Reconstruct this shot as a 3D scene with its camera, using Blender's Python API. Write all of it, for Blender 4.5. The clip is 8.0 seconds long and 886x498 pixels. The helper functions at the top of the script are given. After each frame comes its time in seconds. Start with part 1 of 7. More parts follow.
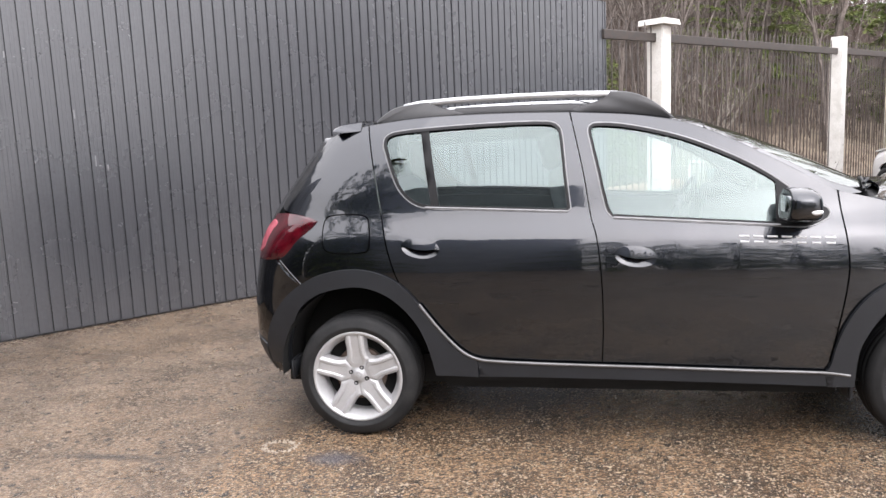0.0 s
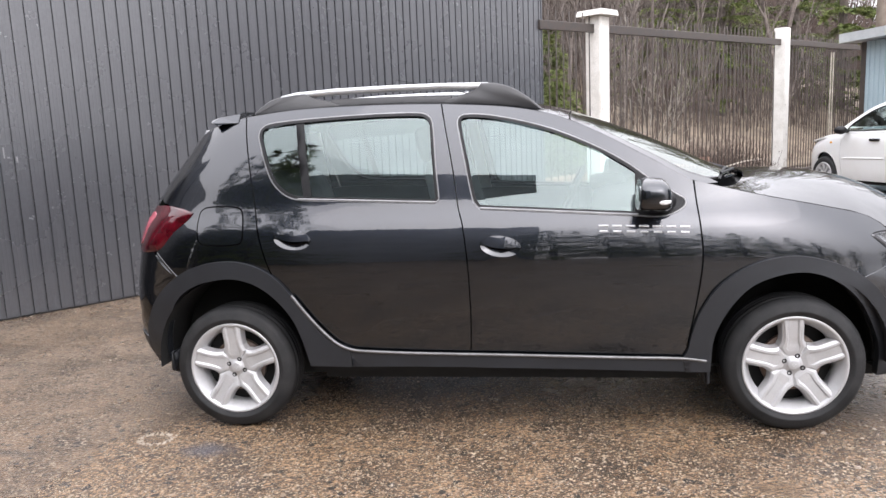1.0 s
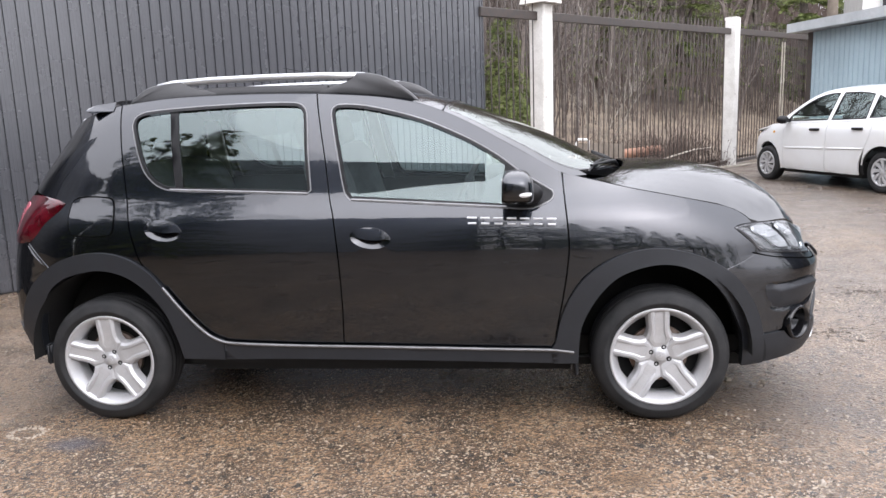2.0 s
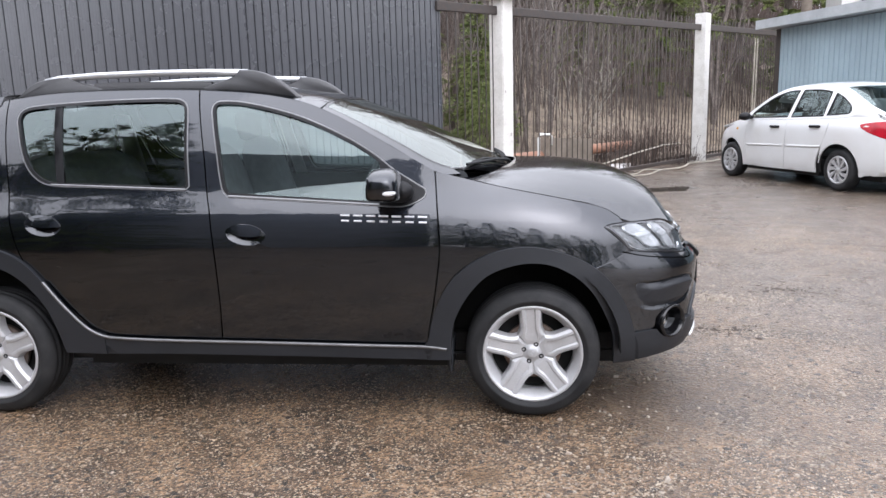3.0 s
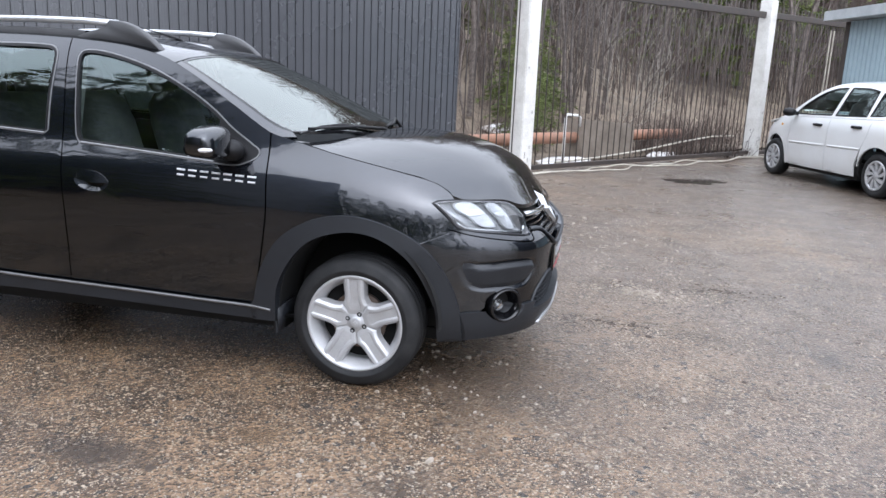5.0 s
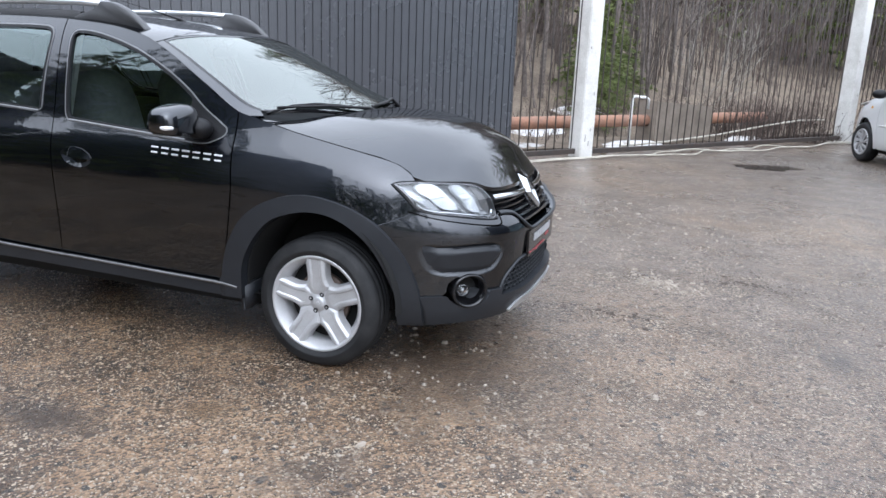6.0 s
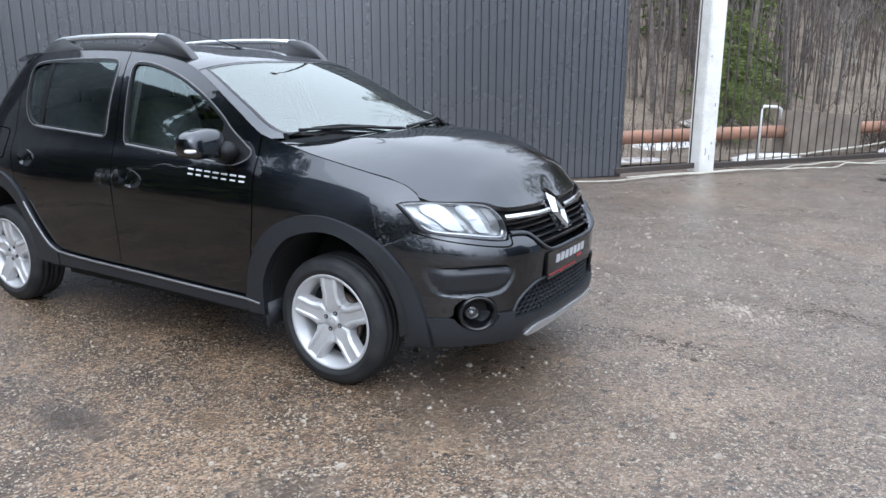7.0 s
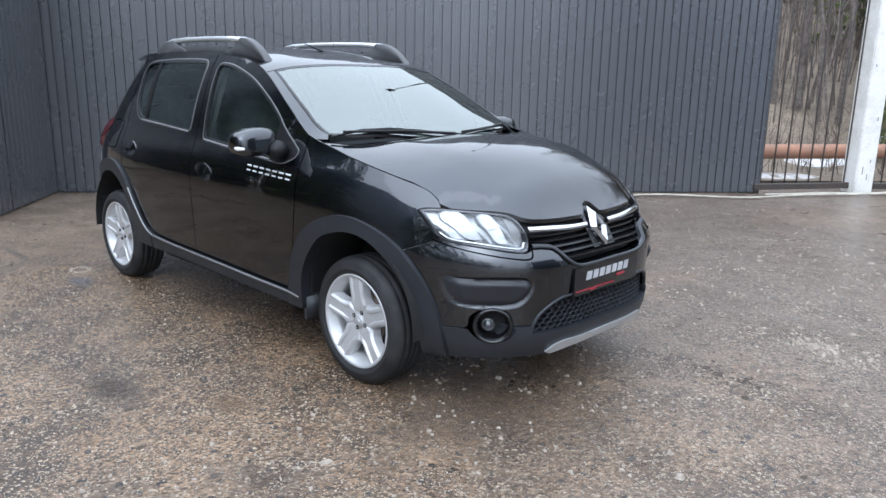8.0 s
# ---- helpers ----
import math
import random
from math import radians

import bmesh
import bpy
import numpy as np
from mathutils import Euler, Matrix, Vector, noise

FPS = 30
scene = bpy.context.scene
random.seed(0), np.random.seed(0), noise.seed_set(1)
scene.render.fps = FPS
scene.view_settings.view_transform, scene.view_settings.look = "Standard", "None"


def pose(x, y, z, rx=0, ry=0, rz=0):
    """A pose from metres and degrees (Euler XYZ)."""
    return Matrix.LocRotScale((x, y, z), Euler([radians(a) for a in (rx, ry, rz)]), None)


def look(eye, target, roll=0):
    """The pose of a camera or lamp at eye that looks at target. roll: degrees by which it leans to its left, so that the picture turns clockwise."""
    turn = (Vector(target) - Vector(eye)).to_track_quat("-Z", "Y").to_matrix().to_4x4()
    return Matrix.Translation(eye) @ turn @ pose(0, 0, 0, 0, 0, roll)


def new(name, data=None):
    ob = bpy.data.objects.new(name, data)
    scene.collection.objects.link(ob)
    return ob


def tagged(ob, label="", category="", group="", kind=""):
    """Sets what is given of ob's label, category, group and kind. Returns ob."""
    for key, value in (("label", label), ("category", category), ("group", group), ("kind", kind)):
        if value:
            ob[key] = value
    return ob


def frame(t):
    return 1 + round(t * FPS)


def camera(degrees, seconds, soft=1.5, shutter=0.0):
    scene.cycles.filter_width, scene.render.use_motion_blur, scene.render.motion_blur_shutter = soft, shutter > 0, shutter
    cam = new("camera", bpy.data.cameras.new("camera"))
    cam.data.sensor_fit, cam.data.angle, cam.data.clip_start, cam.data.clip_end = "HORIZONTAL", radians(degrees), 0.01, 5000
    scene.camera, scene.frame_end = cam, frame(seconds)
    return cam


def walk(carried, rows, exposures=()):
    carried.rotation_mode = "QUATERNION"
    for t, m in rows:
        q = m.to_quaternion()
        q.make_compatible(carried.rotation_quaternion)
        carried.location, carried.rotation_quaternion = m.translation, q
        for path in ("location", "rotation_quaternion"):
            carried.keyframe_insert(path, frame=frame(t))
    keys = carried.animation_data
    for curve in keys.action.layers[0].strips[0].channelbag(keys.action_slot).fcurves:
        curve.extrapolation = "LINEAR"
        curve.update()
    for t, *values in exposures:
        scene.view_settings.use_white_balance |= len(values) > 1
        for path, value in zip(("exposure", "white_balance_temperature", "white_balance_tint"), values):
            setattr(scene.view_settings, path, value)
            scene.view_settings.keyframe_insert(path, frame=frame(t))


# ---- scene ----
from mathutils.geometry import delaunay_2d_cdt
cam = camera(61.3, 8.0)
PATH = [
    (0, (1.065, -4.19, 1.424), (0.71, -2.243, 1.135), -2.4),
    (0.5, (1.324, -4.169, 1.413), (1.0, -2.218, 1.113), -2.6),
    (1, (1.534, -4.145, 1.412), (1.251, -2.191, 1.094), -2.5),
    (1.5, (1.748, -4.067, 1.42), (1.502, -2.111, 1.083), -2.4),
    (2, (1.99, -4.069, 1.417), (1.776, -2.112, 1.059), -2.1),
    (3.5, (2.818, -4.033, 1.433), (2.62, -2.081, 1.047), -1.5),
    (4, (3.119, -4.023, 1.428), (2.876, -2.079, 1.028), -0.5),
    (4.5, (3.368, -3.945, 1.412), (3.046, -2.017, 0.99), 1.1),
    (6, (4.173, -3.625, 1.419), (3.53, -1.798, 0.917), 2.2),
    (6.5, (4.41, -3.451, 1.444), (3.598, -1.696, 0.935), 0.5),
    (7, (4.703, -3.302, 1.443), (3.695, -1.64, 0.972), 0.1),
    (7.5, (4.934, -3.145, 1.438), (3.732, -1.611, 0.989), 1.5),
    (8, (5.164, -2.902, 1.464), (3.813, -1.503, 0.995), 1.1),
]
walk(cam, [(t, look(eye, target, roll)) for t, eye, target, roll in PATH],
     [(0.0, 0.69, 6450, 16), (1.5, 0.62, 6300, 16), (3.5, 0.35, 6000, 15), (6.0, 0.31, 5680, 11), (8.0, 0.30, 5520, 9)])

# ---- light ----
world = bpy.data.worlds.new("overcast_sky")
scene.world = world
world.use_nodes = True
wn = world.node_tree.nodes
wl = world.node_tree.links
sky = wn.new("ShaderNodeTexSky")
sky.sky_type = "NISHITA"
sky.sun_disc = False
sky.sun_elevation = radians(38)
sky.sun_rotation = radians(150)
sky.air_density, sky.dust_density, sky.ozone_density = 1.0, 6.0, 1.0
grey = wn.new("ShaderNodeHueSaturation")
grey.inputs["Saturation"].default_value = 0.12
wl.new(sky.outputs["Color"], grey.inputs["Color"])
wl.new(grey.outputs["Color"], wn["Background"].inputs["Color"])
wn["Background"].inputs["Strength"].default_value = 0.06
cloud = wn.new("ShaderNodeBackground")
cloud.inputs["Color"].default_value = (0.97, 0.985, 1.0, 1)
# an overcast sky is brighter overhead than at the horizon
height = wn.new("ShaderNodeSeparateXYZ")
wl.new(wn.new("ShaderNodeTexCoord").outputs["Generated"], height.inputs[0])
rising = wn.new("ShaderNodeMapRange")
rising.inputs["To Min"].default_value, rising.inputs["To Max"].default_value = 1.05, 2.85
wl.new(height.outputs["Z"], rising.inputs["Value"])
wl.new(rising.outputs["Result"], cloud.inputs["Strength"])
layers = wn.new("ShaderNodeAddShader")
wl.new(wn["Background"].outputs[0], layers.inputs[0])
wl.new(cloud.outputs[0], layers.inputs[1])
wl.new(layers.outputs[0], wn["World Output"].inputs["Surface"])
sun = new("sun", bpy.data.lights.new("sun", "SUN"))
sun.data.energy, sun.data.angle, sun.data.color = 0.6, radians(60), (1.0, 0.97, 0.93)
sun.matrix_world = look((4, -8, 14), (2, 0, 0))
scene.view_settings.exposure = 0.0


# ---- materials ----
def material(name, colour, second=None, rough=0.5, metal=0.0, coat=0.0, scale=6.0, fine=90.0, mix=(0.35, 0.65), grain=0.12,
             bump=0.0, bump_scale=120.0, rough_vary=0.08, ior=1.5, island=0.0, spec=0.5):
    """A surface with broad stains between two colours, fine grain, and a fine relief."""
    m = bpy.data.materials.new(name)
    m.use_nodes = True
    n, l = m.node_tree.nodes, m.node_tree.links
    p = n["Principled BSDF"]
    where = n.new("ShaderNodeTexCoord").outputs["Object"]
    broad = n.new("ShaderNodeTexNoise")
    broad.inputs["Scale"].default_value, broad.inputs["Detail"].default_value, broad.inputs["Roughness"].default_value = scale, 6, 0.62
    small = n.new("ShaderNodeTexNoise")
    small.inputs["Scale"].default_value, small.inputs["Detail"].default_value = fine, 3
    for t in (broad, small):
        l.new(where, t.inputs["Vector"])
    ramp = n.new("ShaderNodeMapRange")
    ramp.inputs["From Min"].default_value, ramp.inputs["From Max"].default_value = mix
    l.new(broad.outputs["Fac"], ramp.inputs["Value"])
    blend = n.new("ShaderNodeMix")
    blend.data_type = "RGBA"
    second = second or tuple(c * 0.8 for c in colour)
    blend.inputs["A"].default_value, blend.inputs["B"].default_value = (*colour, 1), (*second, 1)
    l.new(ramp.outputs["Result"], blend.inputs["Factor"])
    tone = n.new("ShaderNodeMapRange")
    tone.inputs["From Min"].default_value, tone.inputs["From Max"].default_value = 0.25, 0.75
    tone.inputs["To Min"].default_value, tone.inputs["To Max"].default_value = 1 - grain, 1 + grain
    l.new(small.outputs["Fac"], tone.inputs["Value"])
    last = tone.outputs["Result"]
    if island:
        info = n.new("ShaderNodeObjectInfo")
        each = n.new("ShaderNodeMapRange")
        each.inputs["To Min"].default_value, each.inputs["To Max"].default_value = 1 - island, 1 + island
        l.new(info.outputs["Random"], each.inputs["Value"])
        times = n.new("ShaderNodeMath")
        times.operation = "MULTIPLY"
        l.new(last, times.inputs[0])
        l.new(each.outputs["Result"], times.inputs[1])
        last = times.outputs[0]
    shade = n.new("ShaderNodeVectorMath")
    shade.operation = "SCALE"
    l.new(blend.outputs["Result"], shade.inputs[0])
    l.new(last, shade.inputs["Scale"])
    l.new(shade.outputs[0], p.inputs["Base Color"])
    rr = n.new("ShaderNodeMapRange")
    rr.inputs["To Min"].default_value, rr.inputs["To Max"].default_value = max(0.02, rough - rough_vary), min(1, rough + rough_vary)
    l.new(broad.outputs["Fac"], rr.inputs["Value"])
    l.new(rr.outputs["Result"], p.inputs["Roughness"])
    p.inputs["Metallic"].default_value = metal
    p.inputs["Coat Weight"].default_value = coat
    p.inputs["Coat Roughness"].default_value = 0.03
    p.inputs["IOR"].default_value = ior
    p.inputs["Specular IOR Level"].default_value = spec
    if bump:
        relief = n.new("ShaderNodeTexNoise")
        relief.inputs["Scale"].default_value, relief.inputs["Detail"].default_value = bump_scale, 4
        l.new(where, relief.inputs["Vector"])
        b = n.new("ShaderNodeBump")
        b.inputs["Strength"].default_value, b.inputs["Distance"].default_value = 0.6, bump
        l.new(relief.outputs["Fac"], b.inputs["Height"])
        l.new(b.outputs["Normal"], p.inputs["Normal"])
    return m


SHEET = material("charcoal_sheet_metal", (0.062, 0.064, 0.071), (0.053, 0.055, 0.062), rough=0.27, spec=1.0, scale=1.3, fine=40, grain=0.06, island=0.06)
YARD_WALL = material("blue_grey_plaster", (0.27, 0.285, 0.31), (0.21, 0.22, 0.24), rough=0.85, scale=1.0, fine=30)
WHITEWASH = material("chipped_white_paint", (0.66, 0.645, 0.61), (0.50, 0.48, 0.44), rough=0.7, scale=3, fine=50, bump=0.003, bump_scale=60, mix=(0.45, 0.75))
IRON = material("painted_fence_iron", (0.032, 0.028, 0.026), (0.055, 0.040, 0.032), rough=0.6, scale=14)
BLUE_SHEET = material("pale_blue_sheet_metal", (0.33, 0.42, 0.46), (0.29, 0.37, 0.41), rough=0.45, scale=1.5, grain=0.05, island=0.05)


def asphalt():
    """Old wet asphalt: grey and brown areas, pale and dark chips, glossy damp spots, cracks."""
    m = bpy.data.materials.new("wet_asphalt")
    m.use_nodes = True
    n, l = m.node_tree.nodes, m.node_tree.links
    p = n["Principled BSDF"]
    where = n.new("ShaderNodeTexCoord").outputs["Object"]

    def fog(scale, detail=6, rough=0.6, lo=0.35, hi=0.65):
        t, r = n.new("ShaderNodeTexNoise"), n.new("ShaderNodeMapRange")
        t.inputs["Scale"].default_value, t.inputs["Detail"].default_value, t.inputs["Roughness"].default_value = scale, detail, rough
        r.inputs["From Min"].default_value, r.inputs["From Max"].default_value = lo, hi
        l.new(where, t.inputs["Vector"])
        l.new(t.outputs["Fac"], r.inputs["Value"])
        return r.outputs["Result"]

    def mixed(a, b, f, kind="MIX"):
        x = n.new("ShaderNodeMix")
        x.data_type, x.blend_type = "RGBA", kind
        for key, v in (("A", a), ("B", b), ("Factor", f)):
            if isinstance(v, tuple):
                x.inputs[key].default_value = (*v, 1)
            elif isinstance(v, float):
                x.inputs[key].default_value = v
            else:
                l.new(v, x.inputs[key])
        return x.outputs["Result"]

    def cells(scale, lo, hi):
        v, r, s = n.new("ShaderNodeTexVoronoi"), n.new("ShaderNodeMapRange"), n.new("ShaderNodeSeparateColor")
        v.inputs["Scale"].default_value = scale
        l.new(where, v.inputs["Vector"])
        l.new(v.outputs["Color"], s.inputs[0])
        r.inputs["From Min"].default_value, r.inputs["From Max"].default_value = lo, hi
        l.new(s.outputs[0], r.inputs["Value"])
        return r.outputs["Result"], v.outputs["Distance"]

    # a brown, sandy, wetter strip lies along the parking place
    place = n.new("ShaderNodeVectorMath")
    place.operation = "MULTIPLY_ADD"
    l.new(where, place.inputs[0])
    place.inputs[1].default_value, place.inputs[2].default_value = (0.36, 0.50, 0.0), (-0.50, 0.55, 0.0)
    far = n.new("ShaderNodeVectorMath")
    far.operation = "LENGTH"
    l.new(place.outputs[0], far.inputs[0])
    ragged = n.new("ShaderNodeMath")
    ragged.operation = "ADD"
    l.new(far.outputs["Value"], ragged.inputs[0])
    l.new(fog(0.9, 7, 0.65, 0.20, 0.80), ragged.inputs[1])
    strip_ = n.new("ShaderNodeMapRange")
    strip_.inputs["From Min"].default_value, strip_.inputs["From Max"].default_value = 1.75, 1.15
    l.new(ragged.outputs[0], strip_.inputs["Value"])
    patches = fog(0.42, 5, 0.55, 0.47, 0.68)
    brown = n.new("ShaderNodeMath")
    brown.operation = "MAXIMUM"
    l.new(strip_.outputs["Result"], brown.inputs[0])
    l.new(patches, brown.inputs[1])
    brown = brown.outputs[0]
    # muddy gravel in the far corner by the fence
    mud = n.new("ShaderNodeVectorMath")
    mud.operation = "MULTIPLY_ADD"
    l.new(where, mud.inputs[0])
    mud.inputs[1].default_value, mud.inputs[2].default_value = (0.22, 0.34, 0.0), (-1.45, -3.05, 0.0)
    mud_far = n.new("ShaderNodeVectorMath")
    mud_far.operation = "LENGTH"
    l.new(mud.outputs[0], mud_far.inputs[0])
    mud_edge = n.new("ShaderNodeMath")
    mud_edge.operation = "ADD"
    l.new(mud_far.outputs["Value"], mud_edge.inputs[0])
    l.new(fog(1.2, 7, 0.7, 0.2, 0.8), mud_edge.inputs[1])
    muddy = n.new("ShaderNodeMapRange")
    muddy.inputs["From Min"].default_value, muddy.inputs["From Max"].default_value = 1.65, 0.95
    muddy.inputs["To Max"].default_value = 0.8
    l.new(mud_edge.outputs[0], muddy.inputs["Value"])
    # sandier and drier towards the sheet wall
    split, sand = n.new("ShaderNodeSeparateXYZ"), n.new("ShaderNodeMapRange")
    l.new(where, split.inputs[0])
    sand.inputs["From Min"].default_value, sand.inputs["From Max"].default_value = 2.2, -1.4
    l.new(split.outputs["X"], sand.inputs["Value"])
    base = mixed(mixed(GROUND_GREY, GROUND_SAND, sand.outputs["Result"]), GROUND_BROWN, brown)
    base = mixed(base, GROUND_MUD, muddy.outputs["Result"])
    base = mixed(base, GROUND_DARK, fog(1.6, 8, 0.70, 0.46, 0.62))
    base = mixed(base, (0.66, 0.62, 0.57), fog(3.0, 7, 0.7, 0.44, 0.64), "MULTIPLY")
    base = mixed(base, (0.68, 0.66, 0.64), fog(13, 6, 0.7, 0.56, 0.72), "MULTIPLY")
    grit, dist = cells(80, 0.0, 1.0)
    tone = n.new("ShaderNodeMapRange")
    tone.inputs["To Min"].default_value, tone.inputs["To Max"].default_value = 0.48, 1.5
    l.new(grit, tone.inputs["Value"])
    stones, _ = cells(48, 0.0, 1.0)
    coarse = n.new("ShaderNodeMapRange")
    coarse.inputs["To Min"].default_value, coarse.inputs["To Max"].default_value = 0.82, 1.18
    l.new(stones, coarse.inputs["Value"])
    rubbly = n.new("ShaderNodeVectorMath")
    rubbly.operation = "SCALE"
    l.new(base, rubbly.inputs[0])
    l.new(coarse.outputs["Result"], rubbly.inputs["Scale"])
    base = rubbly.outputs[0]
    scaled = n.new("ShaderNodeVectorMath")
    scaled.operation = "SCALE"
    l.new(base, scaled.inputs[0])
    l.new(tone.outputs["Result"], scaled.inputs["Scale"])
    chips, _ = cells(90, 0.905, 0.925)
    some = n.new("ShaderNodeMath")
    some.operation = "MULTIPLY"
    l.new(chips, some.inputs[0])
    l.new(fog(3.2, 5, 0.65, 0.40, 0.66), some.inputs[1])
    col = mixed(scaled.outputs[0], (0.40, 0.33, 0.24), some.outputs[0])
    dark, _ = cells(42, 0.962, 0.970)
    col = mixed(col, (0.035, 0.027, 0.021), dark)
    fine, _ = cells(190, 0.925, 0.945)
    col = mixed(col, (0.34, 0.29, 0.22), fine)

    def stain_or_shade(x, y, wide, deep, colour, most):
        """A ragged-edged oval: an old spill, or shade painted into the ground colour."""
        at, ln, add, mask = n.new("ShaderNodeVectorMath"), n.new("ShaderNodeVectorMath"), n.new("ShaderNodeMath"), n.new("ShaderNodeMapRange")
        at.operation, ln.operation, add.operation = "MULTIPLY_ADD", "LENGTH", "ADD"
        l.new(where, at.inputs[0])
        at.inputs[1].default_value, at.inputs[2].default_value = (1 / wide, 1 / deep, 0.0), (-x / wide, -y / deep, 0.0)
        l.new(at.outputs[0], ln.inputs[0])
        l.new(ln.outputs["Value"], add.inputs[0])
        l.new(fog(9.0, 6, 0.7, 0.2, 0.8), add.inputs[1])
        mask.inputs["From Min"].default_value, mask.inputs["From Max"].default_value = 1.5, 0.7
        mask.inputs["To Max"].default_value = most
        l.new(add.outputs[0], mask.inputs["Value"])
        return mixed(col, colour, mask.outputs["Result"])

    col = stain_or_shade(-0.06, -1.08, 0.17, 0.10, (0.085, 0.088, 0.105), 0.75)
    # dark wet ground at the front bumper, with its contact shade painted in
    col = stain_or_shade(3.15, -0.55, 0.80, 0.60, (0.060, 0.043, 0.031), 0.6)
    col = stain_or_shade(2.40, -1.36, 0.16, 0.09, (0.115, 0.070, 0.034), 0.8)
    col = stain_or_shade(1.87, -1.64, 0.32, 0.15, (0.030, 0.022, 0.018), 0.75)
    col = stain_or_shade(4.91, 0.36, 0.10, 0.22, (0.030, 0.024, 0.020), 0.7)
    col = stain_or_shade(-1.13, -1.15, 0.36, 0.05, (0.035, 0.028, 0.024), 0.8)
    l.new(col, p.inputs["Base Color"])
    damp = fog(1.1, 7, 0.65, 0.40, 0.62)
    rough = n.new("ShaderNodeMapRange")
    rough.inputs["To Min"].default_value, rough.inputs["To Max"].default_value = 0.52, 0.24
    p.inputs["Specular IOR Level"].default_value = 0.35
    wettest = n.new("ShaderNodeMath")
    wettest.operation = "MAXIMUM"
    l.new(damp, wettest.inputs[0])
    l.new(strip_.outputs["Result"], wettest.inputs[1])
    l.new(wettest.outputs[0], rough.inputs["Value"])
    l.new(rough.outputs["Result"], p.inputs["Roughness"])
    b1, b2 = n.new("ShaderNodeBump"), n.new("ShaderNodeBump")
    b1.inputs["Strength"].default_value, b1.inputs["Distance"].default_value = 1.0, 0.009
    l.new(dist, b1.inputs["Height"])
    b2.inputs["Strength"].default_value, b2.inputs["Distance"].default_value = 0.5, 0.015
    l.new(fog(14, 6, 0.7, 0.2, 0.8), b2.inputs["Height"])
    l.new(b1.outputs["Normal"], b2.inputs["Normal"])
    l.new(b2.outputs["Normal"], p.inputs["Normal"])
    # a film of rain water in the damp places
    film = n.new("ShaderNodeMapRange")
    film.inputs["To Max"].default_value = 0.95
    l.new(strip_.outputs["Result"], film.inputs["Value"])
    film.inputs["To Min"].default_value = 0.75
    l.new(film.outputs["Result"], p.inputs["Coat Weight"])
    p.inputs["Coat IOR"].default_value, p.inputs["Coat Roughness"].default_value = 1.42, 0.27
    b3 = n.new("ShaderNodeBump")
    b3.inputs["Strength"].default_value, b3.inputs["Distance"].default_value = 0.5, 0.011
    l.new(fog(30, 6, 0.7, 0.2, 0.8), b3.inputs["Height"])
    l.new(b3.outputs["Normal"], p.inputs["Coat Normal"])
    return m


GROUND_MUD = (0.078, 0.060, 0.048)
GROUND_SAND = (0.198, 0.146, 0.104)
GROUND_GREY, GROUND_BROWN, GROUND_DARK = (0.118, 0.086, 0.064), (0.178, 0.118, 0.070), (0.084, 0.055, 0.034)
ASPHALT = asphalt()



# ---- mesh helpers ----
def part(name, bm, mat=None, parent=None, label="", smooth=False):
    me = bpy.data.meshes.new(name)
    bm.to_mesh(me)
    bm.free()
    if mat:
        me.materials.append(mat)
    if smooth:
        me.shade_smooth()
    ob = new(name, me)
    if parent:
        ob.parent = parent
    if label:
        ob["label"] = label
    return ob


def shared(name, ob, m, parent=None):
    """Another object on the mesh of ob, at the pose m."""
    o = new(name, ob.data)
    o.matrix_basis = m
    o.parent = parent
    return o


def thing(name, label, category, group="", kind="", at=None):
    ob = new(name)
    ob.empty_display_size = 0.2
    if at:
        ob.matrix_basis = at
    return tagged(ob, label, category, group, kind)


def box(bm, x0, x1, y0, y1, z0, z1, m=None, bevel=0.0):
    vs = [bm.verts.new((x, y, z)) for z in (z0, z1) for y in (y0, y1) for x in (x0, x1)]
    fs = [bm.faces.new([vs[i] for i in q]) for q in ((0, 2, 3, 1), (4, 5, 7, 6), (0, 1, 5, 4), (2, 6, 7, 3), (0, 4, 6, 2), (1, 3, 7, 5))]
    if bevel:
        es = list({e for f in fs for e in f.edges})
        r = bmesh.ops.bevel(bm, geom=es, offset=bevel, segments=2, affect="EDGES", profile=0.5)
        vs = list({v for f in bm.faces if f.is_valid for v in f.verts} & {v for v in bm.verts if v in set(r["verts"]) or v in vs}) if m else vs
    if m:
        bmesh.ops.transform(bm, matrix=m, verts=[v for v in vs if v.is_valid])
    return bm


def tube(bm, path, radii, sides=8, cap=True):
    """A round tube along a path; radii: one, or one for each point."""
    path = [Vector(p) for p in path]
    if not hasattr(radii, "__len__"):
        radii = [radii] * len(path)
    rings, up = [], Vector((0, 0, 1))
    for i, p in enumerate(path):
        d = (path[min(i + 1, len(path) - 1)] - path[max(i - 1, 0)]).normalized()
        a = d.cross(up if abs(d.dot(up)) < 0.95 else Vector((0, 1, 0))).normalized()
        b = a.cross(d)
        rings.append([bm.verts.new(p + radii[i] * (math.cos(k * math.tau / sides) * a + math.sin(k * math.tau / sides) * b)) for k in range(sides)])
    for r, s in zip(rings, rings[1:]):
        for k in range(sides):
            bm.faces.new((r[k], s[k], s[(k + 1) % sides], r[(k + 1) % sides]))
    if cap:
        bm.faces.new(rings[0])
        bm.faces.new(rings[-1][::-1])
    return bm


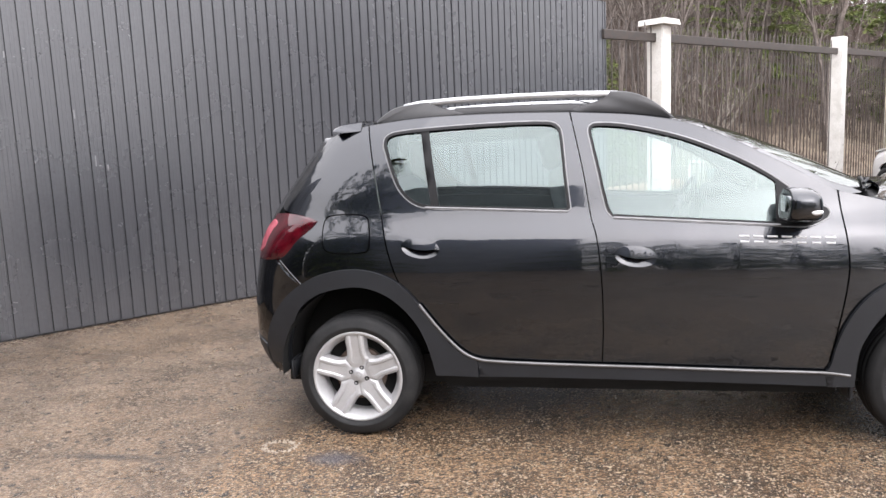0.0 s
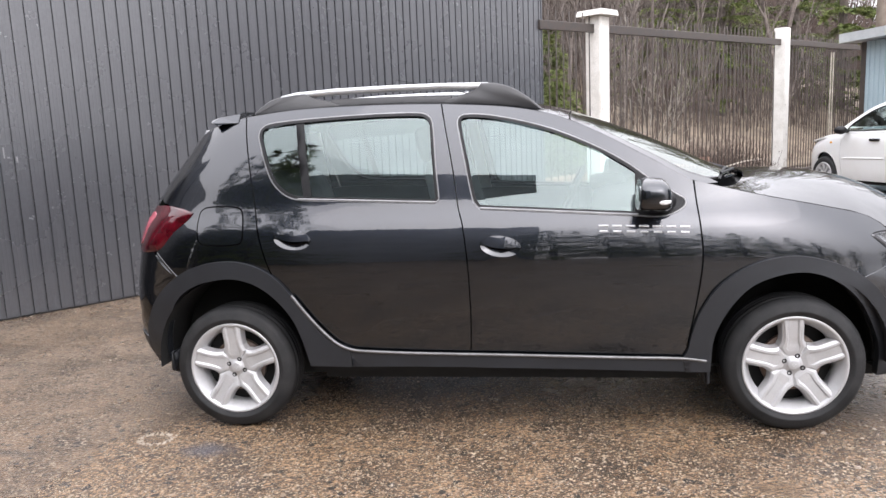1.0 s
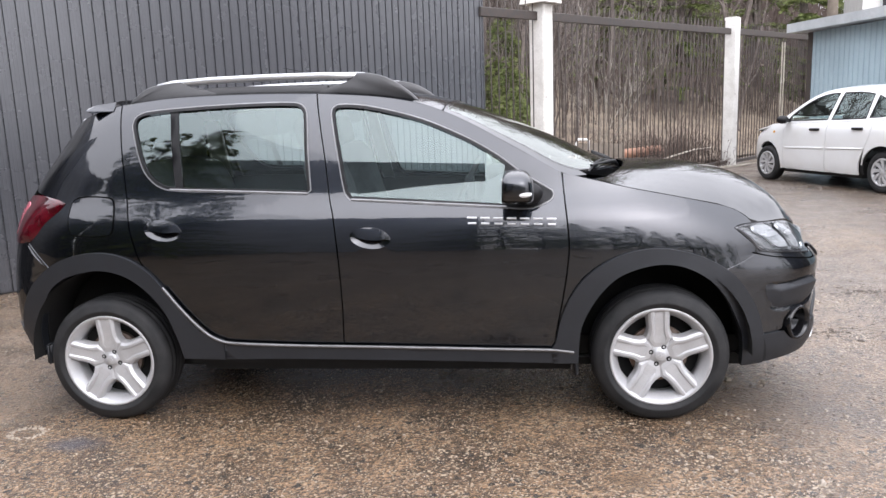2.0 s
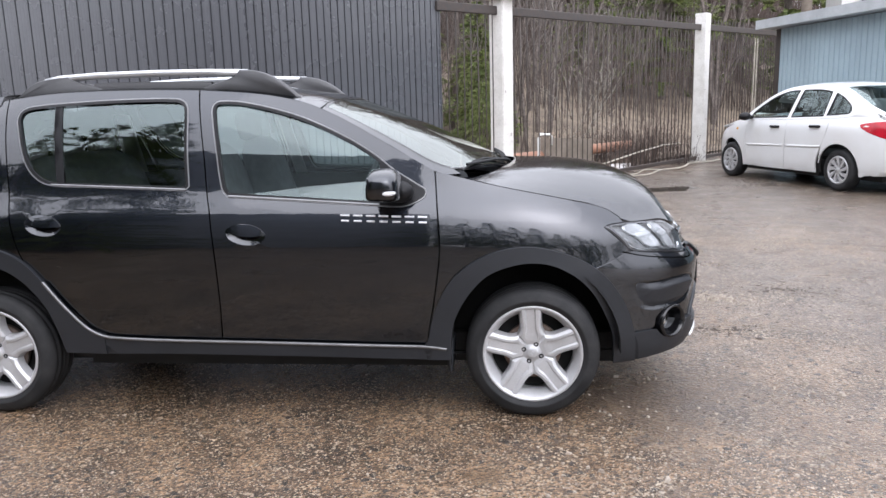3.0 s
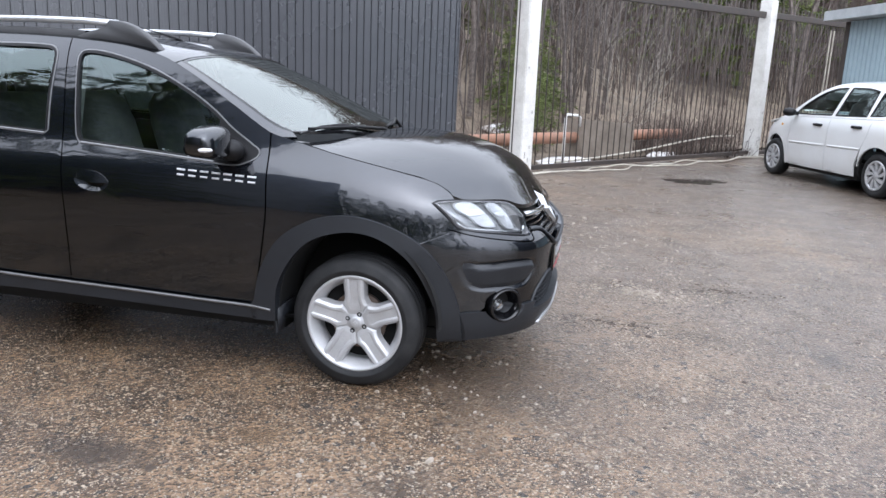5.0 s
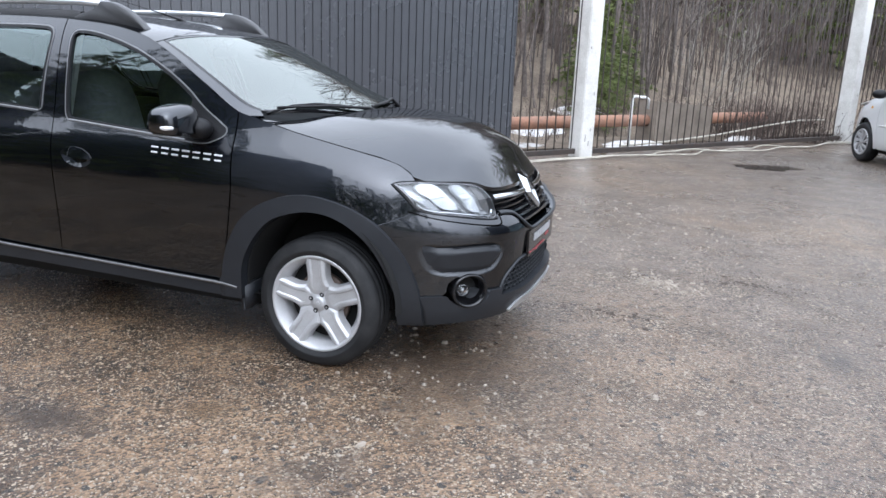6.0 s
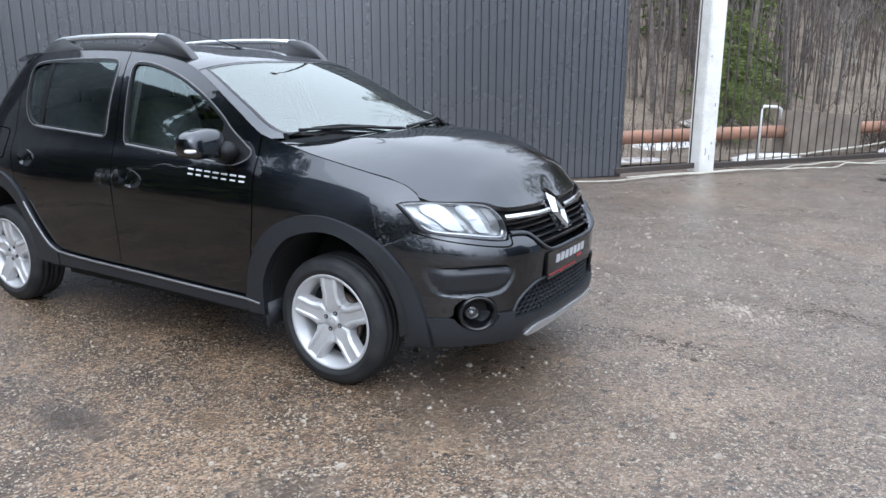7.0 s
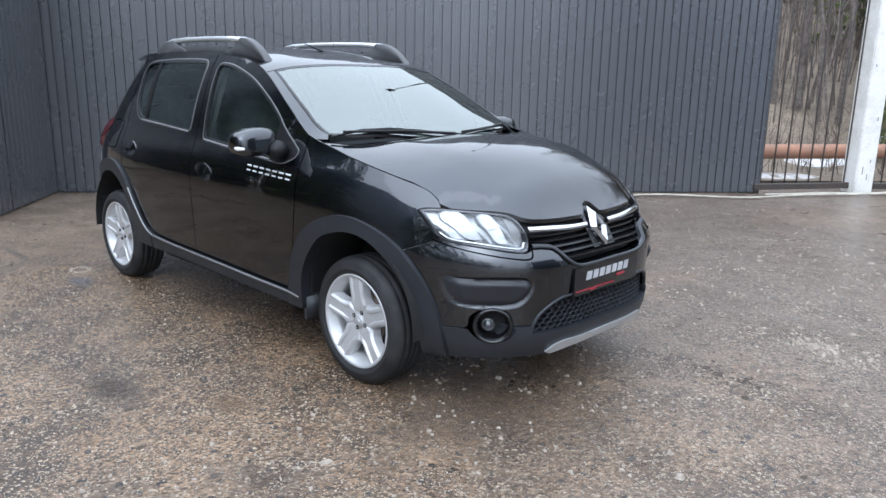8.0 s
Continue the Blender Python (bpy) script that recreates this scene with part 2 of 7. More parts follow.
def lathe(bm, profile, sides=48, axis="Y", centre=(0, 0, 0), close=False):
    """Turns a profile of (radius, along) round an axis."""
    rings = []
    for r, a in profile:
        ring = []
        for k in range(sides):
            c, s = r * math.cos(k * math.tau / sides), r * math.sin(k * math.tau / sides)
            p = {"Y": (c, a, s), "X": (a, c, s), "Z": (c, s, a)}[axis]
            ring.append(bm.verts.new(Vector(p) + Vector(centre)))
        rings.append(ring)
    for r, s in list(zip(rings, rings[1:])) + ([(rings[-1], rings[0])] if close else []):
        for k in range(sides):
            bm.faces.new((r[k], r[(k + 1) % sides], s[(k + 1) % sides], s[k]))
    bmesh.ops.recalc_face_normals(bm, faces=bm.faces)
    return bm


# ---- the yard's ground ----
FRONT_RISE = 0.016


def dips(x, y):
    """Shallow unevenness of the worn surface."""
    near = max(0.0, 1 - max(abs(x - 2.5) / 9, abs(y - 3) / 12))
    return near * (0.016 * noise.noise((x * 0.45, y * 0.45, 3.1)) + 0.006 * noise.noise((x * 1.7, y * 1.7, 7.7)))


def lay(x, y):
    """Flat under the wheels, uneven elsewhere."""
    keep = min(1, min((Vector((x, y)) - Vector(c)).length for c in ((0, -0.72), (2.589, -0.72), (0, 0.72), (2.589, 0.72))) / 0.8)
    return dips(x, y) * keep + FRONT_RISE * max(0.0, 1 - (((x - 2.75) / 1.7) ** 2 + (y / 2.2) ** 2)) ** 0.5


bm = bmesh.new()
bmesh.ops.create_grid(bm, x_segments=150, y_segments=150, size=1)
for v in bm.verts:
    a, b = v.co.x, v.co.y
    v.co.x, v.co.y = 2.5 + 8 * a + 292 * a ** 7, 3 + 11 * b + 290 * b ** 7
    v.co.z = lay(v.co.x, v.co.y)
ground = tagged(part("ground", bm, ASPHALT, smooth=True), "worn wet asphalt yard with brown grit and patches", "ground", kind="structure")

# ---- corrugated wall ----
D = Vector((0.6353, 0.7723, 0))
N = Vector((0.7723, -0.6353, 0))
CORNER = Vector((-3.9, 0.12, 0))


def along(origin, d, n, s, out, z):
    return origin + d * s + n * out + Vector((0, 0, z))


def sheet(parent, origin, d, n, s0, s1, z0, z1, mat, pitch=0.1057, groove=0.0185, deep=0.018):
    """One folded metal sheet: flat ribs with narrow sunk grooves between them."""
    bm = bmesh.new()
    prof, s = [], s0
    while s < s1 - 1e-6:
        e = min(s + pitch, s1)
        for a, o in ((0, 0), (pitch * 0.27, 0), (pitch * 0.29, 0.0007), (pitch * 0.33, 0.0007), (pitch * 0.35, 0), (pitch * 0.55, 0), (pitch * 0.57, 0.0007), (pitch * 0.61, 0.0007), (pitch * 0.63, 0), (pitch - groove, 0), (pitch - groove * 0.80, -deep), (pitch - groove * 0.20, -deep)):
            if s + a < e:
                prof.append((s + a, o))
        s += pitch
    prof.append((s1, 0))
    lo = [bm.verts.new(along(origin, d, n, a, o, z0)) for a, o in prof]
    hi = [bm.verts.new(along(origin, d, n, a, o, z1)) for a, o in prof]
    for i in range(len(prof) - 1):
        bm.faces.new((lo[i], lo[i + 1], hi[i + 1], hi[i]))
    r = bmesh.ops.extrude_face_region(bm, geom=list(bm.faces))
    bmesh.ops.translate(bm, vec=n * -0.004, verts=[v for v in r["geom"] if isinstance(v, bmesh.types.BMVert)])
    bmesh.ops.recalc_face_normals(bm, faces=bm.faces)
    return part("sheet", bm, mat, parent)


def slab(origin, d, n, s0, s1, o0, o1, z0, z1, bm=None):
    bm = bm or bmesh.new()
    vs = [bm.verts.new(along(origin, d, n, s, o, z)) for z in (z0, z1) for o in (o0, o1) for s in (s0, s1)]
    for q in ((0, 2, 3, 1), (4, 5, 7, 6), (0, 1, 5, 4), (2, 6, 7, 3), (0, 4, 6, 2), (1, 3, 7, 5)):
        bm.faces.new([vs[i] for i in q])
    bmesh.ops.recalc_face_normals(bm, faces=bm.faces)
    return bm


WALL_TOP = 3.2
wall = tagged(part("wall_north", slab(CORNER, D, N, -0.1, 8.46, -0.12, -0.03, 0, WALL_TOP), SHEET), "tall charcoal corrugated sheet metal wall", "wall", kind="structure")
for k in range(8):
    s0 = k * 1.163 - 0.148
    sheet(wall, CORNER, D, N, max(0.0, s0), min(s0 + 1.171, 8.455), 0.02, WALL_TOP, SHEET).location = N * (0.004 * (k % 2))
part("corner_trim", slab(CORNER, D, N, 8.455, 8.472, -0.13, 0.014, 0.0, WALL_TOP), SHEET, wall)
side_wall = tagged(part("wall_west", slab(CORNER, N, D, -0.02, 1.7, -0.12, -0.03, 0, WALL_TOP), SHEET), "charcoal corrugated sheet metal side wall", "wall", kind="structure")
for k in range(2):
    s0 = k * 1.15
    sheet(side_wall, CORNER, N, D * 1.0, s0 + 0.02, min(s0 + 1.148, 1.7), 0.02, WALL_TOP, SHEET)

# ---- fence ----
FD = Vector((0.599, 0.801, 0))
FN = Vector((0.801, -0.599, 0))
PA = Vector((2.31, 7.75, 0))
STRETCH = 1.049


CHIPPED = material("bare_concrete_chip", (0.20, 0.18, 0.16), rough=0.9, scale=30)


def pillar(s, height, cap):
    t = thing("fence_pillar", "square white-painted concrete fence pillar with chips", "pillar", "fence pillars", at=Matrix.Translation(PA + FD * s * STRETCH))
    bm = bmesh.new()
    bmesh.ops.create_cube(bm, size=1, matrix=Matrix.Rotation(math.atan2(FD.y, FD.x), 4, "Z") @ Matrix.Translation((0, 0, height / 2)) @ Matrix.Diagonal((0.26, 0.26, height, 1)))
    bmesh.ops.bevel(bm, geom=list(bm.edges), offset=0.012, segments=2, affect="EDGES")
    part("shaft", bm, WHITEWASH, t)
    turn = Matrix.Rotation(math.atan2(FD.y, FD.x), 4, "Z")
    for a, z, h in ((-0.05, 0.30, 0.10), (0.02, 0.22, 0.07), (0.045, 0.42, 0.04), (0.06, 0.95, 0.05), (-0.07, 1.6, 0.03)):
        bm = bmesh.new()
        bmesh.ops.create_cube(bm, size=1, matrix=turn @ Matrix.Translation((a, -0.1305, z)) @ Matrix.Diagonal((0.012, 0.004, h, 1)))
        part("chip", bm, CHIPPED, t)
    if cap:
        bm = bmesh.new()
        bmesh.ops.create_cube(bm, size=1, matrix=Matrix.Rotation(math.atan2(FD.y, FD.x), 4, "Z") @ Matrix.Translation((0, 0, height + 0.045)) @ Matrix.Diagonal((0.46, 0.46, 0.08, 1)))
        for v in bm.verts:
            if v.co.z > height + 0.05:
                v.co.x *= 0.93
                v.co.y *= 0.93
        part("cap", bm, WHITEWASH, t)
    return t


pillar(0, 2.97, True)
pillar(6.9, 3.25, False)


# ---- the car's form ----
def smooth_table(rows):
    """A smooth curve through (at, value) rows."""
    xs, ys = [r[0] for r in rows], [r[1] for r in rows]
    n = len(xs)
    d = [(ys[i + 1] - ys[i]) / (xs[i + 1] - xs[i]) for i in range(n - 1)]
    m = [d[0]] + [(d[i - 1] + d[i]) / 2 if d[i - 1] * d[i] > 0 else 0.0 for i in range(1, n - 1)] + [d[-1]]

    def value(x):
        if x <= xs[0]:
            return ys[0] + (x - xs[0]) * d[0] * 0.5
        if x >= xs[-1]:
            return ys[-1] + (x - xs[-1]) * d[-1] * 0.5
        i = max(k for k in range(n - 1) if xs[k] <= x)
        h = xs[i + 1] - xs[i]
        t = (x - xs[i]) / h
        return (ys[i] * (1 + 2 * t) * (1 - t) ** 2 + m[i] * h * t * (1 - t) ** 2 + ys[i + 1] * t * t * (3 - 2 * t) + m[i + 1] * h * t * t * (t - 1))

    return value


HALF = smooth_table([(0.18, 0.80), (0.25, 0.825), (0.4, 0.843), (0.6, 0.856), (0.75, 0.861), (0.86, 0.857), (0.93, 0.843), (0.97, 0.829), (1.01, 0.808), (1.05, 0.786), (1.09, 0.769), (1.2, 0.731), (1.35, 0.669), (1.45, 0.615), (1.5, 0.58), (1.56, 0.53)])
NOSE = smooth_table([(0.2, 3.30), (0.26, 3.37), (0.32, 3.40), (0.45, 3.410), (0.60, 3.418), (0.66, 3.422), (0.69, 3.414), (0.72, 3.388), (0.75, 3.362), (0.82, 3.33), (0.9, 3.24), (1.0, 3.12), (1.15, 3.0)])
TAIL = smooth_table([(0.2, -0.55), (0.4, -0.655), (0.6, -0.665), (0.8, -0.635), (0.95, -0.595), (1.05, -0.558), (1.2, -0.462), (1.35, -0.348), (1.45, -0.278), (1.56, -0.19)])
MID, NF, NR = 1.6, 3.5, 5.0


def side_y(x, z):
    n, u = (NF, (x - MID) / (NOSE(z) - MID)) if x >= MID else (NR, (MID - x) / (MID - TAIL(z)))
    return HALF(z) * (1 - min(0.9995, u) ** n) ** (1 / n)


def nose_x(y, z):
    return MID + (NOSE(z) - MID) * (1 - min(0.9995, abs(y) / HALF(z)) ** NF) ** (1 / NF)


def tail_x(y, z):
    return MID - (MID - TAIL(z)) * (1 - min(0.9995, abs(y) / HALF(z)) ** NR) ** (1 / NR)


CREST = smooth_table([(-0.3, 1.475), (-0.15, 1.51), (0.0, 1.535), (0.3, 1.565), (0.6, 1.577), (1.0, 1.573), (1.3, 1.549), (1.5, 1.516), *[(x, 1.492 - 0.315 * (x - 1.62) - 0.14 * (x - 1.62) ** 2) for x in (1.62, 1.7, 1.8, 1.9, 2.0, 2.1, 2.2, 2.3, 2.4, 2.5, 2.6)]])
CANT = smooth_table([(-0.3, 1.44), (-0.15, 1.475), (0.065, 1.512), (0.285, 1.531), (0.517, 1.538), (0.8, 1.536), (1.064, 1.527), (1.327, 1.503), (1.536, 1.464), (1.638, 1.427), (1.763, 1.368), (1.886, 1.30), (2.006, 1.232), (2.166, 1.140), (2.3, 1.11)])
RIDGE = smooth_table([(2.1, 1.14), (2.297, 1.108), (2.45, 1.069), (2.6, 1.036), (2.75, 1.002), (2.9, 0.962), (2.98, 0.918), (3.04, 0.888), (3.1, 0.878), (3.3, 0.83)])
BONNET = smooth_table([(2.2, 1.118), (2.35, 1.129), (2.5, 1.137), (2.63, 1.138), (2.77, 1.132), (2.92, 1.112), (3.07, 1.066), (3.18, 1.000), (3.26, 0.918), (3.30, 0.856), (3.33, 0.805)])


FRONT_Z = smooth_table([(0.0, 0.839), (0.1, 0.838), (0.2, 0.840), (0.3, 0.842), (0.40, 0.846), (0.44, 0.855), (0.474, 0.872), (0.5, 0.878), (0.57, 0.886), (0.65, 0.890), (0.7, 0.888)])


def side(x, z, off=0.0):
    return Vector((x, -(side_y(x, z) + off), z))


def nose(y, z, off=0.0):
    k = 1 + off / 0.8
    return Vector((nose_x(y, z) + off, y * (1 + off * 0.5), z))


def tail(y, z, off=0.0):
    return Vector((tail_x(y, z) - off, y, z))


def top(x, y, off=0.0):
    yc = side_y(x, CANT(x))
    crown = 3.6 - 1.0 * max(0.0, min(1.0, (x - 1.35) / 0.4))  # the roof is flatter across than the screen
    return Vector((x, y, CREST(x) - (CREST(x) - CANT(x)) * min(1.08, abs(y) / yc) ** crown + off))


def hood_top(x, y, off=0.0):
    yb = side_y(min(x, 3.1), RIDGE(x))
    k = abs(y) / yb
    lip, edge_x = FRONT_Z(abs(y)), nose_x(y, FRONT_Z(abs(y)))
    crease = 0.004 * math.exp(-((abs(y) - 0.44 + 0.10 * (x - 2.4)) / 0.08) ** 2) * min(1, max(0, (3.15 - x) / 0.3))
    z = BONNET(x) - (BONNET(x) - RIDGE(x)) * k ** 2.5 + crease
    t = max(0.0, min(1.0, 1 - (edge_x - x) / 0.12)) if abs(y) < 0.67 else 0.0
    t = t ** 2.2 * min(1, (0.67 - abs(y)) / 0.08 if abs(y) < 0.67 else 0)
    return Vector((x, y, z + (lip - z) * t + off))


def spline(points, closed=True, n=5):
    """Smooth points along an outline; a third value marks a sharp corner."""
    p = [Vector(q[:2]) for q in points]
    sharp = [len(q) > 2 for q in points]
    out, c = [], len(p)
    for i in range(c if closed else c - 1):
        a, b = p[i], p[(i + 1) % c]
        h = (b - a).length
        if h < 1e-6:
            continue
        line = (b - a) / h
        ta = line if sharp[i] or (not closed and i == 0) else (b - p[i - 1]).normalized()
        j = (i + 2) % c
        tb = line if sharp[(i + 1) % c] or (not closed and i == c - 2) else (p[j] - a).normalized()
        steps = max(1, min(n, int(h / 0.008)))
        for k in range(steps):
            t = k / steps
            out.append(a * (1 + 2 * t) * (1 - t) ** 2 + ta * h * t * (1 - t) ** 2 + b * t * t * (3 - 2 * t) + tb * h * t * t * (t - 1))
    if not closed:
        out.append(p[-1])
    return out


def within(q, loop):
    hit, j = False, len(loop) - 1
    for i in range(len(loop)):
        a, b = loop[i], loop[j]
        if (a.y > q.y) != (b.y > q.y) and q.x < (b.x - a.x) * (q.y - a.y) / (b.y - a.y) + a.x:
            hit = not hit
        j = i
    return hit


def gap_to(q, loop):
    best = 9.0
    for i in range(len(loop)):
        a, b = loop[i - 1], loop[i]
        ab = b - a
        t = max(0, min(1, (q - a).dot(ab) / max(1e-12, ab.length_squared)))
        best = min(best, (q - a - ab * t).length_squared)
    return best ** 0.5


def patch(outline, place, step=0.035, back=(0, 0.02, 0), holes=(), bm=None, facing=None):
    """A curved panel: an outline in two coordinates, laid on a surface by place(), with a turned-in rim all round."""
    bm = bm or bmesh.new()
    loops = [outline, *holes]
    pts, edges = [], []
    for loop in loops:
        k = len(pts)
        pts += loop
        edges += [(k + i, k + (i + 1) % len(loop)) for i in range(len(loop))]
    rim = len(pts)
    lo = Vector((min(p.x for p in outline), min(p.y for p in outline)))
    hi = Vector((max(p.x for p in outline), max(p.y for p in outline)))
    row, v = 0, lo.y + step / 2
    while v < hi.y:
        u = lo.x + step * (0.5 if row % 2 else 0.25)
        while u < hi.x:
            q = Vector((u, v))
            if within(q, outline) and not any(within(q, h) for h in holes) and min(gap_to(q, h) for h in loops) > step * 0.45:
                pts.append(q)
            u += step
        v += step
        row += 1
    vs, es, fs, *_ = delaunay_2d_cdt(pts, edges, [], 0, 1e-6)
    made = [bm.verts.new(place(p.x, p.y)) for p in vs]
    faces = []
    for f in fs:
        c = sum((vs[i] for i in f), Vector((0, 0))) / len(f)
        if within(c, outline) and not any(within(c, h) for h in holes):
            faces.append(bm.faces.new([made[i] for i in f]))
    for v in made:
        if not v.link_faces:
            bm.verts.remove(v)
    bmesh.ops.recalc_face_normals(bm, faces=faces)
    want = -Vector(facing or back)
    if sum((f.normal * f.calc_area() for f in faces), Vector()).dot(want) < 0:
        bmesh.ops.reverse_faces(bm, faces=faces)
    if back:
        border = [e for f in faces for e in f.edges if len(e.link_faces) == 1]
        for e in border:
            e.smooth = False
        r = bmesh.ops.extrude_edge_only(bm, edges=border)
        bmesh.ops.translate(bm, vec=back, verts=[g for g in r["geom"] if isinstance(g, bmesh.types.BMVert)])
    return bm


def mirrored(bm):
    other = bm.copy()
    for v in other.verts:
        v.co.y = -v.co.y
    bmesh.ops.reverse_faces(other, faces=other.faces)
    return other


def pair(name, bm, mat, parent, label="", far_parent=None):
    """The same part on the near and the far side of the car."""
    other = mirrored(bm)
    return part(name, bm, mat, parent, label, True), part(name, other, mat, far_parent or parent, label, True)


def half_loop(points):
    """The outline across the whole front, from its near half (which runs from centre to centre)."""
    near = [Vector(p[:2]) for p in points]
    far = [Vector((-p.x, p.y)) for p in reversed(near) if abs(p.x) > 1e-4]
    return near + far


# ---- car materials ----
PAINT = material("black_metallic_paint", (0.0100, 0.0125, 0.0178), (0.0084, 0.0104, 0.0148), rough=0.40, metal=1.0, coat=1.0, scale=3, fine=700, grain=0.35, rough_vary=0.05, spec=0.0)
PAINT.node_tree.nodes["Principled BSDF"].inputs["Coat IOR"].default_value = 1.71
PAINT.node_tree.nodes["Principled BSDF"].inputs["Specular Tint"].default_value = (0.25, 0.27, 0.30, 1)  # flake keeps dark at a glance


def wet(m, scale, high, amount=0.13):
    """Beads of rain and a faint waviness in the clear coat."""
    n, l = m.node_tree.nodes, m.node_tree.links
    where = n.new("ShaderNodeTexCoord").outputs["Object"]
    drawn = n.new("ShaderNodeVectorMath")
    drawn.operation = "MULTIPLY"
    drawn.inputs[1].default_value = (1.0, 1.0, 0.55)
    l.new(where, drawn.inputs[0])
    heights = None
    for size, share in ((scale, 0.45), (scale * 0.5, 0.72)):
        v, r, c, k = n.new("ShaderNodeTexVoronoi"), n.new("ShaderNodeMapRange"), n.new("ShaderNodeSeparateColor"), n.new("ShaderNodeMath")
        v.inputs["Scale"].default_value = size
        l.new(drawn.outputs[0], v.inputs["Vector"])
        r.inputs["From Min"].default_value, r.inputs["From Max"].default_value = 0.05, 0.36
        r.inputs["To Min"].default_value, r.inputs["To Max"].default_value = 1.0, 0.0
        r.interpolation_type = "SMOOTHSTEP"
        l.new(v.outputs["Distance"], r.inputs["Value"])
        l.new(v.outputs["Color"], c.inputs[0])
        k.operation = "GREATER_THAN"
        k.inputs[1].default_value = share
        l.new(c.outputs[0], k.inputs[0])
        both_ = n.new("ShaderNodeMath")
        both_.operation = "MULTIPLY"
        l.new(r.outputs["Result"], both_.inputs[0])
        l.new(k.outputs[0], both_.inputs[1])
        if heights:
            most = n.new("ShaderNodeMath")
            most.operation = "MAXIMUM"
            l.new(heights, most.inputs[0])
            l.new(both_.outputs[0], most.inputs[1])
            heights = most.outputs[0]
        else:
            heights = both_.outputs[0]
    w, fine, b, b2, b3 = n.new("ShaderNodeTexNoise"), n.new("ShaderNodeTexNoise"), n.new("ShaderNodeBump"), n.new("ShaderNodeBump"), n.new("ShaderNodeBump")
    w.inputs["Scale"].default_value, w.inputs["Detail"].default_value = 5.0, 1.0
    l.new(where, w.inputs["Vector"])
    fine.inputs["Scale"].default_value, fine.inputs["Detail"].default_value = 45.0, 3.0
    l.new(drawn.outputs[0], fine.inputs["Vector"])
    b.inputs["Strength"].default_value, b.inputs["Distance"].default_value = amount, high
    l.new(heights, b.inputs["Height"])
    b2.inputs["Strength"].default_value, b2.inputs["Distance"].default_value = 0.5, 0.004
    l.new(w.outputs["Fac"], b2.inputs["Height"])
    b3.inputs["Strength"].default_value, b3.inputs["Distance"].default_value = 0.2, 0.0007
    l.new(fine.outputs["Fac"], b3.inputs["Height"])
    l.new(b2.outputs["Normal"], b3.inputs["Normal"])
    l.new(b3.outputs["Normal"], b.inputs["Normal"])
    l.new(b.outputs["Normal"], n["Principled BSDF"].inputs["Coat Normal"])


wet(PAINT, 330.0, 0.0008, 0.13)
PLASTIC = material("grey_black_plastic", (0.014, 0.016, 0.020), (0.010, 0.0115, 0.0145), rough=0.5, scale=5, fine=300, grain=0.1, bump=0.0006, bump_scale=900)
BLACK = material("matt_black_trim", (0.006, 0.006, 0.007), rough=0.5, scale=5, spec=0.25)
GLOSS_BLACK = material("gloss_black_trim", (0.006, 0.006, 0.007), rough=0.12, scale=5, rough_vary=0.03)
DARK = material("underbody_black", (0.006, 0.006, 0.006), rough=0.85, scale=6)
RUBBER = material("tyre_rubber", (0.010, 0.0105, 0.0115), (0.024, 0.024, 0.0245), rough=0.66, spec=0.3, scale=9, fine=120, bump=0.0015, bump_scale=240)
ALLOY = material("silver_alloy", (0.47, 0.47, 0.475), (0.40, 0.40, 0.405), rough=0.38, metal=0.35, coat=0.0, scale=10, fine=200, grain=0.05)
CHROME = material("chrome", (0.66, 0.67, 0.68), (0.56, 0.57, 0.58), rough=0.08, metal=1.0, scale=8, grain=0.02, rough_vary=0.03)
SATIN = material("satin_silver", (0.55, 0.56, 0.57), (0.48, 0.49, 0.50), rough=0.3, metal=0.6, scale=9, grain=0.04)
TRIM = material("window_trim_strip", (0.20, 0.20, 0.205), (0.15, 0.15, 0.15), rough=0.4, metal=0.5, scale=9)
RED = material("red_lamp_plastic", (0.070, 0.002, 0.007), (0.026, 0.001, 0.003), rough=0.05, coat=0.0, scale=12, grain=0.1)
LENS_WHITE = material("clear_lamp_plastic", (0.80, 0.80, 0.80), (0.68, 0.68, 0.70), rough=0.12, scale=18, grain=0.1)
CLOTH = material("dark_seat_cloth", (0.10, 0.105, 0.11), (0.14, 0.145, 0.15), rough=0.9, scale=20, fine=400, bump=0.001, bump_scale=600)
CABIN = material("cabin_plastic", (0.055, 0.056, 0.060), rough=0.6, scale=9)
LINER = material("cabin_headliner", (0.38, 0.38, 0.37), rough=0.9, scale=9)
STEEL = material("brake_steel", (0.20, 0.17, 0.15), (0.16, 0.10, 0.07), rough=0.5, metal=0.8, scale=16)
LETTERS = material("white_sticker", (0.62, 0.62, 0.63), rough=0.4, scale=10)


def glazing(name, tint, ior=1.75, rough=0.0, gleam=(0.97, 0.98, 0.98)):
    m = bpy.data.materials.new(name)
    m.use_nodes = True
    n, l = m.node_tree.nodes, m.node_tree.links
    n.remove(n["Principled BSDF"])
    clear, gloss, both, edge = n.new("ShaderNodeBsdfTransparent"), n.new("ShaderNodeBsdfGlossy"), n.new("ShaderNodeMixShader"), n.new("ShaderNodeFresnel")
    clear.inputs["Color"].default_value = (*tint, 1)
    gloss.inputs["Roughness"].default_value = rough
    gloss.inputs["Color"].default_value = (*gleam, 1)
    edge.inputs["IOR"].default_value = ior
    l.new(edge.outputs[0], both.inputs[0])
    l.new(clear.outputs[0], both.inputs[1])
    l.new(gloss.outputs[0], both.inputs[2])
    l.new(both.outputs[0], n["Material Output"].inputs["Surface"])
    return m


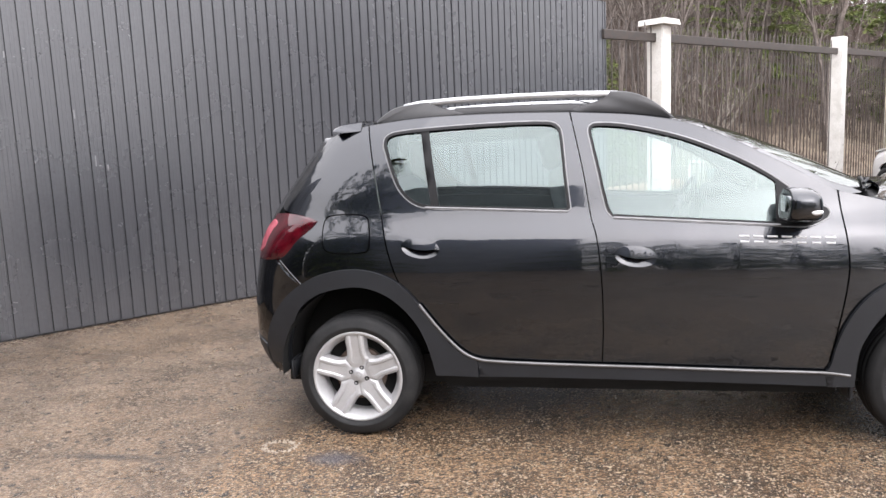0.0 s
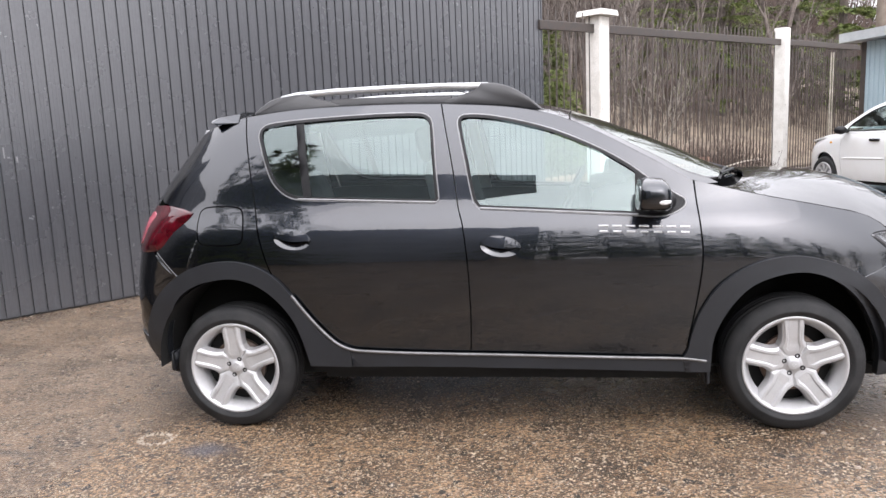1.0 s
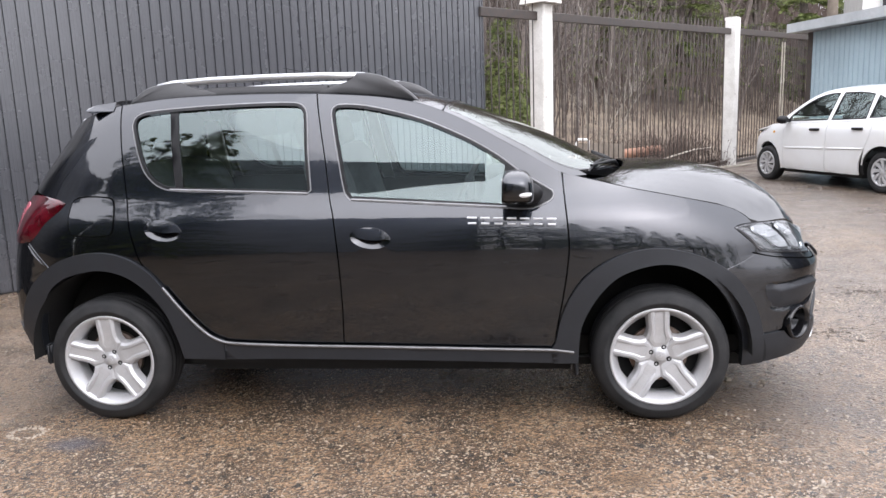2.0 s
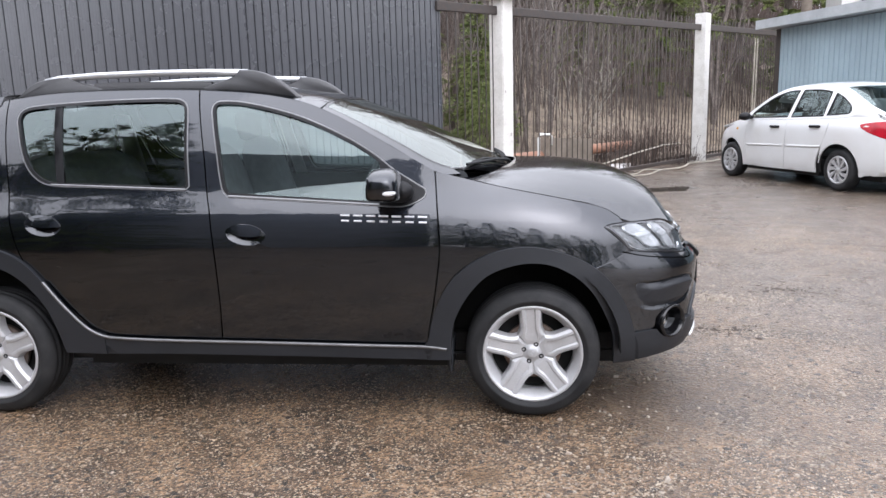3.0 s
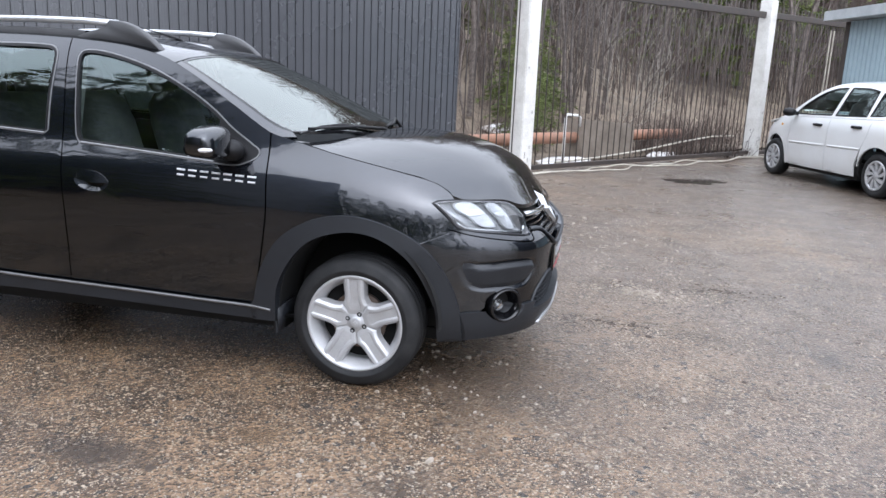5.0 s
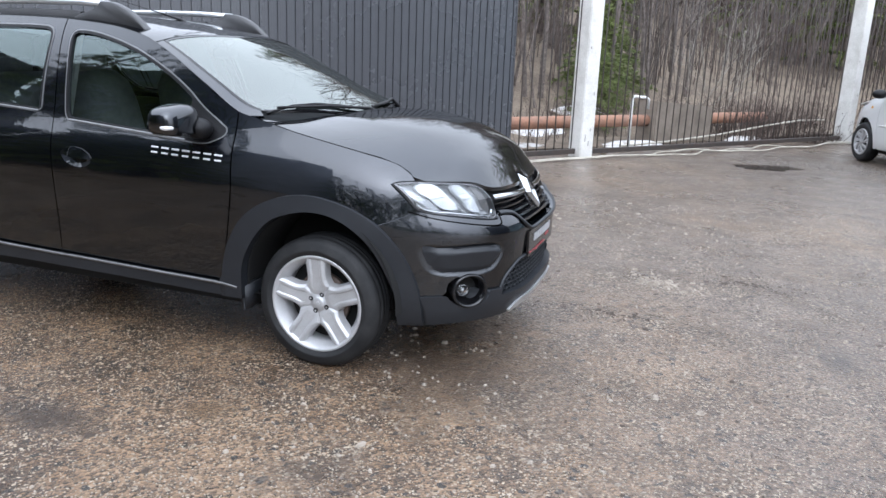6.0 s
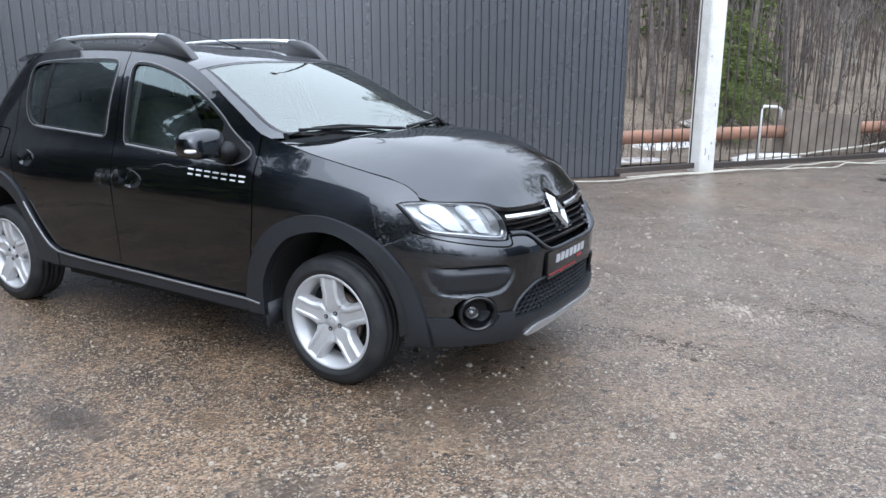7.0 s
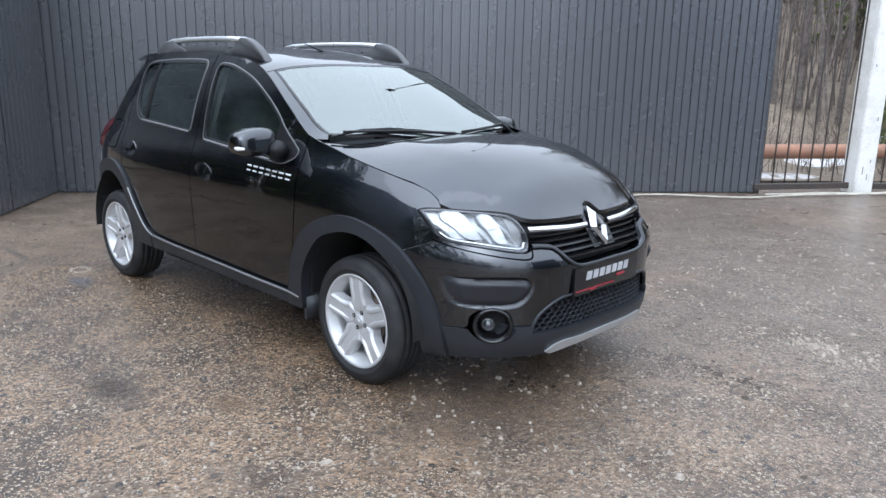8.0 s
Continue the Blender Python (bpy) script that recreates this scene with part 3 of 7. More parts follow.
GLASS = glazing("tinted_car_glass", (0.74, 0.87, 0.85), 2.0, gleam=(0.80, 0.93, 0.91))
SCREEN = glazing("windscreen_glass", (0.40, 0.48, 0.47), 2.4, gleam=(0.91, 0.95, 0.91))
CLEAR = glazing("lamp_cover", (0.92, 0.93, 0.94), 1.45)

car = thing("car", "black five-door hatchback with roof rails on wet asphalt", "car")
BACK = (0, 0.02, 0)

# ---- doors ----
RD = [(0.047, 1.509, 1), (0.285, 1.531), (0.517, 1.537), (0.8, 1.535), (1.034, 1.527, 1), (1.066, 1.379), (1.098, 1.215), (1.122, 1.055), (1.144, 0.97), (1.163, 0.797), (1.169, 0.564), (1.163, 0.394, 1),
      (0.926, 0.394), (0.69, 0.402), (0.60, 0.412), (0.525, 0.45), (0.426, 0.555), (0.335, 0.675), (0.275, 0.745, 1), (0.243, 0.77), (0.207, 0.862), (0.17, 0.99), (0.136, 1.141), (0.085, 1.349)]
RW = [(0.146, 1.413), (0.156, 1.447), (0.213, 1.464), (0.432, 1.477), (0.711, 1.484), (0.929, 1.480), (0.971, 1.466), (0.990, 1.433), (1.009, 1.243), (1.026, 1.096, 1), (1.012, 1.088, 1), (0.605, 1.108), (0.37, 1.119), (0.299, 1.143), (0.236, 1.202), (0.19, 1.293), (0.16, 1.373)]
FD_ = [(1.041, 1.527, 1), (1.327, 1.502), (1.536, 1.463), (1.638, 1.426), (1.763, 1.367), (1.886, 1.299), (2.006, 1.231), (2.160, 1.142, 1), (2.168, 1.04), (2.178, 0.923), (2.183, 0.827), (2.175, 0.73), (2.152, 0.58), (2.122, 0.42), (2.117, 0.368, 1),
       (1.868, 0.374), (1.364, 0.386), (1.169, 0.392, 1), (1.175, 0.564), (1.169, 0.797), (1.150, 0.97), (1.128, 1.055), (1.104, 1.215), (1.072, 1.379)]
FW = [(1.130, 1.447), (1.152, 1.463), (1.277, 1.453), (1.459, 1.410), (1.587, 1.367), (1.762, 1.286), (1.883, 1.214), (1.978, 1.142), (2.09, 1.073), (2.115, 1.052), (2.085, 1.026), (2.021, 1.006), (1.877, 1.014), (1.535, 1.037), (1.225, 1.058, 1), (1.202, 1.09), (1.165, 1.263), (1.138, 1.389)]


def grown(loop, by):
    """The loop moved outwards by a distance."""
    area = sum(a.x * b.y - b.x * a.y for a, b in zip(loop, loop[1:] + loop[:1]))
    out = []
    for i, p in enumerate(loop):
        t = loop[(i + 1) % len(loop)] - loop[i - 1]
        nrm = Vector((t.y, -t.x)).normalized() * (1 if area > 0 else -1)
        out.append(p + nrm * by)
    return out


def both(name, outline, place, mat, parents, label="", step=0.035, back=BACK, holes=()):
    a = patch(outline, place, step, back, holes)
    return pair(name, a, mat, parents[0], label, parents[1])


def grip_oval(x, z, grow=0.0):
    """Outline of the grip's recess, leaning a little down to the front."""
    return [Vector((x + (0.090 + grow) * math.cos(a), z + (0.046 + grow) * math.sin(a) - 0.008 * math.cos(a))) for a in [k * math.tau / 40 for k in range(40)]]


CARS = (car, car)
rw, fw = spline(RW), spline(FW)
rear_doors = both("rear_door", spline(RD), side, PAINT, CARS, "gloss black rear door", holes=[grown(rw, 0.006), grip_oval(0.345, 0.930)])
front_doors = both("front_door", spline(FD_), side, PAINT, CARS, "gloss black front door with a white sticker", holes=[grown(fw, 0.006), grip_oval(1.315, 0.882)])
both("window_trim", grown(rw, 0.008), lambda x, z: side(x, z, 0.003), BLACK, rear_doors, holes=[grown(rw, -0.005)], step=0.1)
both("window_trim", grown(fw, 0.008), lambda x, z: side(x, z, 0.003), BLACK, front_doors, holes=[grown(fw, -0.005)], step=0.1)

# pale rings that stand in for the glint along the window seals
for ring_, doors_ in ((rw, rear_doors), (fw, front_doors)):
    both("window_glint", grown(ring_, 0.0135), lambda x, z: side(x, z, 0.0035), TRIM, doors_, "thin grey ring round the window in place of a seal glint", holes=[grown(ring_, 0.0085)], step=0.1)


def pane(name, outline, place, parents, mat, facing=(0, 1, 0)):
    a = patch(outline, place, 0.05, None, (), None, facing)
    for o in pair(name, a, mat, parents[0], "tinted glass", parents[1]):
        o.visible_shadow = False


pane("window_glass", grown(rw, -0.001), lambda x, z: side(x, z, -0.008), rear_doors, GLASS)
pane("window_glass", grown(fw, -0.001), lambda x, z: side(x, z, -0.008), front_doors, GLASS)
both("window_divider", spline([(0.322, 1.470, 1), (0.362, 1.470, 1), (0.428, 1.115, 1), (0.388, 1.115, 1)]), lambda x, z: side(x, z, -0.002), BLACK, rear_doors, back=(0, 0.012, 0))
both("mirror_triangle", spline([(1.915, 1.190, 1), (1.978, 1.138), (2.088, 1.070), (2.11, 1.052), (2.083, 1.03), (2.021, 1.012), (1.905, 1.018, 1), (1.913, 1.10)]), lambda x, z: side(x, z, 0.002), BLACK, front_doors, back=(0, 0.014, 0))


def strip(path, wide, place, bm=None, thick=0.006):
    """A narrow raised strip along a path of two coordinates."""
    p = spline(path, closed=False, n=8)
    a, b = [], []
    for i, q in enumerate(p):
        t = (p[min(i + 1, len(p) - 1)] - p[max(i - 1, 0)]).normalized()
        nrm = Vector((-t.y, t.x)) * wide / 2
        a.append(q + nrm)
        b.append(q - nrm)
    bm = bm or bmesh.new()
    rows = []
    for qa, qb in zip(a, b):
        m = (qa + qb) / 2
        rows.append([bm.verts.new(place(qa.x, qa.y, -0.004)), bm.verts.new(place(qa.x, qa.y, thick * 0.6)), bm.verts.new(place(m.x, m.y, thick)), bm.verts.new(place(qb.x, qb.y, thick * 0.6)), bm.verts.new(place(qb.x, qb.y, -0.004))])
    for r, s in zip(rows, rows[1:]):
        for k in range(4):
            bm.faces.new((r[k], r[k + 1], s[k + 1], s[k]))
    bmesh.ops.recalc_face_normals(bm, faces=bm.faces)
    return bm


pair("belt_trim", strip([(0.36, 1.112), (0.605, 1.101), (1.02, 1.081)], 0.010, side), TRIM, rear_doors[0], "satin window sill strip", rear_doors[1])
pair("belt_trim", strip([(1.225, 1.050), (1.535, 1.030), (1.92, 1.004)], 0.010, side), TRIM, front_doors[0], "satin window sill strip", front_doors[1])


GREY_LIP = material("handle_lip", (0.10, 0.10, 0.105), rough=0.22, metal=0.6, scale=9)


def handle(x, z, parents):
    """A hollow in the door with a rounded grip over its upper half."""
    def hollow(u, v):
        r2 = ((u - x) / 0.090) ** 2 + ((v - z + 0.008 * (u - x) / 0.090) / 0.046) ** 2
        return side(u, v, -0.017 * max(0.0, 1 - r2))

    bowls = pair("door_handle", patch(grip_oval(x, z, 0.001), hollow, 0.010, None, (), None, (0, 1, 0)), PAINT, parents[0], "gloss black hollow grip", parents[1])
    rim = grip_oval(x, z, 0.002)
    upper = [p for k, p in enumerate(rim) if k <= 20] + [Vector((x - 0.088 + 0.176 * t, z + 0.006 - 0.012 * math.sin(t * math.pi) - 0.008 * (2 * t - 1))) for t in [j / 10 for j in range(1, 10)]]

    def cap(u, v):
        t = max(0.0, 1 - ((u - x) / 0.094) ** 2)
        return side(u, v, 0.002 + 0.012 * t ** 0.6 * (0.45 + 0.55 * max(0.0, min(1.0, (z + 0.05 - v) / 0.05)) ** 0.6))

    pair("grip_bar", patch(upper, cap, 0.009, (0, 0.012, 0)), PAINT, bowls[0], "", bowls[1])


handle(0.345, 0.930, rear_doors)
handle(1.315, 0.882, front_doors)
for k in range(7):
    x0 = 1.747 + k * 0.0575
    zt = 0.967 - (x0 - 1.747) * 0.035
    bm = strip([(x0, zt - 0.0045), (x0 + 0.042, zt - 0.006)], 0.008, side, None, 0.002)
    strip([(x0 + 0.004, zt - 0.0275), (x0 + 0.040, zt - 0.029)], 0.008, side, bm, 0.002)
    pair("sticker_bar", bm, LETTERS, front_doors[0], "white sticker bar", front_doors[1])

# ---- wings, quarters, flares and sills ----
TAILGATE_Y = smooth_table([(0.85, 0.60), (1.09, 0.56), (1.2, 0.53), (1.35, 0.48), (1.46, 0.44), (1.5, 0.43)])
both("front_wing", spline([(2.168, 1.139, 1), (2.297, 1.106), (2.45, 1.067), (2.6, 1.034), (2.75, 1.0), (2.9, 0.96), (2.97, 0.92), (2.995, 0.893, 1), (2.93, 0.889), (2.905, 0.878, 1), (2.985, 0.808), (3.02, 0.772, 1), (2.945, 0.737), (2.80, 0.680, 1),
                           (2.681, 0.735), (2.585, 0.752), (2.49, 0.74), (2.396, 0.70), (2.326, 0.637), (2.268, 0.55), (2.234, 0.46), (2.225, 0.36, 1), (2.125, 0.36, 1), (2.129, 0.42), (2.159, 0.58), (2.182, 0.73), (2.190, 0.827), (2.185, 0.923), (2.175, 1.039)]),
     side, PAINT, CARS, "gloss black front wing")
rear_edge = [(tail_x(TAILGATE_Y(z), z), z) for z in (1.12, 1.2, 1.28, 1.36, 1.44)]
both("rear_quarter", spline([(0.040, 1.508, 1), (0.078, 1.349), (0.129, 1.141), (0.163, 0.99), (0.200, 0.862), (0.236, 0.768), (0.262, 0.738, 1), (0.164, 0.728), (0.052, 0.76), (-0.069, 0.75), (-0.183, 0.715), (-0.273, 0.65, 1), (-0.264, 0.746, 1), (-0.397, 0.865, 1),
                             (-0.313, 0.952), (-0.245, 1.018), (-0.215, 1.056, 1), (-0.266, 1.076), (-0.361, 1.092, 1), *rear_edge, (-0.08, 1.485, 1)]), side, PAINT, CARS, "gloss black rear quarter panel", 0.03)
fuel = spline([(-0.145, 1.052), (-0.11, 1.078), (0.045, 1.078), (0.077, 1.06), (0.092, 0.94), (0.072, 0.916), (-0.095, 0.912), (-0.138, 0.935)])
part("fuel_flap", patch(fuel, lambda x, z: side(x, z, 0.003), 0.04, (0, 0.01, 0)), PAINT, car, smooth=True)
GAP = material("deep_panel_gap", (0.003, 0.003, 0.003), rough=0.95, scale=5, spec=0.0)
pair("flap_gap", patch(grown(fuel, 0.006), lambda x, z: side(x, z, 0.0018), 0.1, (0, 0.01, 0), [grown(fuel, -0.002)]), GAP, car)
REAR_OUT = [(0.60, 0.410, 1), (0.497, 0.459), (0.424, 0.542), (0.352, 0.645), (0.273, 0.739), (0.198, 0.792), (0.115, 0.823), (0.028, 0.834), (-0.078, 0.825), (-0.19, 0.794), (-0.296, 0.736), (-0.401, 0.645), (-0.475, 0.535), (-0.505, 0.439), (-0.495, 0.33, 1)]
REAR_IN = [(-0.375, 0.33, 1), (-0.366, 0.432), (-0.323, 0.552), (-0.273, 0.64), (-0.183, 0.705), (-0.069, 0.74), (0.052, 0.75), (0.164, 0.718), (0.255, 0.651), (0.329, 0.555), (0.371, 0.445), (0.398, 0.325, 1)]
FRONT_OUT = [(2.105, 0.365, 1), (2.125, 0.399), (2.142, 0.477), (2.172, 0.567), (2.231, 0.667), (2.301, 0.732), (2.384, 0.778), (2.479, 0.806), (2.585, 0.812), (2.693, 0.79), (2.79, 0.752), (2.879, 0.697), (2.958, 0.61), (3.018, 0.501), (3.052, 0.378), (3.060, 0.249, 1)]
FRONT_IN = [(2.956, 0.249, 1), (2.948, 0.391), (2.914, 0.486), (2.857, 0.592), (2.78, 0.672), (2.681, 0.726), (2.585, 0.742), (2.49, 0.729), (2.396, 0.692), (2.326, 0.627), (2.268, 0.54), (2.234, 0.45), (2.224, 0.30, 1)]


both("wheel_arch_trim", spline(REAR_OUT + REAR_IN + [(0.60, 0.322, 1)]), lambda x, z: side(x, z, 0.020), PLASTIC, CARS, "grey plastic wheel arch trim", 0.03, (0, 0.05, 0))
both("wheel_arch_trim", spline(FRONT_OUT + FRONT_IN + [(2.118, 0.30, 1)]), lambda x, z: side(x, z, 0.020), PLASTIC, CARS, "grey plastic wheel arch trim", 0.03, (0, 0.05, 0))
both("side_sill", spline([(0.602, 0.322, 1), (0.921, 0.324), (1.616, 0.314), (2.116, 0.302, 1), (2.112, 0.365, 1), (1.868, 0.369), (1.364, 0.381), (0.926, 0.389), (0.69, 0.397), (0.602, 0.409, 1)]), lambda x, z: side(x, z, 0.016), PLASTIC, CARS, "grey plastic sill cladding", 0.04, (0, 0.12, 0))
pair("sill_strip", strip([(0.335, 0.672), (0.426, 0.553), (0.525, 0.449), (0.60, 0.410), (0.69, 0.400), (0.926, 0.391), (1.364, 0.382), (1.868, 0.370), (2.11, 0.364), (2.205, 0.352)], 0.012, lambda x, z, o: side(x, z, o + 0.020)), TRIM, car, "satin silver strip along the sill")
for x0, z0 in ((2.205, 0.36), (-0.37, 0.36)):
    bm = bmesh.new()
    box(bm, x0, x0 + 0.022, -0.83 if x0 > 0 else -0.74, -0.60, 0.235 if x0 > 0 else 0.26, z0)
    bmesh.ops.bevel(bm, geom=list(bm.edges), offset=0.006, segments=2, affect="EDGES")
    pair("mud_flap", bm, PLASTIC, car)

# ---- roof, screens, bonnet ----
def roof_y(x, inset):
    return side_y(x, CANT(x)) - inset


front_edge = [Vector((1.662 - 0.03 * (y / 0.56) ** 2, -y)) for y in (0.0, 0.12, 0.24, 0.36, 0.46, 0.52)]
back_edge = [Vector((-0.10 - 0.07 * (1 - (y / 0.47) ** 2), -y)) for y in (0.40, 0.3, 0.2, 0.1, 0.0)]
side_edge = [Vector((x, -roof_y(x, 0.001))) for x in [1.63 - k * 0.05 for k in range(36)] if x > -0.09]
glass_edge = [Vector((1.64 + k * 0.04, -roof_y(1.64 + k * 0.04, 0.046 + 0.001 * k))) for k in range(16)]
half = front_edge + [Vector((1.635, -roof_y(1.635, 0.046)))] + side_edge + back_edge


def whole(near):
    far = [Vector((p.x, -p.y)) for p in reversed(near) if abs(p.y) > 1e-4]
    return near + far


part("roof", patch(whole(half), top, 0.05, (0, 0, -0.015)), PAINT, car, smooth=True)
pillar_loop = glass_edge + [Vector((2.275, -roof_y(2.275, 0.03))), Vector((2.215, -roof_y(2.215, 0.0)))] + [Vector((x, -roof_y(x, 0.001))) for x in [2.16 - k * 0.04 for k in range(14)]]
pair("windscreen_pillar", patch(pillar_loop, top, 0.04, (0, 0.01, -0.012)), PAINT, car)
base_edge = [Vector((2.28 + 0.215 * (1 - (y / 0.68) ** 2), -y)) for y in (0.60, 0.5, 0.4, 0.3, 0.2, 0.1, 0.0)]
screen_half = [Vector((p.x + 0.004, p.y)) for p in front_edge] + [p + Vector((0.002, 0.006)) for p in glass_edge] + base_edge
screen = patch(whole(screen_half), lambda x, y: top(x, y, -0.004), 0.05, None, (), None, (0, 0, -1))
windscreen = part("windscreen", screen, SCREEN, car, "wide windscreen reflecting pale sky", True)
windscreen.visible_shadow = False
rim = patch(whole(screen_half), lambda x, y: top(x, y, -0.0015), 0.2, (0, 0, -0.01), [[q for q in grown(whole(screen_half), -0.012)]])
part("screen_seal", rim, GLOSS_BLACK, windscreen, "black screen border", True)
hood_side = [Vector((x, -(side_y(x, RIDGE(x)) - 0.003))) for x in (2.28, 2.36, 2.45, 2.55, 2.65, 2.75, 2.84, 2.92, 2.97)]
hood_front = [Vector((2.985, -0.672))] + [Vector((nose_x(y, FRONT_Z(y)) - 0.004, -y)) for y in (0.65, 0.61, 0.57, 0.53, 0.50, 0.47, 0.44, 0.40, 0.34, 0.27, 0.2, 0.13, 0.085)] + [Vector((3.305, -0.065)), Vector((3.272, -0.03)), Vector((3.266, 0.0))]
hood_back = [Vector((2.300 + 0.215 * (1 - (y / 0.74) ** 2), -y)) for y in (0.0, 0.12, 0.25, 0.38, 0.5, 0.6, 0.68)]
part("bonnet", patch(whole(hood_back + hood_side + hood_front), hood_top, 0.035, (0, 0, -0.018)), PAINT, car, "wet gloss black bonnet", True)
cowl = [Vector((2.255 + 0.215 * (1 - (y / 0.68) ** 2), -y)) for y in (0.0, 0.2, 0.4, 0.55, 0.66)] + [Vector((2.34 + 0.215 * (1 - (y / 0.74) ** 2), -y)) for y in (0.70, 0.6, 0.4, 0.2, 0.0)]
part("cowl", patch(whole(cowl), lambda x, y: Vector((x, y, 1.092 - 0.03 * abs(y))), 0.05, (0, 0, -0.05)), BLACK, car, "black plastic scuttle", True)


def wiper(pts, hub):
    w = part("wiper", tube(bmesh.new(), [hub, *[top(x, y, 0.018) for x, y in pts]], [0.010, 0.008, 0.007, 0.006], 8), BLACK, car, "black wiper arm")
    bm = bmesh.new()
    a, b = pts[-1], pts[0]
    tube(bm, [top(a[0] + (b[0] - a[0]) * t, a[1] + (b[1] - a[1]) * t, 0.009) for t in (-0.10, 0.15, 0.4, 0.7, 0.98)], [0.005, 0.007, 0.007, 0.007, 0.005], 6)
    part("blade", bm, BLACK, w)


wiper([(2.475, -0.05), (2.42, -0.35), (2.30, -0.64)], (2.50, 0.06, 1.108))
wiper([(2.40, 0.42), (2.45, 0.22), (2.465, 0.02)], (2.42, 0.52, 1.10))

# ---- roof rails and aerial ----
RAIL_GREY = material("grey_rail_plastic", (0.050, 0.050, 0.052), (0.040, 0.040, 0.042), rough=0.5, scale=6, fine=300, grain=0.08)


def rail_y(x):
    return min(0.522, side_y(x, CANT(x)) - 0.058)


def rail_foot(points, wide):
    bm = bmesh.new()
    loop = spline(points)
    rows = []
    for o, shrink in ((-wide / 2, 0.006), (-wide / 2 + 0.010, 0), (wide / 2 - 0.010, 0), (wide / 2, 0.006)):
        rows.append([bm.verts.new((p.x, -rail_y(p.x) + o, p.y)) for p in grown(loop, -shrink)])
    for r, s in zip(rows, rows[1:]):
        for k in range(len(loop)):
            bm.faces.new((r[k], r[(k + 1) % len(loop)], s[(k + 1) % len(loop)], s[k]))
    bm.faces.new(rows[0])
    bm.faces.new(rows[-1][::-1])
    bmesh.ops.recalc_face_normals(bm, faces=bm.faces)
    return bm


bar = bmesh.new()
pts = [(0.22, 1.590), (0.30, 1.603), (0.5, 1.612), (0.8, 1.614), (1.05, 1.611), (1.26, 1.603)]
rows = []
for x, z in pts:
    rows.append([bar.verts.new((x, -rail_y(x) + 0.023 * math.cos(a), z + 0.017 * math.sin(a))) for a in [k * math.tau / 10 for k in range(10)]])
for r, s in zip(rows, rows[1:]):
    for k in range(10):
        bar.faces.new((r[k], r[(k + 1) % 10], s[(k + 1) % 10], s[k]))
bar.faces.new(rows[0])
bar.faces.new(rows[-1])
bmesh.ops.recalc_face_normals(bar, faces=bar.faces)
rails = pair("roof_rail", bar, SATIN, car, "satin silver roof rail on grey feet")
pair("rail_foot", rail_foot([(0.05, 1.510, 1), (0.11, 1.555), (0.17, 1.588), (0.24, 1.603), (0.35, 1.613), (0.37, 1.60, 1), (0.41, 1.582), (0.47, 1.568), (0.53, 1.548, 1), (0.53, 1.52, 1)], 0.050), RAIL_GREY, rails[0], "grey plastic foot", rails[1])
pair("rail_foot", rail_foot([(1.04, 1.540, 1), (1.10, 1.560), (1.16, 1.575), (1.20, 1.592), (1.225, 1.618, 1), (1.30, 1.612), (1.38, 1.585), (1.45, 1.54), (1.52, 1.478, 1), (1.40, 1.48, 1), (1.04, 1.51, 1)], 0.052), RAIL_GREY, rails[0], "grey plastic foot", rails[1])
bm = bmesh.new()
rows = []
for x in [0.48 + 0.05 * k for k in range(13)]:
    zr = top(x, rail_y(x)).z
    rows.append([bm.verts.new((x, -rail_y(x) + o, zr + h)) for o, h in ((-0.019, -0.012), (-0.016, 0.020), (-0.010, 0.026), (0.010, 0.026), (0.016, 0.020), (0.019, -0.012))])
for r, s in zip(rows, rows[1:]):
    for k in range(5):
        bm.faces.new((r[k], r[k + 1], s[k + 1], s[k]))
bmesh.ops.recalc_face_normals(bm, faces=bm.faces)
pair("rail_base", bm, RAIL_GREY, rails[0], "grey plastic base strip", rails[1])
part("aerial", tube(bmesh.new(), [(1.30, 0.02, 1.535), (1.27, 0.02, 1.556), (1.05, 0.02, 1.61), (0.70, 0.02, 1.69)], [0.015, 0.008, 0.002, 0.0012], 8), BLACK, car, "thin black roof aerial")

# ---- front end ----
EMBLEM = material("emblem_metal", (0.42, 0.43, 0.44), (0.34, 0.35, 0.36), rough=0.22, metal=1.0, scale=20)
LENS_PINK = material("pink_lamp_plastic", (0.42, 0.10, 0.13), (0.26, 0.04, 0.06), rough=0.12, scale=18, grain=0.1)
FRONT = (-0.03, 0, 0)
PAD = spline([(-0.712, 0.620), (-0.694, 0.608), (-0.600, 0.612), (-0.496, 0.606), (-0.480, 0.582), (-0.50, 0.533), (-0.53, 0.507), (-0.60, 0.500), (-0.672, 0.500), (-0.692, 0.520)])
PAD_OUT = grown(PAD, 0.018)
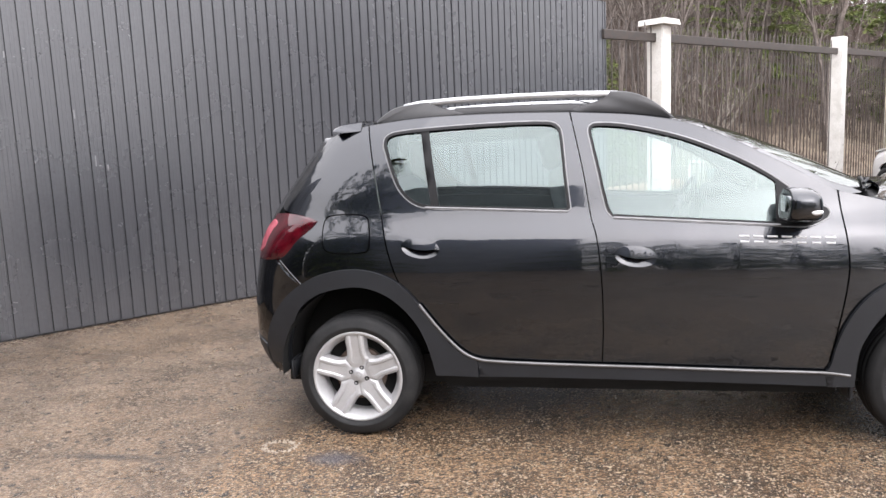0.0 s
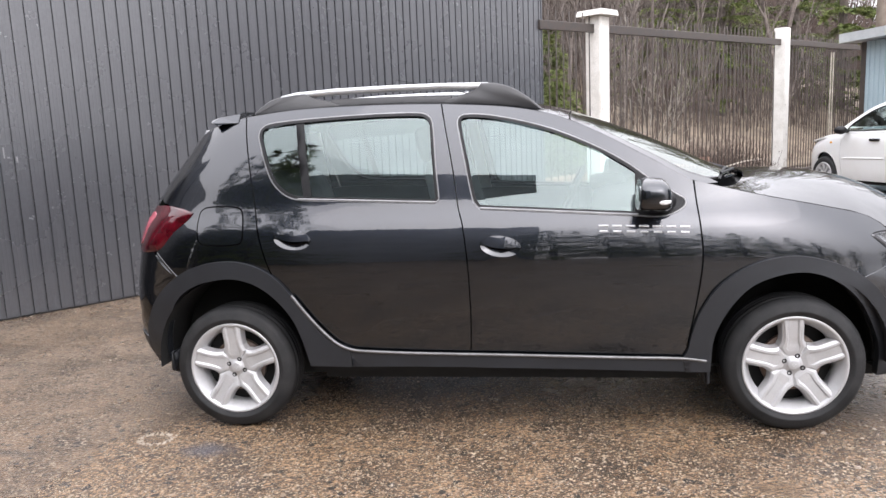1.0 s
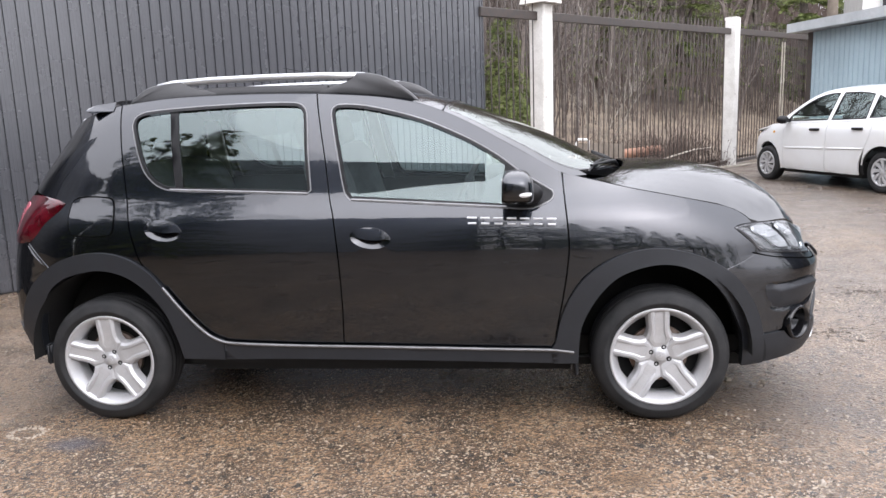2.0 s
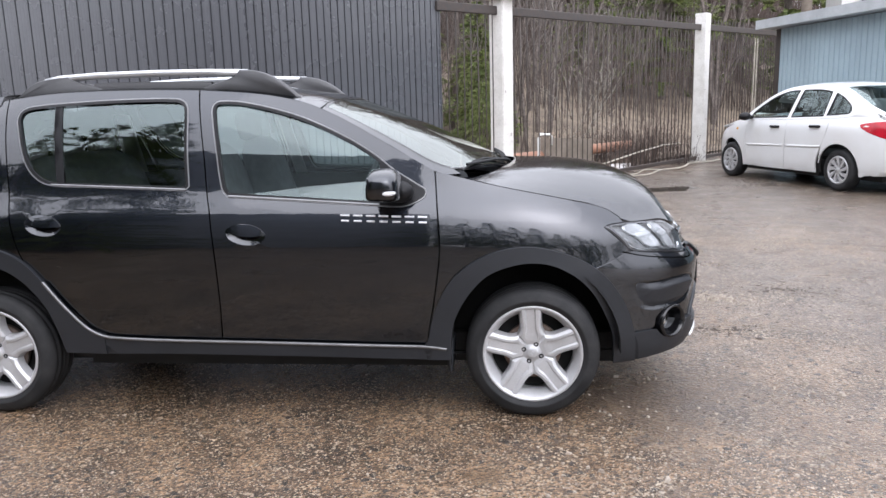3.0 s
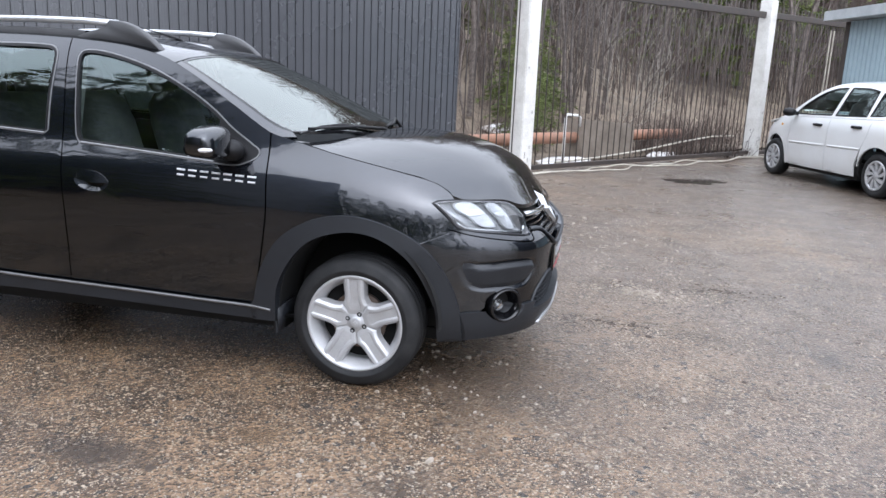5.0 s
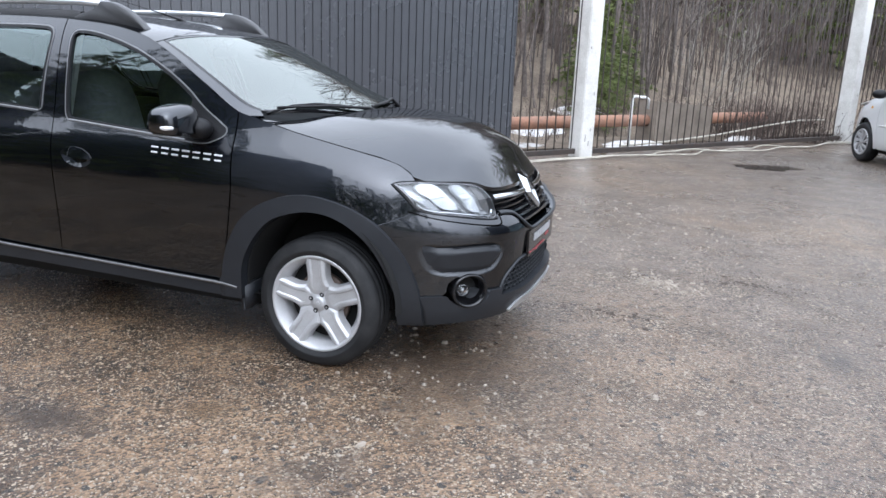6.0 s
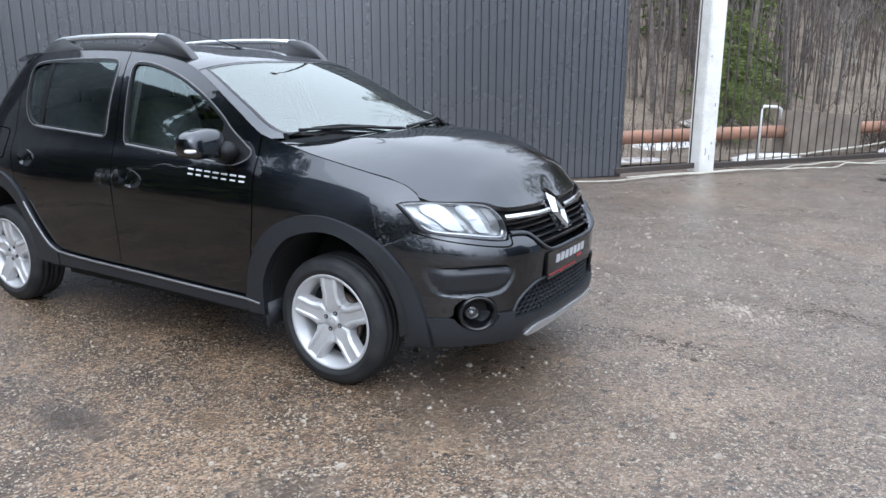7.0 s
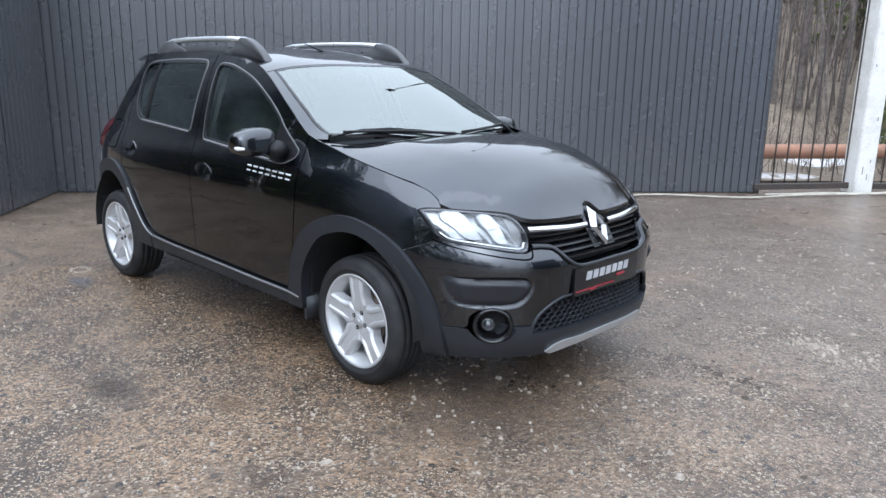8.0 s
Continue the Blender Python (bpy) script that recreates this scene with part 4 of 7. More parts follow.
bumper_half = spline([(0, 0.652, 1), (-0.150, 0.652), (-0.242, 0.656), (-0.300, 0.682), (-0.348, 0.735), (-0.40, 0.748), (-0.445, 0.742, 1), (-0.462, 0.728, 1), (-0.485, 0.721, 1), (-0.532, 0.724), (-0.614, 0.740), (-0.679, 0.754), (-0.716, 0.770, 1), *[(-side_y(x, z), z - 0.004) for x, z in ((2.985, 0.755), (2.945, 0.737), (2.875, 0.709))], (-side_y(2.803, 0.680), 0.676, 1),
                      (-0.760, 0.61), (-0.735, 0.50), (-0.712, 0.392, 1), (-0.663, 0.396), (-0.655, 0.45), (-0.628, 0.484), (-0.595, 0.492), (-0.562, 0.480), (-0.540, 0.450), (-0.530, 0.410, 1), (-0.463, 0.410, 1), (-0.436, 0.455), (-0.361, 0.508), (-0.298, 0.520), (0, 0.520, 1)], closed=False)
bumper = part("front_bumper", patch(half_loop(bumper_half), nose, 0.03, FRONT, [PAD_OUT, [Vector((-p.x, p.y)) for p in PAD_OUT]]), PAINT, car, "gloss black front bumper with grey inserts", True)
pair("pad_surround", patch(grown(PAD_OUT, 0.002), lambda y, z: nose(y, z, -0.010 * min(1, gap_to(Vector((y, z)), PAD_OUT) / 0.016)), 0.006, None, [grown(PAD, -0.002)], None, (-1, 0, 0)), PAINT, bumper)
pair("bumper_pad", patch(grown(PAD, 0.004), lambda y, z: nose(y, z, -0.015 + (0.012 + 0.022 * max(0, (z - 0.50) / 0.11)) * min(1, gap_to(Vector((y, z)), PAD) / 0.014)), 0.010, FRONT), PLASTIC, bumper, "raised grey plastic pad")
low_half = spline([(0, 0.372, 1), (-0.285, 0.372), (-0.468, 0.374, 1), (-0.463, 0.406, 1), (-0.528, 0.406, 1), (-0.532, 0.38), (-0.555, 0.35), (-0.59, 0.338), (-0.63, 0.348), (-0.652, 0.375), (-0.66, 0.392, 1), (-0.712, 0.388, 1), (-0.690, 0.30), (-0.672, 0.25, 1), (-0.60, 0.258), (-0.45, 0.262), (-0.34, 0.262), (0, 0.275, 1)], closed=False)
part("lower_valance", patch(half_loop(low_half), lambda y, z: nose(y, z, 0.016), 0.03, (-0.10, 0, 0)), PLASTIC, bumper, "grey plastic lower valance", True)
skid_half = spline([(0, 0.322, 1), (-0.20, 0.320), (-0.325, 0.318), (-0.385, 0.282), (-0.36, 0.262, 1), (-0.26, 0.278), (0, 0.286, 1)], closed=False)
part("skid_trim", patch(half_loop(skid_half), lambda y, z: nose(y, z, 0.026), 0.03, (-0.03, 0, 0)), SATIN, bumper, "silver skid trim", True)
tray = [Vector((3.33, 0)), Vector((3.30, -0.35)), Vector((3.20, -0.55)), Vector((2.98, -0.66)), Vector((2.95, 0))]
part("under_tray", patch(whole(tray), lambda x, y: Vector((x, y, 0.262)), 0.2, (0, 0, -0.004)), DARK, bumper)

pair("bumper_joint", strip([(-0.452, 0.738), (-0.476, 0.704), (-0.532, 0.703), (-0.631, 0.722), (-0.693, 0.743), (-0.730, 0.768)], 0.005, lambda y, z, o: nose(y, z, o), None, 0.0025), GAP, bumper, "dark joint line")

# fog lamps in round bezels
for s in (-1, 1):
    c = nose(0.597, 0.412)
    turn = Matrix.Translation((c.x + 0.004, s * c.y, c.z)) @ Matrix.Rotation(s * radians(48), 4, "Z") @ Matrix.Diagonal((1, 1.05, 0.96, 1))
    bez = lathe(bmesh.new(), [(0.082, -0.05), (0.082, 0.004), (0.077, 0.013), (0.070, 0.011), (0.064, -0.004), (0.058, -0.045), (0.050, -0.062)], 40, "X")
    bmesh.ops.transform(bez, matrix=turn, verts=bez.verts)
    fog = part("fog_lamp", bez, GLOSS_BLACK, car, "round fog lamp in a black bezel", True)
    back = lathe(bmesh.new(), [(0.0, -0.064), (0.052, -0.060)], 24, "X")
    bmesh.ops.transform(back, matrix=turn, verts=back.verts)
    part("lamp_back", back, DARK, fog)
    aim = turn @ Matrix.Translation((-0.012, s * 0.018, -0.006)) @ Matrix.Diagonal((0.8, 0.72, 0.72, 1))
    bowl = lathe(bmesh.new(), [(0.0, -0.055), (0.016, -0.053), (0.028, -0.044), (0.036, -0.028), (0.038, -0.024), (0.040, -0.030)], 28, "X")
    bmesh.ops.transform(bowl, matrix=aim, verts=bowl.verts)
    part("reflector", bowl, GREY_LIP, fog, "dim grey reflector bowl", True)
    bulb = lathe(bmesh.new(), [(0.0, -0.026), (0.008, -0.028), (0.011, -0.034), (0.011, -0.052)], 16, "X")
    bmesh.ops.transform(bulb, matrix=aim, verts=bulb.verts)
    part("bulb", bulb, SATIN, fog, smooth=True)
    lens = lathe(bmesh.new(), [(0.0, -0.014), (0.022, -0.017), (0.038, -0.024)], 24, "X")
    bmesh.ops.transform(lens, matrix=aim, verts=lens.verts)
    part("lens", lens, CLEAR, fog, smooth=True).visible_shadow = False

# lower grille: a dark honeycomb in its opening
open_half = spline([(0, 0.524, 1), (-0.298, 0.524), (-0.361, 0.512), (-0.440, 0.457), (-0.474, 0.366, 1), (0, 0.366, 1)], closed=False)
low_grille = part("lower_grille", patch(half_loop(open_half), lambda y, z: nose(y, z, -0.055), 0.06, None, (), None, (-1, 0, 0)), DARK, car, "black honeycomb lower grille", True)
bm = bmesh.new()
loop = half_loop(open_half)
for r in range(8):
    for c in range(-13, 14):
        y, z = (c + 0.5 * (r % 2)) * 0.038, 0.374 + r * 0.0215
        if not within(Vector((y, z)), loop):
            continue
        ring = []
        for a in range(6):
            ang = math.tau * (a + 0.5) / 6
            ring.append([bm.verts.new(nose(y + k * 0.022 * math.cos(ang), z + k * 0.0145 * math.sin(ang), o)) for k, o in ((1, -0.020), (0.78, -0.016), (0.74, -0.05))])
        for a in range(6):
            p, q = ring[a], ring[(a + 1) % 6]
            for k in range(2):
                bm.faces.new((p[k], q[k], q[k + 1], p[k + 1]))
part("honeycomb", bm, PLASTIC, low_grille)
lip = [(-0.468, 0.388), (-0.436, 0.455), (-0.361, 0.508), (-0.298, 0.521), (0.0, 0.521), (0.298, 0.521), (0.361, 0.508), (0.436, 0.455), (0.468, 0.388)]
part("grille_lip", strip(lip, 0.012, lambda y, z, o: nose(y, z, o), None, 0.010), PLASTIC, low_grille, "grey lip round the honeycomb", True)

# upper grille: slats, chrome bars, a diamond emblem and the frame round it
GR = [(0, 0.862, 1), (-0.06, 0.838), (-0.099, 0.833), (-0.232, 0.832), (-0.36, 0.836), (-0.446, 0.838, 1), (-0.448, 0.775), (-0.447, 0.748, 1), (-0.40, 0.753), (-0.348, 0.740), (-0.300, 0.687), (-0.242, 0.660), (-0.150, 0.656), (0, 0.656, 1)]
gl = half_loop(spline(GR, closed=False))
grille = part("front_grille", patch(gl, lambda y, z: nose(y, z, -0.050), 0.06, None, (), None, (-1, 0, 0)), DARK, car, "black slatted grille with chrome bars and a diamond emblem", True)
for k in range(5):
    z = 0.690 + k * 0.023
    reach = max(y for y in [j * 0.005 for j in range(90)] if within(Vector((-y, z)), gl)) - 0.006
    bm = bmesh.new()
    rows = []
    for j in range(25):
        y = -reach + 2 * reach * j / 24
        rows.append([bm.verts.new(nose(y, z + dz, o)) for dz, o in ((-0.004, -0.045), (-0.006, -0.014), (0.002, -0.010), (0.006, -0.045))])
    for r, s in zip(rows, rows[1:]):
        for i in range(3):
            bm.faces.new((r[i], r[i + 1], s[i + 1], s[i]))
    bmesh.ops.recalc_face_normals(bm, faces=bm.faces)
    part("slat", bm, GLOSS_BLACK, grille)
for s in (-1, 1):
    bm = strip([(s * 0.085, 0.797), (s * 0.2, 0.800), (s * 0.33, 0.808), (s * 0.440, 0.812)], 0.020, lambda y, z, o: nose(y, z, o - 0.004))
    part("chrome_bar", bm, CHROME, grille, "bright chrome bar", True)
bm = strip([(-0.450, 0.748), (-0.40, 0.745), (-0.352, 0.733), (-0.304, 0.678), (-0.242, 0.650), (-0.150, 0.645), (0.0, 0.645), (0.150, 0.645), (0.242, 0.650), (0.304, 0.678), (0.352, 0.733), (0.40, 0.745), (0.450, 0.748)], 0.016, lambda y, z, o: nose(y, z, o + 0.004), None, 0.010)
part("grille_frame", bm, PLASTIC, grille, "grey frame under the grille", True)
bm = bmesh.new()
out, inn = [(0, 0.862), (0.052, 0.782), (0, 0.700), (-0.052, 0.782)], [(0, 0.818), (0.022, 0.782), (0, 0.744), (-0.022, 0.782)]
vo = [bm.verts.new(nose(y, z, -0.01)) for y, z in out]
vm = [bm.verts.new(nose((a[0] + b[0]) / 2, (a[1] + b[1]) / 2, 0.014)) for a, b in zip(out, inn)]
vi = [bm.verts.new(nose(y, z, 0.0)) for y, z in inn]
for r, s in ((vo, vm), (vm, vi)):
    for k in range(4):
        bm.faces.new((r[k], r[(k + 1) % 4], s[(k + 1) % 4], s[k]))
bmesh.ops.recalc_face_normals(bm, faces=bm.faces)
part("emblem", bm, EMBLEM, grille, "chrome diamond emblem")
bm = patch([Vector(p) for p in ((-0.085, 0.70), (0.085, 0.70), (0.085, 0.80), (0.04, 0.865), (-0.04, 0.865), (-0.085, 0.80))], lambda y, z: nose(y, z, -0.020), 0.1, (-0.01, 0, 0))
part("emblem_backing", bm, GLOSS_BLACK, grille)

# front plate with its lettering turned into bars
plate = part("number_plate", patch([Vector(p) for p in ((-0.275, 0.512), (0.235, 0.512), (0.235, 0.636), (-0.275, 0.636))], lambda y, z: Vector((3.428 - 0.09 * y * y, y, z)), 0.1, (-0.012, 0, 0)), GLOSS_BLACK, bumper, "black dealer plate with silver and red bars")
GREY_INK = material("plate_silver_ink", (0.40, 0.40, 0.41), rough=0.4, scale=20)
RED_INK = material("plate_red_ink", (0.28, 0.02, 0.03), rough=0.4, scale=20)
for k in range(7):
    y0 = -0.195 + k * 0.050
    bm = patch([Vector(p) for p in ((y0, 0.575), (y0 + 0.036, 0.575), (y0 + 0.044, 0.612), (y0 + 0.008, 0.612))], lambda y, z: Vector((3.4305 - 0.09 * y * y, y, z)), 0.1, (-0.003, 0, 0))
    part("plate_bar", bm, GREY_INK, plate)
for y0, y1, z0, z1 in ((-0.265, 0.03, 0.528, 0.534), (0.05, 0.12, 0.552, 0.564), (-0.16, -0.12, 0.522, 0.530)):
    part("plate_bar", patch([Vector(p) for p in ((y0, z0), (y1, z0), (y1, z1), (y0, z1))], lambda y, z: Vector((3.4305 - 0.09 * y * y, y, z)), 0.1, (-0.003, 0, 0)), RED_INK, plate)

# headlamps
LAMP = [(-0.721, 0.879, 1), (-0.698, 0.886), (-0.648, 0.886), (-0.573, 0.880), (-0.505, 0.871), (-0.476, 0.858), (-0.464, 0.828), (-0.455, 0.785), (-0.458, 0.755), (-0.483, 0.729), (-0.529, 0.731), (-0.614, 0.747), (-0.679, 0.760), (-0.708, 0.775), (-0.716, 0.815)]
lamp_loop = spline(LAMP)
LAMP_INSIDE = material("lamp_reflector", (0.40, 0.41, 0.42), (0.20, 0.205, 0.21), rough=0.16, metal=0.6, scale=18, fine=60, mix=(0.35, 0.65), grain=0.08)
housings = pair("headlamp", patch(lamp_loop, lambda y, z: nose(y, z, -0.010 - 0.012 * max(0, min(1, (y + 0.72) / 0.10)) - 0.026 * (((y + 0.55 * z) / 0.088) % 1.0)), 0.007, None, (), None, (-1, 0, 0)), LAMP_INSIDE, car, "large clear headlamp with chrome reflectors")
pair("lamp_wall", patch(grown(lamp_loop, 0.001), lambda y, z: nose(y, z, -0.004), 0.2, (-0.07, 0.0, 0), [grown(lamp_loop, -0.004)]), GREY_LIP, housings[0], "", housings[1])
pair("lamp_seal", patch(grown(lamp_loop, 0.005), lambda y, z: nose(y, z, -0.008), 0.2, (-0.03, 0, 0), [grown(lamp_loop, 0.001)]), BLACK, housings[0], "", housings[1])
cover = patch(grown(lamp_loop, -0.002), nose, 0.03, None, (), None, (-1, 0, 0))
for o in pair("lamp_cover", cover, CLEAR, housings[0], "clear lamp cover", housings[1]):
    o.visible_shadow = False
rimline = strip([(-0.708, 0.795), (-0.690, 0.772), (-0.614, 0.757), (-0.529, 0.742), (-0.486, 0.740), (-0.468, 0.760)], 0.011, lambda y, z, o: nose(y, z, o - 0.016), None, 0.008)
pair("chrome_line", rimline, CHROME, housings[0], "", housings[1])
BOWL = material("lamp_bowl", (0.50, 0.51, 0.52), (0.36, 0.37, 0.38), rough=0.14, metal=0.35, scale=18, grain=0.1)
for ya, yb, zt, zb in ((-0.690, -0.618, 0.878, 0.772), (-0.598, -0.540, 0.870, 0.758)):
    # a tapering bright bowl that leans inwards, with a grey bulb shield across its upper part
    wide = yb - ya
    bowl = spline([(ya, zt - 0.030), (ya + 0.15 * wide, zt - 0.004), (yb - 0.25 * wide, zt), (yb - 0.08 * wide, zt - 0.05), (yb + 0.10 * wide, zb, 1), (ya + 0.55 * wide, zb + 0.006), (ya + 0.25 * wide, zb + 0.045)])
    mid_y, mid_z = (ya + yb) / 2, (zt + zb) / 2
    bowls = pair("reflector", patch(bowl, lambda y, z: nose(y, z, -0.016 + 0.010 * min(1.0, ((y - mid_y) / wide) ** 2 * 3 + ((z - mid_z) / 0.08) ** 2)), 0.008, (-0.012, 0, 0)), BOWL, housings[0], "bright chrome bowl", housings[1])
    shield = spline([(ya + 0.10 * wide, zt - 0.040), (yb - 0.18 * wide, zt - 0.032), (yb - 0.12 * wide, zt - 0.044), (ya + 0.16 * wide, zt - 0.052)])
    pair("bulb_shield", patch(shield, lambda y, z: nose(y, z, -0.005), 0.02, (-0.006, 0, 0)), SATIN, housings[0], "", housings[1])
AMBER = material("indicator_housing", (0.16, 0.16, 0.165), (0.22, 0.21, 0.20), rough=0.25, metal=0.5, scale=30)
seg = patch(spline([(-0.505, 0.862), (-0.482, 0.850), (-0.468, 0.790), (-0.472, 0.752), (-0.500, 0.752), (-0.508, 0.80)]), lambda y, z: nose(y, z, -0.024), 0.02, (-0.02, 0, 0))
pair("indicator", seg, AMBER, housings[0], "grey indicator chamber", housings[1])

# ---- mirrors ----
def shell(name, centre, size, mat, parent, label="", power=2.6, squash=None):
    """A rounded box-like shell."""
    bm = bmesh.new()
    bmesh.ops.create_uvsphere(bm, u_segments=28, v_segments=16, radius=1)
    for v in bm.verts:
        k = sum(abs(c) ** power for c in v.co) ** (-1 / power)
        v.co = v.co * k
        if squash:
            v.co = squash(v.co)
        v.co = Vector(centre) + Vector([v.co[i] * size[i] for i in range(3)])
    return pair(name, bm, mat, parent, label)


def mirror_shape(c):
    return Vector((max(-0.70, c.x) * (1 - 0.10 * c.z), c.y, max(-0.80, c.z * (1 - 0.22 * max(0, -c.y)) - 0.10 * max(0, c.x) * max(0, -c.z))))


mirrors = shell("door_mirror", (1.960, -0.930, 1.098), (0.076, 0.112, 0.073), PAINT, car, "gloss black door mirror with clear indicator", 3.6, mirror_shape)
bm = bmesh.new()
bmesh.ops.create_uvsphere(bm, u_segments=20, v_segments=12, radius=1, matrix=Matrix.Translation((2.018, -0.832, 1.062)) @ Matrix.Diagonal((0.060, 0.055, 0.048, 1)))
pair("mirror_foot", bm, BLACK, mirrors[0], "", mirrors[1])
bm = bmesh.new()
bmesh.ops.create_uvsphere(bm, u_segments=16, v_segments=10, radius=1, matrix=Matrix.Translation((1.990, -1.006, 1.078)) @ Matrix.Rotation(radians(-25), 4, "Z") @ Matrix.Diagonal((0.040, 0.038, 0.018, 1)))
pair("indicator", bm, LENS_WHITE, mirrors[0], "clear indicator lens", mirrors[1])
bm = bmesh.new()
bmesh.ops.create_cube(bm, size=1, matrix=Matrix.Translation((1.908, -0.930, 1.098)) @ Matrix.Diagonal((0.006, 0.140, 0.085, 1)))
bmesh.ops.bevel(bm, geom=list(bm.edges), offset=0.002, segments=1, affect="EDGES")
pair("mirror_glass", bm, CHROME, mirrors[0], "mirror glass", mirrors[1])

# ---- rear end ----
AFT = (0.03, 0, 0)
gate = [Vector((-TAILGATE_Y(z) + 0.004, z)) for z in (1.08, 1.14, 1.2, 1.28, 1.36, 1.43)]
gate_half = [Vector((0, 0.60)), Vector((-0.50, 0.60)), Vector((-0.53, 0.70)), Vector((-0.54, 0.85)), Vector((-0.545, 0.95))] + gate + [Vector((-0.40, 1.455)), Vector((-0.2, 1.47)), Vector((0, 1.475))]
rear_win = [Vector((0, 1.13)), Vector((-0.43, 1.13)), Vector((-0.47, 1.17)), Vector((-0.43, 1.33)), Vector((-0.38, 1.42)), Vector((0, 1.43))]
tailgate = part("tailgate", patch(half_loop(gate_half), tail, 0.05, AFT, [half_loop(rear_win)]), PAINT, car, "gloss black tailgate", True)
part("rear_window", patch(half_loop(rear_win), lambda y, z: tail(y, z, -0.004), 0.06, None, (), None, (1, 0, 0)), GLASS, tailgate, smooth=True).visible_shadow = False
rear_half = spline([(0, 0.595, 1), (-0.50, 0.595, 1), (-0.53, 0.70), (-0.56, 0.855, 1), (-0.66, 0.858), (-0.705, 0.868, 1), (-0.775, 0.75, 1), (-0.77, 0.65), (-0.72, 0.55), (-0.66, 0.40), (-0.60, 0.26, 1), (0, 0.26, 1)], closed=False)
rear_bumper = part("rear_bumper", patch(half_loop(rear_half), tail, 0.04, AFT), PAINT, car, "gloss black rear bumper", True)
pair("joint_flange", strip([(-0.262, 0.742), (-0.330, 0.803), (-0.397, 0.863)], 0.012, lambda x, z, o: side(x, z, o * 0.2 + 0.001), None, 0.010), PAINT, rear_bumper)
low_rear = spline([(0, 0.44, 1), (-0.60, 0.44), (-0.655, 0.42, 1), (-0.60, 0.27, 1), (0, 0.27, 1)], closed=False)
part("rear_valance", patch(half_loop(low_rear), lambda y, z: tail(y, z, 0.010), 0.05, AFT), PLASTIC, rear_bumper, smooth=True)
TL = spline([(-0.560, 1.085, 1), (-0.625, 1.088), (-0.672, 1.074), (-0.703, 1.056, 1), (-0.716, 1.014), (-0.722, 0.948), (-0.718, 0.888), (-0.700, 0.868), (-0.62, 0.862), (-0.555, 0.870, 1), (-0.550, 0.98)])
tail_lamps = pair("tail_lamp", patch(TL, lambda y, z: tail(y, z, 0.006) + Vector((0, -0.028 * max(0.0, min(1.0, (-0.60 - y) / 0.08)) * max(0.0, min(1.0, gap_to(Vector((y, z)), TL) / 0.03 + 0.3)), 0)), 0.02, AFT), RED, car, "red wrap-around tail lamp")
clear_bit = spline([(-0.560, 0.90), (-0.605, 0.905), (-0.636, 0.955), (-0.632, 1.01), (-0.605, 1.045), (-0.563, 1.05)])
pair("reversing_lens", patch(clear_bit, lambda y, z: tail(y, z, 0.012), 0.03, (0.01, 0, 0)), LENS_PINK, tail_lamps[0], "clear lens", tail_lamps[1])
bm = bmesh.new()
rows = []
for j in range(21):
    y = -0.49 + 0.98 * j / 20
    b = 1 - (abs(y) / 0.66) ** 3
    x0 = -0.08 - 0.08 * (1 - (y / 0.55) ** 2)
    zt = top(-0.06, y * 0.80).z + 0.002
    rows.append([bm.verts.new(p) for p in ((x0 + 0.10, y, zt + 0.014), (x0 - 0.01, y, zt + 0.002), (x0 - 0.065 * max(0.75, b), y * 1.01, zt - 0.012), (x0 - 0.062 * max(0.75, b), y * 1.06, zt - 0.026), (x0 - 0.01, y * 1.07, zt - 0.036), (x0 + 0.10, y * 1.07, zt - 0.03))])
for r, s in zip(rows, rows[1:]):
    for k in range(6):
        bm.faces.new((r[k], r[(k + 1) % 6], s[(k + 1) % 6], s[k]))
bm.faces.new(rows[0])
bm.faces.new(rows[-1])
bmesh.ops.recalc_face_normals(bm, faces=bm.faces)
part("rear_spoiler", bm, PAINT, tailgate, "roof spoiler")
bm = bmesh.new()
bmesh.ops.create_uvsphere(bm, u_segments=14, v_segments=8, radius=1, matrix=Matrix.Translation((-0.520, 0.0, 1.165)) @ Matrix.Diagonal((0.035, 0.03, 0.03, 1)))
rw_ = part("rear_wiper", bm, BLACK, tailgate, "black rear wiper", True)
part("blade", tube(bmesh.new(), [(-0.48, 0, 1.15), (-0.47, -0.2, 1.17), (-0.44, -0.36, 1.19)], 0.008, 6), BLACK, rw_)

# ---- underbody, wheel wells ----
shell_loop = spline([(-0.45, 0.30, 1), (-0.385, 0.33), (-0.366, 0.432), (-0.323, 0.552), (-0.273, 0.64), (-0.183, 0.705), (-0.069, 0.74), (0.052, 0.75), (0.164, 0.718), (0.255, 0.651), (0.329, 0.555), (0.371, 0.445), (0.398, 0.30, 1), (2.222, 0.30, 1), (2.234, 0.45), (2.268, 0.54), (2.326, 0.627), (2.396, 0.692), (2.49, 0.729), (2.585, 0.742), (2.681, 0.726), (2.78, 0.672), (2.857, 0.592), (2.914, 0.486), (2.948, 0.391), (2.956, 0.30, 1), (3.02, 0.30, 1), (2.98, 0.85, 1), (2.6, 0.98), (2.2, 1.0), (1.2, 1.02), (0.3, 1.06), (-0.35, 1.02, 1), (-0.42, 0.8)])
both("inner_body", shell_loop, lambda x, z: side(x, z, -0.035), DARK, CARS, step=0.08, back=(0, 0.02, 0))
bm = bmesh.new()
box(bm, -0.45, 3.05, -0.55, 0.55, 0.195, 0.34)
box(bm, 0.42, 2.20, -0.68, 0.68, 0.215, 0.33)
box(bm, 0.42, 2.20, -0.80, 0.80, 0.29, 0.33)
part("floor_pan", bm, DARK, car)
